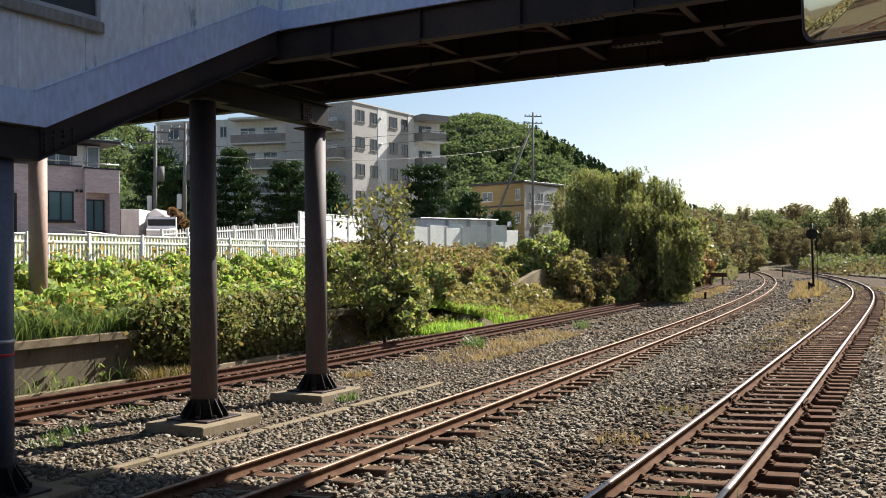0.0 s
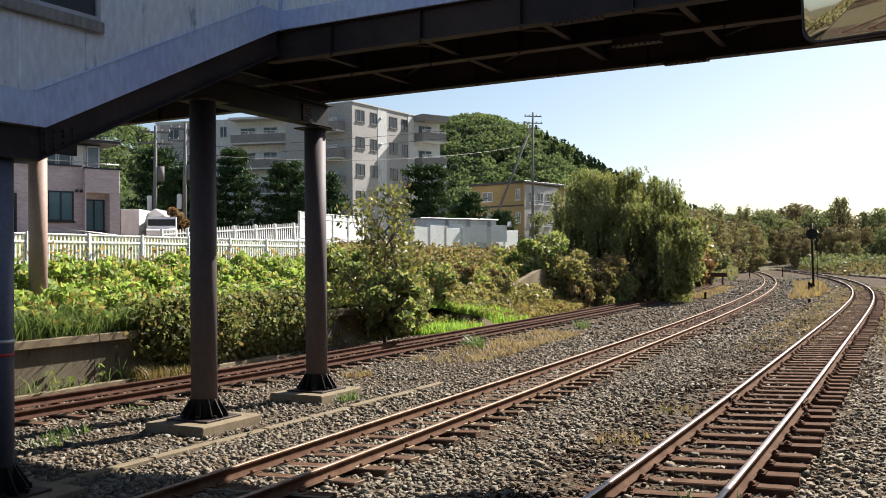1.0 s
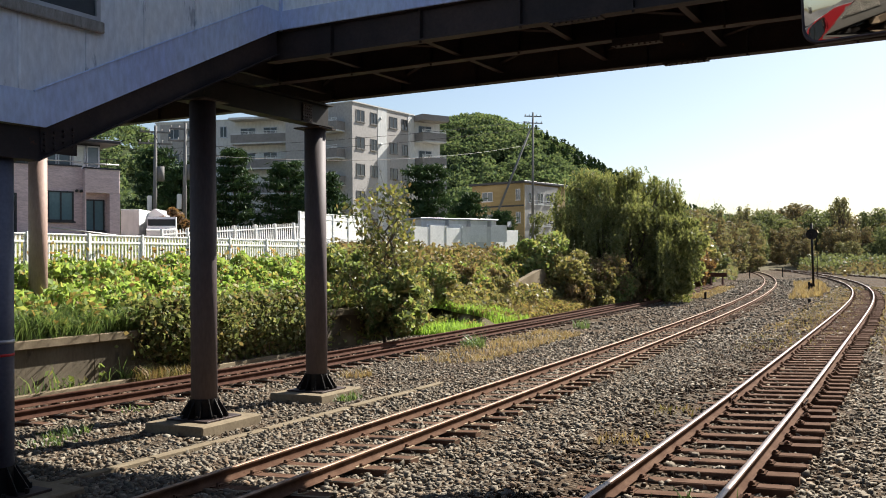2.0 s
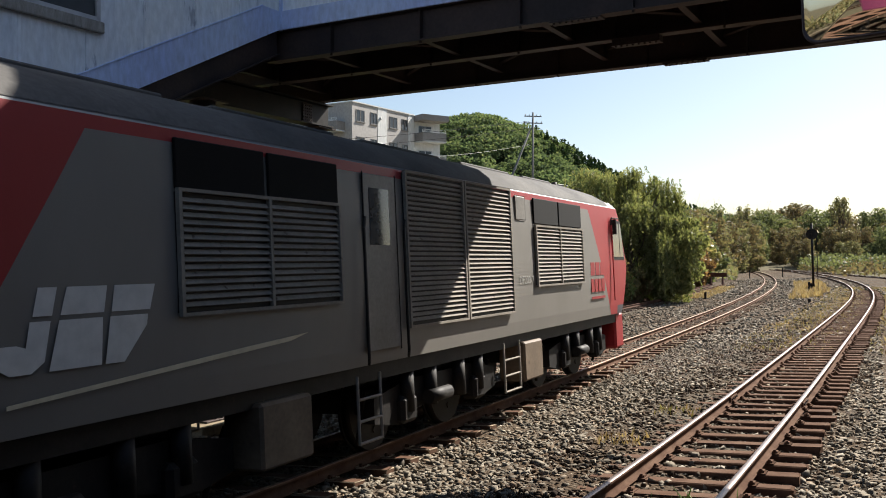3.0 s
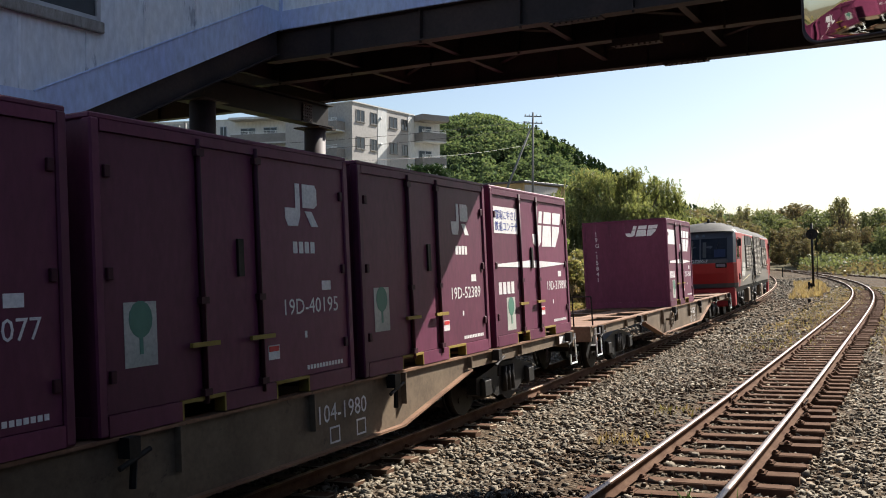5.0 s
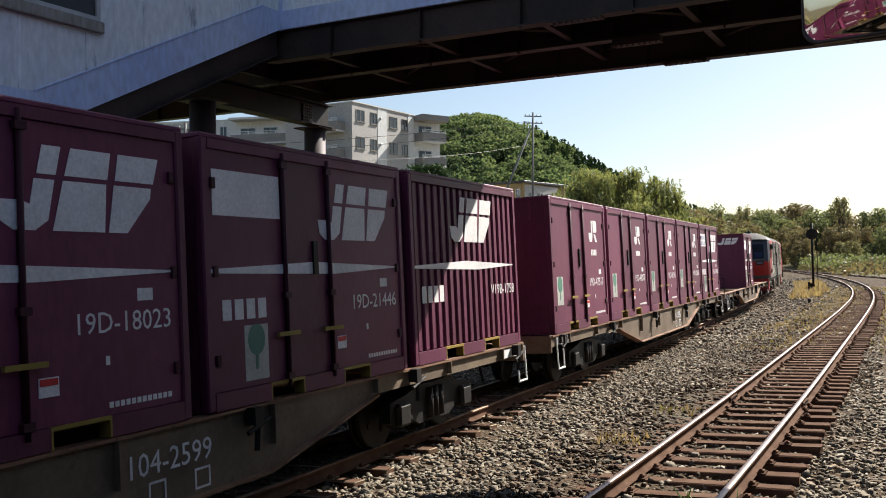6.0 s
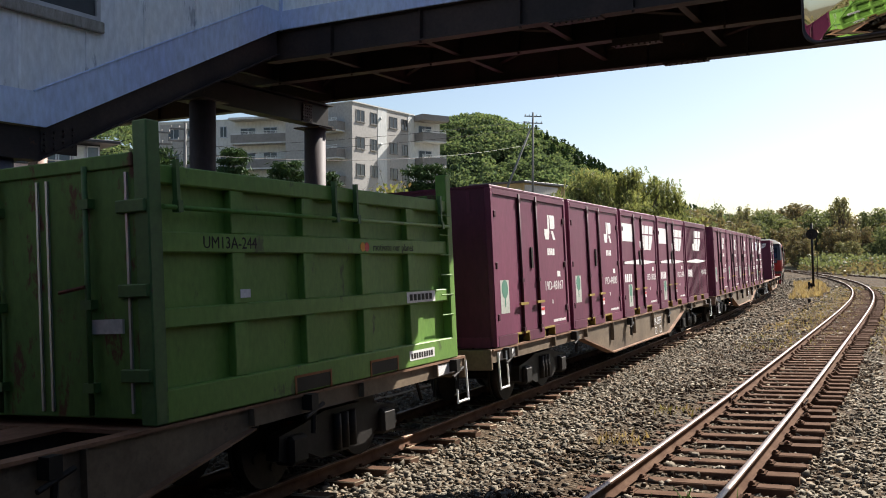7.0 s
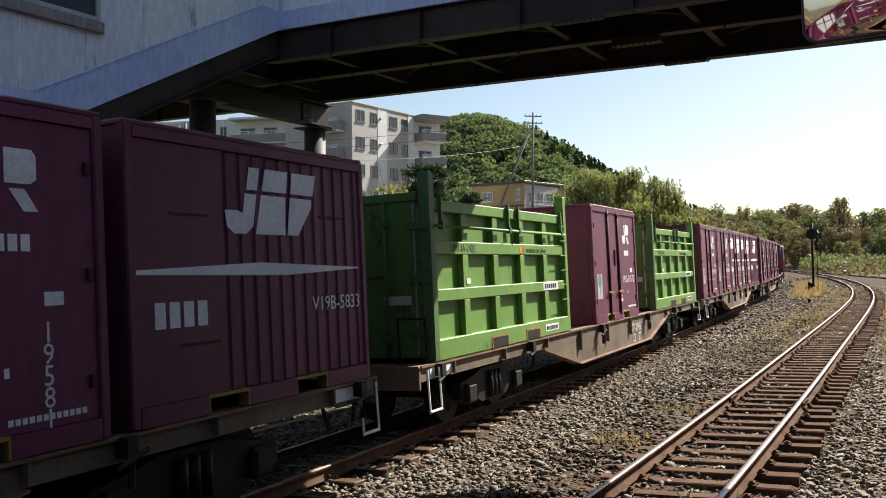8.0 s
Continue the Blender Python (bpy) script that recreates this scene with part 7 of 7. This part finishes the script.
def picket_fence(name, label, p0, p1, z, height, spacing, bay, width=0.05, point=False, rails=(0.15, 0.8), slope=0.0):
    f = thing(name, label, "fence")
    f.matrix_basis, ln = frame_of(p0, p1, z)
    f.matrix_basis = f.matrix_basis @ pose(0, 0, 0, 0, -slope, 0)
    bm = boxes((-width / 2, width / 2, -0.014, 0.014, 0.06, height - (0 if point else 0.04)))
    if point:
        for v in bm.verts:
            if v.co.z > height - 0.01:
                v.co.x *= 0.35
    me = bpy.data.meshes.new("picket")
    bm.to_mesh(me)
    bm.free()
    me.materials.append(M["white_fence"])
    x = spacing / 2
    while x < ln:
        o = part("picket", me, "white_fence", f)
        o.location = (x, 0, 0)
        x += spacing
    x = 0.0
    while x <= ln + 0.01:
        part("post", boxes((x - 0.045, x + 0.045, -0.06, 0.06, -0.6, height + 0.03), bevel=0.01), "white_fence", f)
        x += bay
    for r in rails:
        part("rail", boxes((0, ln, -0.035, -0.014, r * height - 0.03, r * height + 0.03)), "white_fence", f)
    if not point:
        part("top_rail", boxes((0, ln, -0.035, 0.035, height - 0.045, height), bevel=0.008), "white_fence", f)
    return f


def fences():
    a, b = on(MID, 5.0, 14.0)[0], on(MID, 26.6, 14.0)[0]
    picket_fence("railing_fence", "white metal railing along the top of the bank", a, b, 2.17, 1.12, 0.135, 2.12)
    picket_fence("picket_fence", "white picket fence along the road", (-11.7, 38.3), (-7.35, 47.0), 2.87, 0.98, 0.17, 1.55, 0.09, True, slope=3.6)
    picket_fence("board_fence", "tall white board fence", (-7.35, 47.05), (-4.6, 53.5), 3.5, 1.55, 0.155, 1.7, 0.135)
    w = thing("panel_wall", "white panel wall along the bank", "wall")
    w.matrix_basis, ln = frame_of((-2.0, 60.5), (5.8, 70.5), 3.6)
    x = 0
    while x < ln - 0.5:
        part("panel", boxes((x + 0.02, x + 1.78, -0.03, 0.03, -0.6, 1.15 + 0.12 * (int(x / 1.8) % 2)), bevel=0.006), "white_fence", w)
        part("post", boxes((x - 0.05, x + 0.05, -0.06, 0.06, -0.6, 1.3)), "apt_white", w)
        x += 1.8
    s = thing("storage_shed", "long low white storage shed with a flat roof", "shed")
    s.matrix_basis, ln = frame_of((-1.5, 63.0), (3.9, 67.0), 3.6)
    part("wall", boxes((0, ln, 0, 3.0, -0.3, 1.75)), "apt_white", s)
    part("roof", boxes((-0.12, ln + 0.12, -0.12, 3.12, 1.75, 1.86), bevel=0.02), "window_frame", s)
    for x in np.arange(0.5, ln - 0.5, 1.9):
        part("shutter", boxes((x, x + 1.5, -0.03, 0.0, 0.2, 1.45)), "white_fence", s)
        part("bracket", boxes((x + 1.6, x + 1.68, -0.35, 0.0, 1.3, 1.72)), "window_frame", s)
    # sloping concrete retaining wall on the bank
    r = thing("retaining_wall", "grey concrete retaining wall on the slope", "wall", kind="structure")
    r.matrix_basis = spot(33.0, 9.6, 0.2)
    bm = bmesh.new()
    prism(bm, ((0, -0.6), (15, -0.6), (15, 1.9), (8, 1.75), (0, 0.4)), 0.0, 0.3)
    part("wall", bm, "concrete", r)


fences()


def window_at(parent, x, z, w, h, y=0.0, sash=1, pane="glass_pale", frame_mat="window_frame", out=-1):
    t = 0.06
    rows = [(x, x + w, z, z + t), (x, x + w, z + h - t, z + h), (x, x + t, z, z + h), (x + w - t, x + w, z, z + h)]
    for k in range(sash):
        xm = x + w * (k + 1) / (sash + 1)
        rows.append((xm - t / 2, xm + t / 2, z, z + h))
    y0, y1 = sorted((y, y + out * 0.05))
    f = part("window", boxes(*[(a, b, y0, y1, c, d) for a, b, c, d in rows]), frame_mat, parent)
    y0, y1 = sorted((y, y + out * 0.015))
    part("pane", boxes((x + t, x + w - t, y0, y1, z + t, z + h - t)), pane, f)
    y0, y1 = sorted((y, y + out * 0.1))
    part("sill", boxes((x - 0.06, x + w + 0.06, y0, y1, z - 0.07, z)), frame_mat, f)
    return f


def balcony(parent, x, z, w, depth, y=0.0, solid=0.55, rail=1.05, front="apt_grey"):
    b = part("balcony", boxes((x, x + w, y - depth, y, z - 0.16, z), bevel=0.01), "apt_white", parent)
    part("parapet", boxes((x, x + w, y - depth, y - depth + 0.09, z, z + solid), (x, x + 0.09, y - depth + 0.09, y, z, z + solid), (x + w - 0.09, x + w, y - depth + 0.09, y, z, z + solid)), front, b)
    for zz in (z + solid + 0.06, z + (solid + rail) / 2, z + rail):
        part("rail", boxes((x, x + w, y - depth + 0.02, y - depth + 0.06, zz - 0.025, zz + 0.025)), "white_fence", b)
    for k in range(int(w / 1.1) + 1):
        xx = min(x + k * 1.1, x + w - 0.05)
        part("rail_post", boxes((xx, xx + 0.04, y - depth + 0.02, y - depth + 0.06, z + solid, z + rail)), "white_fence", b)
    window_at(b, x + 0.5, z + 0.05, 1.9, 1.9, y, 1, "glass")
    if w > 5:
        window_at(b, x + 3.4, z + 0.05, 1.7, 1.9, y, 1, "glass")
    return b


def apartments():
    a = thing("apartment_building", "five-storey pale grey and taupe apartment block with balconies", "building")
    base, top = 5.4, 19.8
    a.matrix_basis = Matrix.Identity(4)

    def block(name, p0, p1, depth, height, wall):
        m, ln = frame_of(p0, p1, base)
        w = part(name, boxes((0, ln, 0, depth, -2.0, height - base)), wall, a)
        w.matrix_basis = m
        part("parapet_cap", boxes((-0.1, ln + 0.1, -0.1, depth + 0.1, height - base, height - base + 0.12)), "apt_white", w)
        return w, ln
    st = 2.95
    # gable wing seen end on
    w, ln = block("wing", (-9.7, 99.0), (-3.3, 109.0), 9.6, top, "apt_grey")
    for x0, x1 in ((4.6, 6.3), (10.6, ln)):
        part("pale_strip", boxes((x0, x1, -0.03, 0.0, -1.0, top - base)), "apt_white", w)
    for r in range(5):
        z = top - base - st * (r + 1) + 0.95
        for x, ww in ((0.7, 1.5), (3.3, 1.2), (6.9, 1.5), (9.3, 1.2)):
            window_at(w, x, z, ww, 1.3, -0.03 if 4.6 < x < 6.3 else 0.0, 1, "glass", "window_dark_frame")
        part("air_vent", boxes((4.95, 5.25, -0.2, -0.03, z + 0.7, z + 0.95), bevel=0.03), "apt_white", w)
    # side with balconies that face the tracks, left of the gable
    m = part("wing", boxes((0, 8.6, 0, 1.0, -2.0, top - base - 0.3)), "apt_white", a)
    m.matrix_basis, _ = frame_of((-17.6, 104.4), (-9.9, 99.2), base)
    for r in range(5):
        balcony(m, 4.6, top - base - st * (r + 1) - 0.1, 4.0, 1.5, 0.0, 0.95, 1.3, "apt_taupe")
        window_at(m, 1.0, r * st + 1.0, 1.3, 1.2, 0.0)
    # balconies at the sunny end
    e = part("wing", boxes((0, 3.8, 0, 1.0, -2.0, top - base - 0.2)), "apt_white", a)
    e.matrix_basis, _ = frame_of((-3.4, 109.1), (4.0, 114.2), base)
    for r in range(5):
        balcony(e, 0.2, top - base - st * (r + 1) - 0.1, 3.4, 1.7, 0.0, 0.95, 1.3, "apt_taupe")
    part("roof_slab", boxes((0.0, 3.8, -2.0, 0.2, top - base - 0.7, top - base)), "apt_taupe", e)
    # long wing
    w2, ln2 = block("wing", (-34.5, 110.5), (-17.2, 107.0), 9.0, top - 0.4, "apt_white")
    part("taupe_wall", boxes((0.6, 7.0, -0.04, 0.0, -1.0, top - 0.6 - base)), "apt_grey", w2)
    for r in range(5):
        z = top - 0.4 - base - st * (r + 1)
        window_at(w2, 1.6, z + 0.95, 1.5, 1.2, -0.04, 1, "glass")
        window_at(w2, 4.2, z + 1.15, 0.8, 0.9, -0.04, 0, "glass")
        window_at(w2, 8.3, z + 0.95, 0.9, 1.3, 0.0, 1, "glass")
        balcony(w2, 10.4, z, 8.6, 1.7, 0.0, 0.95, 1.3, "apt_taupe")
    part("roof_overhang", boxes((10.2, 19.2, -1.9, 0.0, top - 0.4 - base - 0.25, top - 0.4 - base)), "apt_white", w2)
    for x, h in ((9.0, 1.2), (4.0, 1.6), (3.0, 2.0)):
        part("aerial", tubes(((x, 3, top - base), (x, 3, top - base + h), 0.03), n=6), "chrome", w)


apartments()


def brick_house():
    h = thing("house", "two-storey house clad in mauve-brown tiles with a roof terrace", "house")
    p0, p1 = (-22.5, 32.0), (-13.87, 39.45)
    h.matrix_basis, ln = frame_of(p0, p1, 3.75)
    bx = ln - 1.5
    part("wall", boxes((0, bx, 0.35, 9, -0.8, 2.8)), "brick_wall", h)
    part("bay_wall", boxes((bx, bx + 0.06, 0.0, 6, -0.8, 1.7)), "brick_wall", h)
    part("bay_wall", boxes((ln - 0.45, ln, 0.0, 6, -0.8, 1.7)), "brick_wall", h)
    part("bay_wall", boxes((bx + 0.06, ln - 0.45, 0.45, 6, -0.8, 1.7)), "brick_wall", h)
    part("terrace_wall", boxes((bx, ln, 0.0, 6, 1.7, 2.72), bevel=0.02), "brick_wall", h)
    part("coping", boxes((0, bx, 0.3, 0.6, 2.8, 2.86)), "roof_dark", h)
    part("coping", boxes((bx, ln + 0.03, -0.03, 0.25, 2.72, 2.78)), "roof_dark", h)
    part("terrace_rail", tubes(((0, 0.4, 3.02), (bx, 0.4, 3.02), 0.03)), "chrome", h)
    part("terrace_rail", tubes(((bx, 0.1, 2.95), (ln, 0.1, 2.95), 0.03)), "chrome", h)
    part("upper_wall", boxes((0, ln - 0.5, 0.95, 9, 2.8, 3.86)), "roof_dark", h)
    for k in range(6):
        window_at(h, ln - 4.1 + k * 0.6, 2.84, 0.56, 0.95, 0.95, 0, "window_bright" if k in (1, 4) else "glass_pale", "window_frame")
    part("roof", boxes((-0.6, ln + 0.1, 0.1, 9.6, 3.86, 4.0), bevel=0.03), "roof_dark", h)
    part("roof", boxes((0.4, ln - 0.7, 1.0, 9, 4.0, 4.15), bevel=0.05), "roof_dark", h)
    window_at(h, 8.5, 0.5, 1.05, 1.25, 0.35, 1, "curtain_glass", "roof_dark")
    window_at(h, bx + 0.08, 0.1, 0.9, 1.35, 0.45, 1, "curtain_glass", "roof_dark")
    window_at(h, 6.6, -0.1, 0.7, 1.7, 0.35, 0, "glass", "roof_dark")
    for x in (9.62, 9.8):
        part("vent_hood", boxes((x, x + 0.1, 0.2, 0.35, 1.72, 1.84), bevel=0.02), "roof_dark", h)
    part("handrail", tubes(((8.4, -0.4, 0.2), (11.0, -0.6, -0.1), 0.03)), "chrome", h)


M["window_bright"] = plain("sunlit_blind", (0.55, 0.58, 0.55), 0.4)
M["curtain_glass"] = plain("curtained_window", (0.10, 0.17, 0.20), 0.08)
brick_house()


def ochre_house():
    h = thing("house", "two-storey ochre apartment house with a flat roof", "house")
    h.matrix_basis, ln = frame_of((3.9, 120.0), (10.2, 115.0), 6.6)
    part("wall", boxes((0, ln, 0, 10, -2, 5.6)), "ochre", h)
    part("roof", boxes((-0.3, ln + 0.3, -0.3, 10.3, 5.6, 5.9), bevel=0.03), "roof_dark", h)
    part("trim", boxes((0, ln, -0.04, 0, 2.7, 2.9)), "roof_dark", h)
    for z in (0.6, 3.5):
        window_at(h, 1.6, z, 1.7, 1.2, 0.0)
        window_at(h, ln - 1.2, z, 0.7, 1.4, 0.0)
    g = part("side_wall", boxes((0, 7.5, 0, 1, -2, 5.4)), "apt_grey", h)
    g.matrix_basis = Matrix.Translation((ln, 0.2, 0)) @ pose(0, 0, 0, 0, 0, 88)
    for z in (0.5, 3.2):
        for x in (0.8, 2.8, 4.8):
            window_at(g, x, z, 1.2, 1.3, 0.0, 1, "glass")
        part("rail", boxes((0.4, 7.0, -0.6, -0.5, z + 0.2, z + 0.25), (0.4, 7.0, -0.6, -0.5, z - 0.3, z - 0.2)), "white_fence", g)


ochre_house()


def sheds_and_van():
    s = thing("garden_shed", "small pale shed with a grey gable roof", "shed")
    s.matrix_basis = pose(-15.75, 48.5, 3.75)
    part("wall", boxes((0, 1.1, 0, 2, -0.5, 1.15)), "apt_white", s)
    bm = bmesh.new()
    prism(bm, ((-0.1, 1.15), (1.2, 1.15), (0.55, 1.6)), -0.1, 2.1)
    part("roof", bm, "window_frame", s)
    c = thing("cargo_box", "plain pale blue-white box beside the house", "storage box")
    c.matrix_basis = pose(-16.5, 47.0, 3.75)
    part("body", boxes((0, 0.95, 0, 2.2, -0.5, 1.5), bevel=0.03), "apt_white", c)
    v = thing("parked_van", "white and dark small van parked by the road", "van")
    v.matrix_basis = pose(-14.5, 47.5, 3.35, 0, 0, -75)
    bm = bmesh.new()
    prism(bm, ((-1.0, 0.2), (2.2, 0.2), (2.2, 0.75), (1.7, 0.85), (1.35, 1.45), (-1.0, 1.5)), -0.7, 0.7)
    part("body", bm, "white_fence", v)
    part("windscreen", boxes((1.1, 1.62, -0.66, 0.66, 0.9, 1.32)), "glass", v)
    part("side_window", boxes((-0.8, 1.15, -0.72, -0.70, 0.85, 1.3)), "glass", v)
    part("bumper", boxes((2.18, 2.28, -0.65, 0.65, 0.2, 0.42), bevel=0.02), "blackish", v)
    for x in (-0.5, 1.6):
        for y in (-0.66, 0.66):
            part("wheel", tubes(((x, y - 0.08, 0.24), (x, y + 0.08, 0.24), 0.26), n=16), "blackish", v)


sheds_and_van()


def utility_pole(x, y, z, height, boxes_on=True, brace=False, angle=30):
    p = thing("utility_pole", "grey concrete utility pole with crossarms and wires", "utility pole", "utility poles")
    p.matrix_basis = pose(x, y, z, 0, 0.8, angle)
    part("pole", tubes(((0, 0, -1), (0, 0, height), 0.15, 0.09), n=14), "pole", p)
    for h, w in ((height - 0.4, 0.9), (height - 1.1, 1.0)):
        ca = part("crossarm", boxes((-w, w, -0.05, 0.05, h - 0.05, h + 0.05)), "pole", p)
        for k in (-0.9, -0.4, 0.4, 0.9):
            part("insulator", tubes(((w * k, 0, h + 0.05), (w * k, 0, h + 0.2), 0.035), n=8), "apt_grey", ca)
    if boxes_on:
        part("transformer", tubes(((0.32, 0, height - 3.4), (0.32, 0, height - 2.5), 0.22), n=14), "pole", p)
        part("cable_box", boxes((-0.45, -0.18, -0.15, 0.15, height - 5.2, height - 4.3), bevel=0.04), "apt_white", p)
    if brace:
        part("stay_post", tubes(((-5.0, 0, -1.5), (-0.25, 0, height - 1.7), 0.13, 0.1), n=10), "pole", p)
    return p


utility_pole(9.3, 95, 5.6, 12.2, False, True, 8)
utility_pole(-17.6, 56, 3.9, 7.0, True, False, 20)
utility_pole(-15.5, 55, 3.9, 7.0, True, False, 20)


def wires():
    w = thing("overhead_wires", "thin sagging overhead wires between poles", "wires")
    runs = [((-40, 70, 11.2), (9.0, 95, 16.9)), ((-40, 70, 10.4), (9.5, 95, 16.2)), ((9.3, 95, 17.0), (34, 150, 9.5)), ((-17.6, 56, 10.5), (-15.6, 55, 9.2)), ((-40, 60, 9.6), (-17.6, 56, 10.4)), ((-15.6, 55, 9.0), (9.3, 95, 14.5))]
    for a, b in runs:
        cu = bmesh.new()
        a, b = Vector(a), Vector(b)
        bm_path(cu, [a.lerp(b, k / 12) - Vector((0, 0, 3.6 * k / 12 * (1 - k / 12))) for k in range(13)], 0.02)
        part("wire", cu, "blackish", w)


wires()


def signal_post():
    s = thing("railway_signal", "dark signal post with a round backplate beside the track", "signal")
    s.matrix_basis = pose(28.34, 70.3, -0.1, 0, -1.0, -20)
    part("post", tubes(((0, 0, 0), (0, 0, 5.2), 0.085), n=12), "blackish", s)
    bm = bmesh.new()
    prism(bm, [(0.42 * math.cos(k * math.tau / 20), 4.35 + 0.42 * math.sin(k * math.tau / 20)) for k in range(20)], -0.12, -0.09)
    hd = part("backplate", bm, "blackish", s)
    for k in range(3):
        part("lamp_hood", tubes(((0, -0.32, 4.6 - k * 0.25), (0, -0.1, 4.6 - k * 0.25), 0.09), n=10), "blackish", hd)
    part("ladder", tubes(((0.35, 0.2, 0), (0.35, 0.2, 4.2), 0.02), ((0.35, 0.5, 0), (0.35, 0.5, 4.2), 0.02), *[((0.35, 0.2, 0.3 * k), (0.35, 0.5, 0.3 * k), 0.015) for k in range(1, 14)], n=6), "blackish", s)
    part("relay_box", boxes((-0.3, 0.1, 0.15, 0.5, 0, 0.6), bevel=0.02), "blackish", s)


signal_post()


def buffer_stop():
    b = thing("buffer_stop", "rusty brown A-shaped buffer stop at the end of the siding", "buffer stop")
    b.matrix_basis = spot(86.0, float(siding_lat(86.0)), -0.15)
    for sy in (-0.55, 0.55):
        part("frame_leg", boxes((-0.12, 0.12, sy - 0.08, sy + 0.08, 0, 1.1)), "rust_dark", b)
        bm = tubes(((1.3, sy, 0.1), (0, sy, 1.0), 0.08), ((-0.9, sy, 0.1), (0, sy, 0.9), 0.07), n=6)
        part("strut", bm, "rust_dark", b)
    part("buffer_beam", boxes((-0.16, 0.16, -0.95, 0.95, 0.85, 1.25), bevel=0.03), "rust_dark", b)


buffer_stop()


def line_posts():
    for s, lat, h, mt, lb in ((57.5, 3.1, 0.45, "blackish", "short dark marker post in the ballast"), (64, -3.3, 0.8, "blackish", "short dark marker post in dry grass"), (47, -3.6, 0.25, "blackish", "low dark cable marker in the ballast"),
                              (126, 2.2, 1.1, "blackish", "dark marker post beside the far track"), (130, 0.0 - 2.2, 1.3, "blackish", "dark marker post beside the far track"), (112, -15.5, 2.2, "white_fence", "pale post at the level ground"), (116, -16.5, 2.0, "white_fence", "pale post at the level ground"),
                              (92, -21, 7.5, "pole", "slim grey line pole"), (128, -22, 9, "pole", "slim grey line pole")):
        t = thing("line_post", lb, "post", "posts along the line")
        p, _ = on(MID, s, lat)
        t.matrix_basis = spot(s, lat, height_at(*p) + 0.02)
        part("post", boxes((-0.07, 0.07, -0.07, 0.07, 0, h), bevel=0.01), mt, t)
        part("cap", boxes((-0.09, 0.09, -0.09, 0.09, h, h + 0.04)), mt, t)


line_posts()
build_track("distant joining track with dark rails", MID, 62, 0, lambda s: np.interp(s, (60, 103, 170, 250), (-20.0, -13.0, -6.9, -6.2)), 0.12, 0.0, "rail_top", "sleeper_dark", 0.6, 0.0, 250, 1.0)

# ---- station side behind the camera ----


def platform_side():
    """The platform on which the camera stands, with a canopy, back wall and building added unseen to block light."""
    pl = thing("platform", "asphalt platform with a concrete edge", "platform", kind="structure")
    a, b = on(RIGHT, -58.0, -1.75)[0], on(RIGHT, -6.5, -1.75)[0]
    pl.matrix_basis, ln = frame_of(a, b, RIGHT_Z)
    part("slab", boxes((0, ln, -7.0, 0, -0.6, 0.86)), "asphalt", pl)
    part("edge", boxes((0, ln, 0.003, 0.2, -0.6, 0.9), bevel=0.02), "concrete", pl)
    # canopy and its back wall are out of view, added to cut skylight
    c = thing("platform_canopy", "unseen dark canopy added over the platform to cut skylight", "canopy", kind="structure")
    c.matrix_basis = pl.matrix_basis.copy()
    part("canopy_roof", boxes((0, ln - 1.0, -6.8, 1.5, 3.7, 3.9)), "steel_dark", c)
    part("back_wall", boxes((0, ln - 1.0, -7.0, -6.8, 0.86, 3.7)), "steel_dark", c)
    # unseen building, added to keep the low bright sky off the train
    b = thing("station_building", "plain brown-grey building added out of view to block low sky", "building", kind="structure")
    b.matrix_basis = pl.matrix_basis.copy()
    part("wall", boxes((-6, ln + 34.0, -15.0, -7.4, -0.9, 7.2)), "sky_block_wall", b)
    part("roof", boxes((-6.5, ln + 34.5, -15.5, -7.1, 7.2, 7.45), bevel=0.03), "roof_dark", b)


platform_side()


def motions():
    times = [k * 0.5 for k in range(17)]
    for ob, tau, kind in ROLLING:
        base = min((0.0, -20.8, -41.85, -62.5, -83.3, -104.0, 20.35), key=lambda c: abs(c - tau))
        walk(ob, [(t, train_pose(train_s(t) + base) @ Matrix.Translation((tau - base, 0, 0))) for t in times])
    dense = [k / 30 for k in range(241)]
    for ob, sign in WHEELSETS:
        base = ob.matrix_basis.copy()
        walk(ob, [(t, base @ Matrix.Rotation(train_s(t) / 0.43, 4, "Y")) for t in dense])


motions()
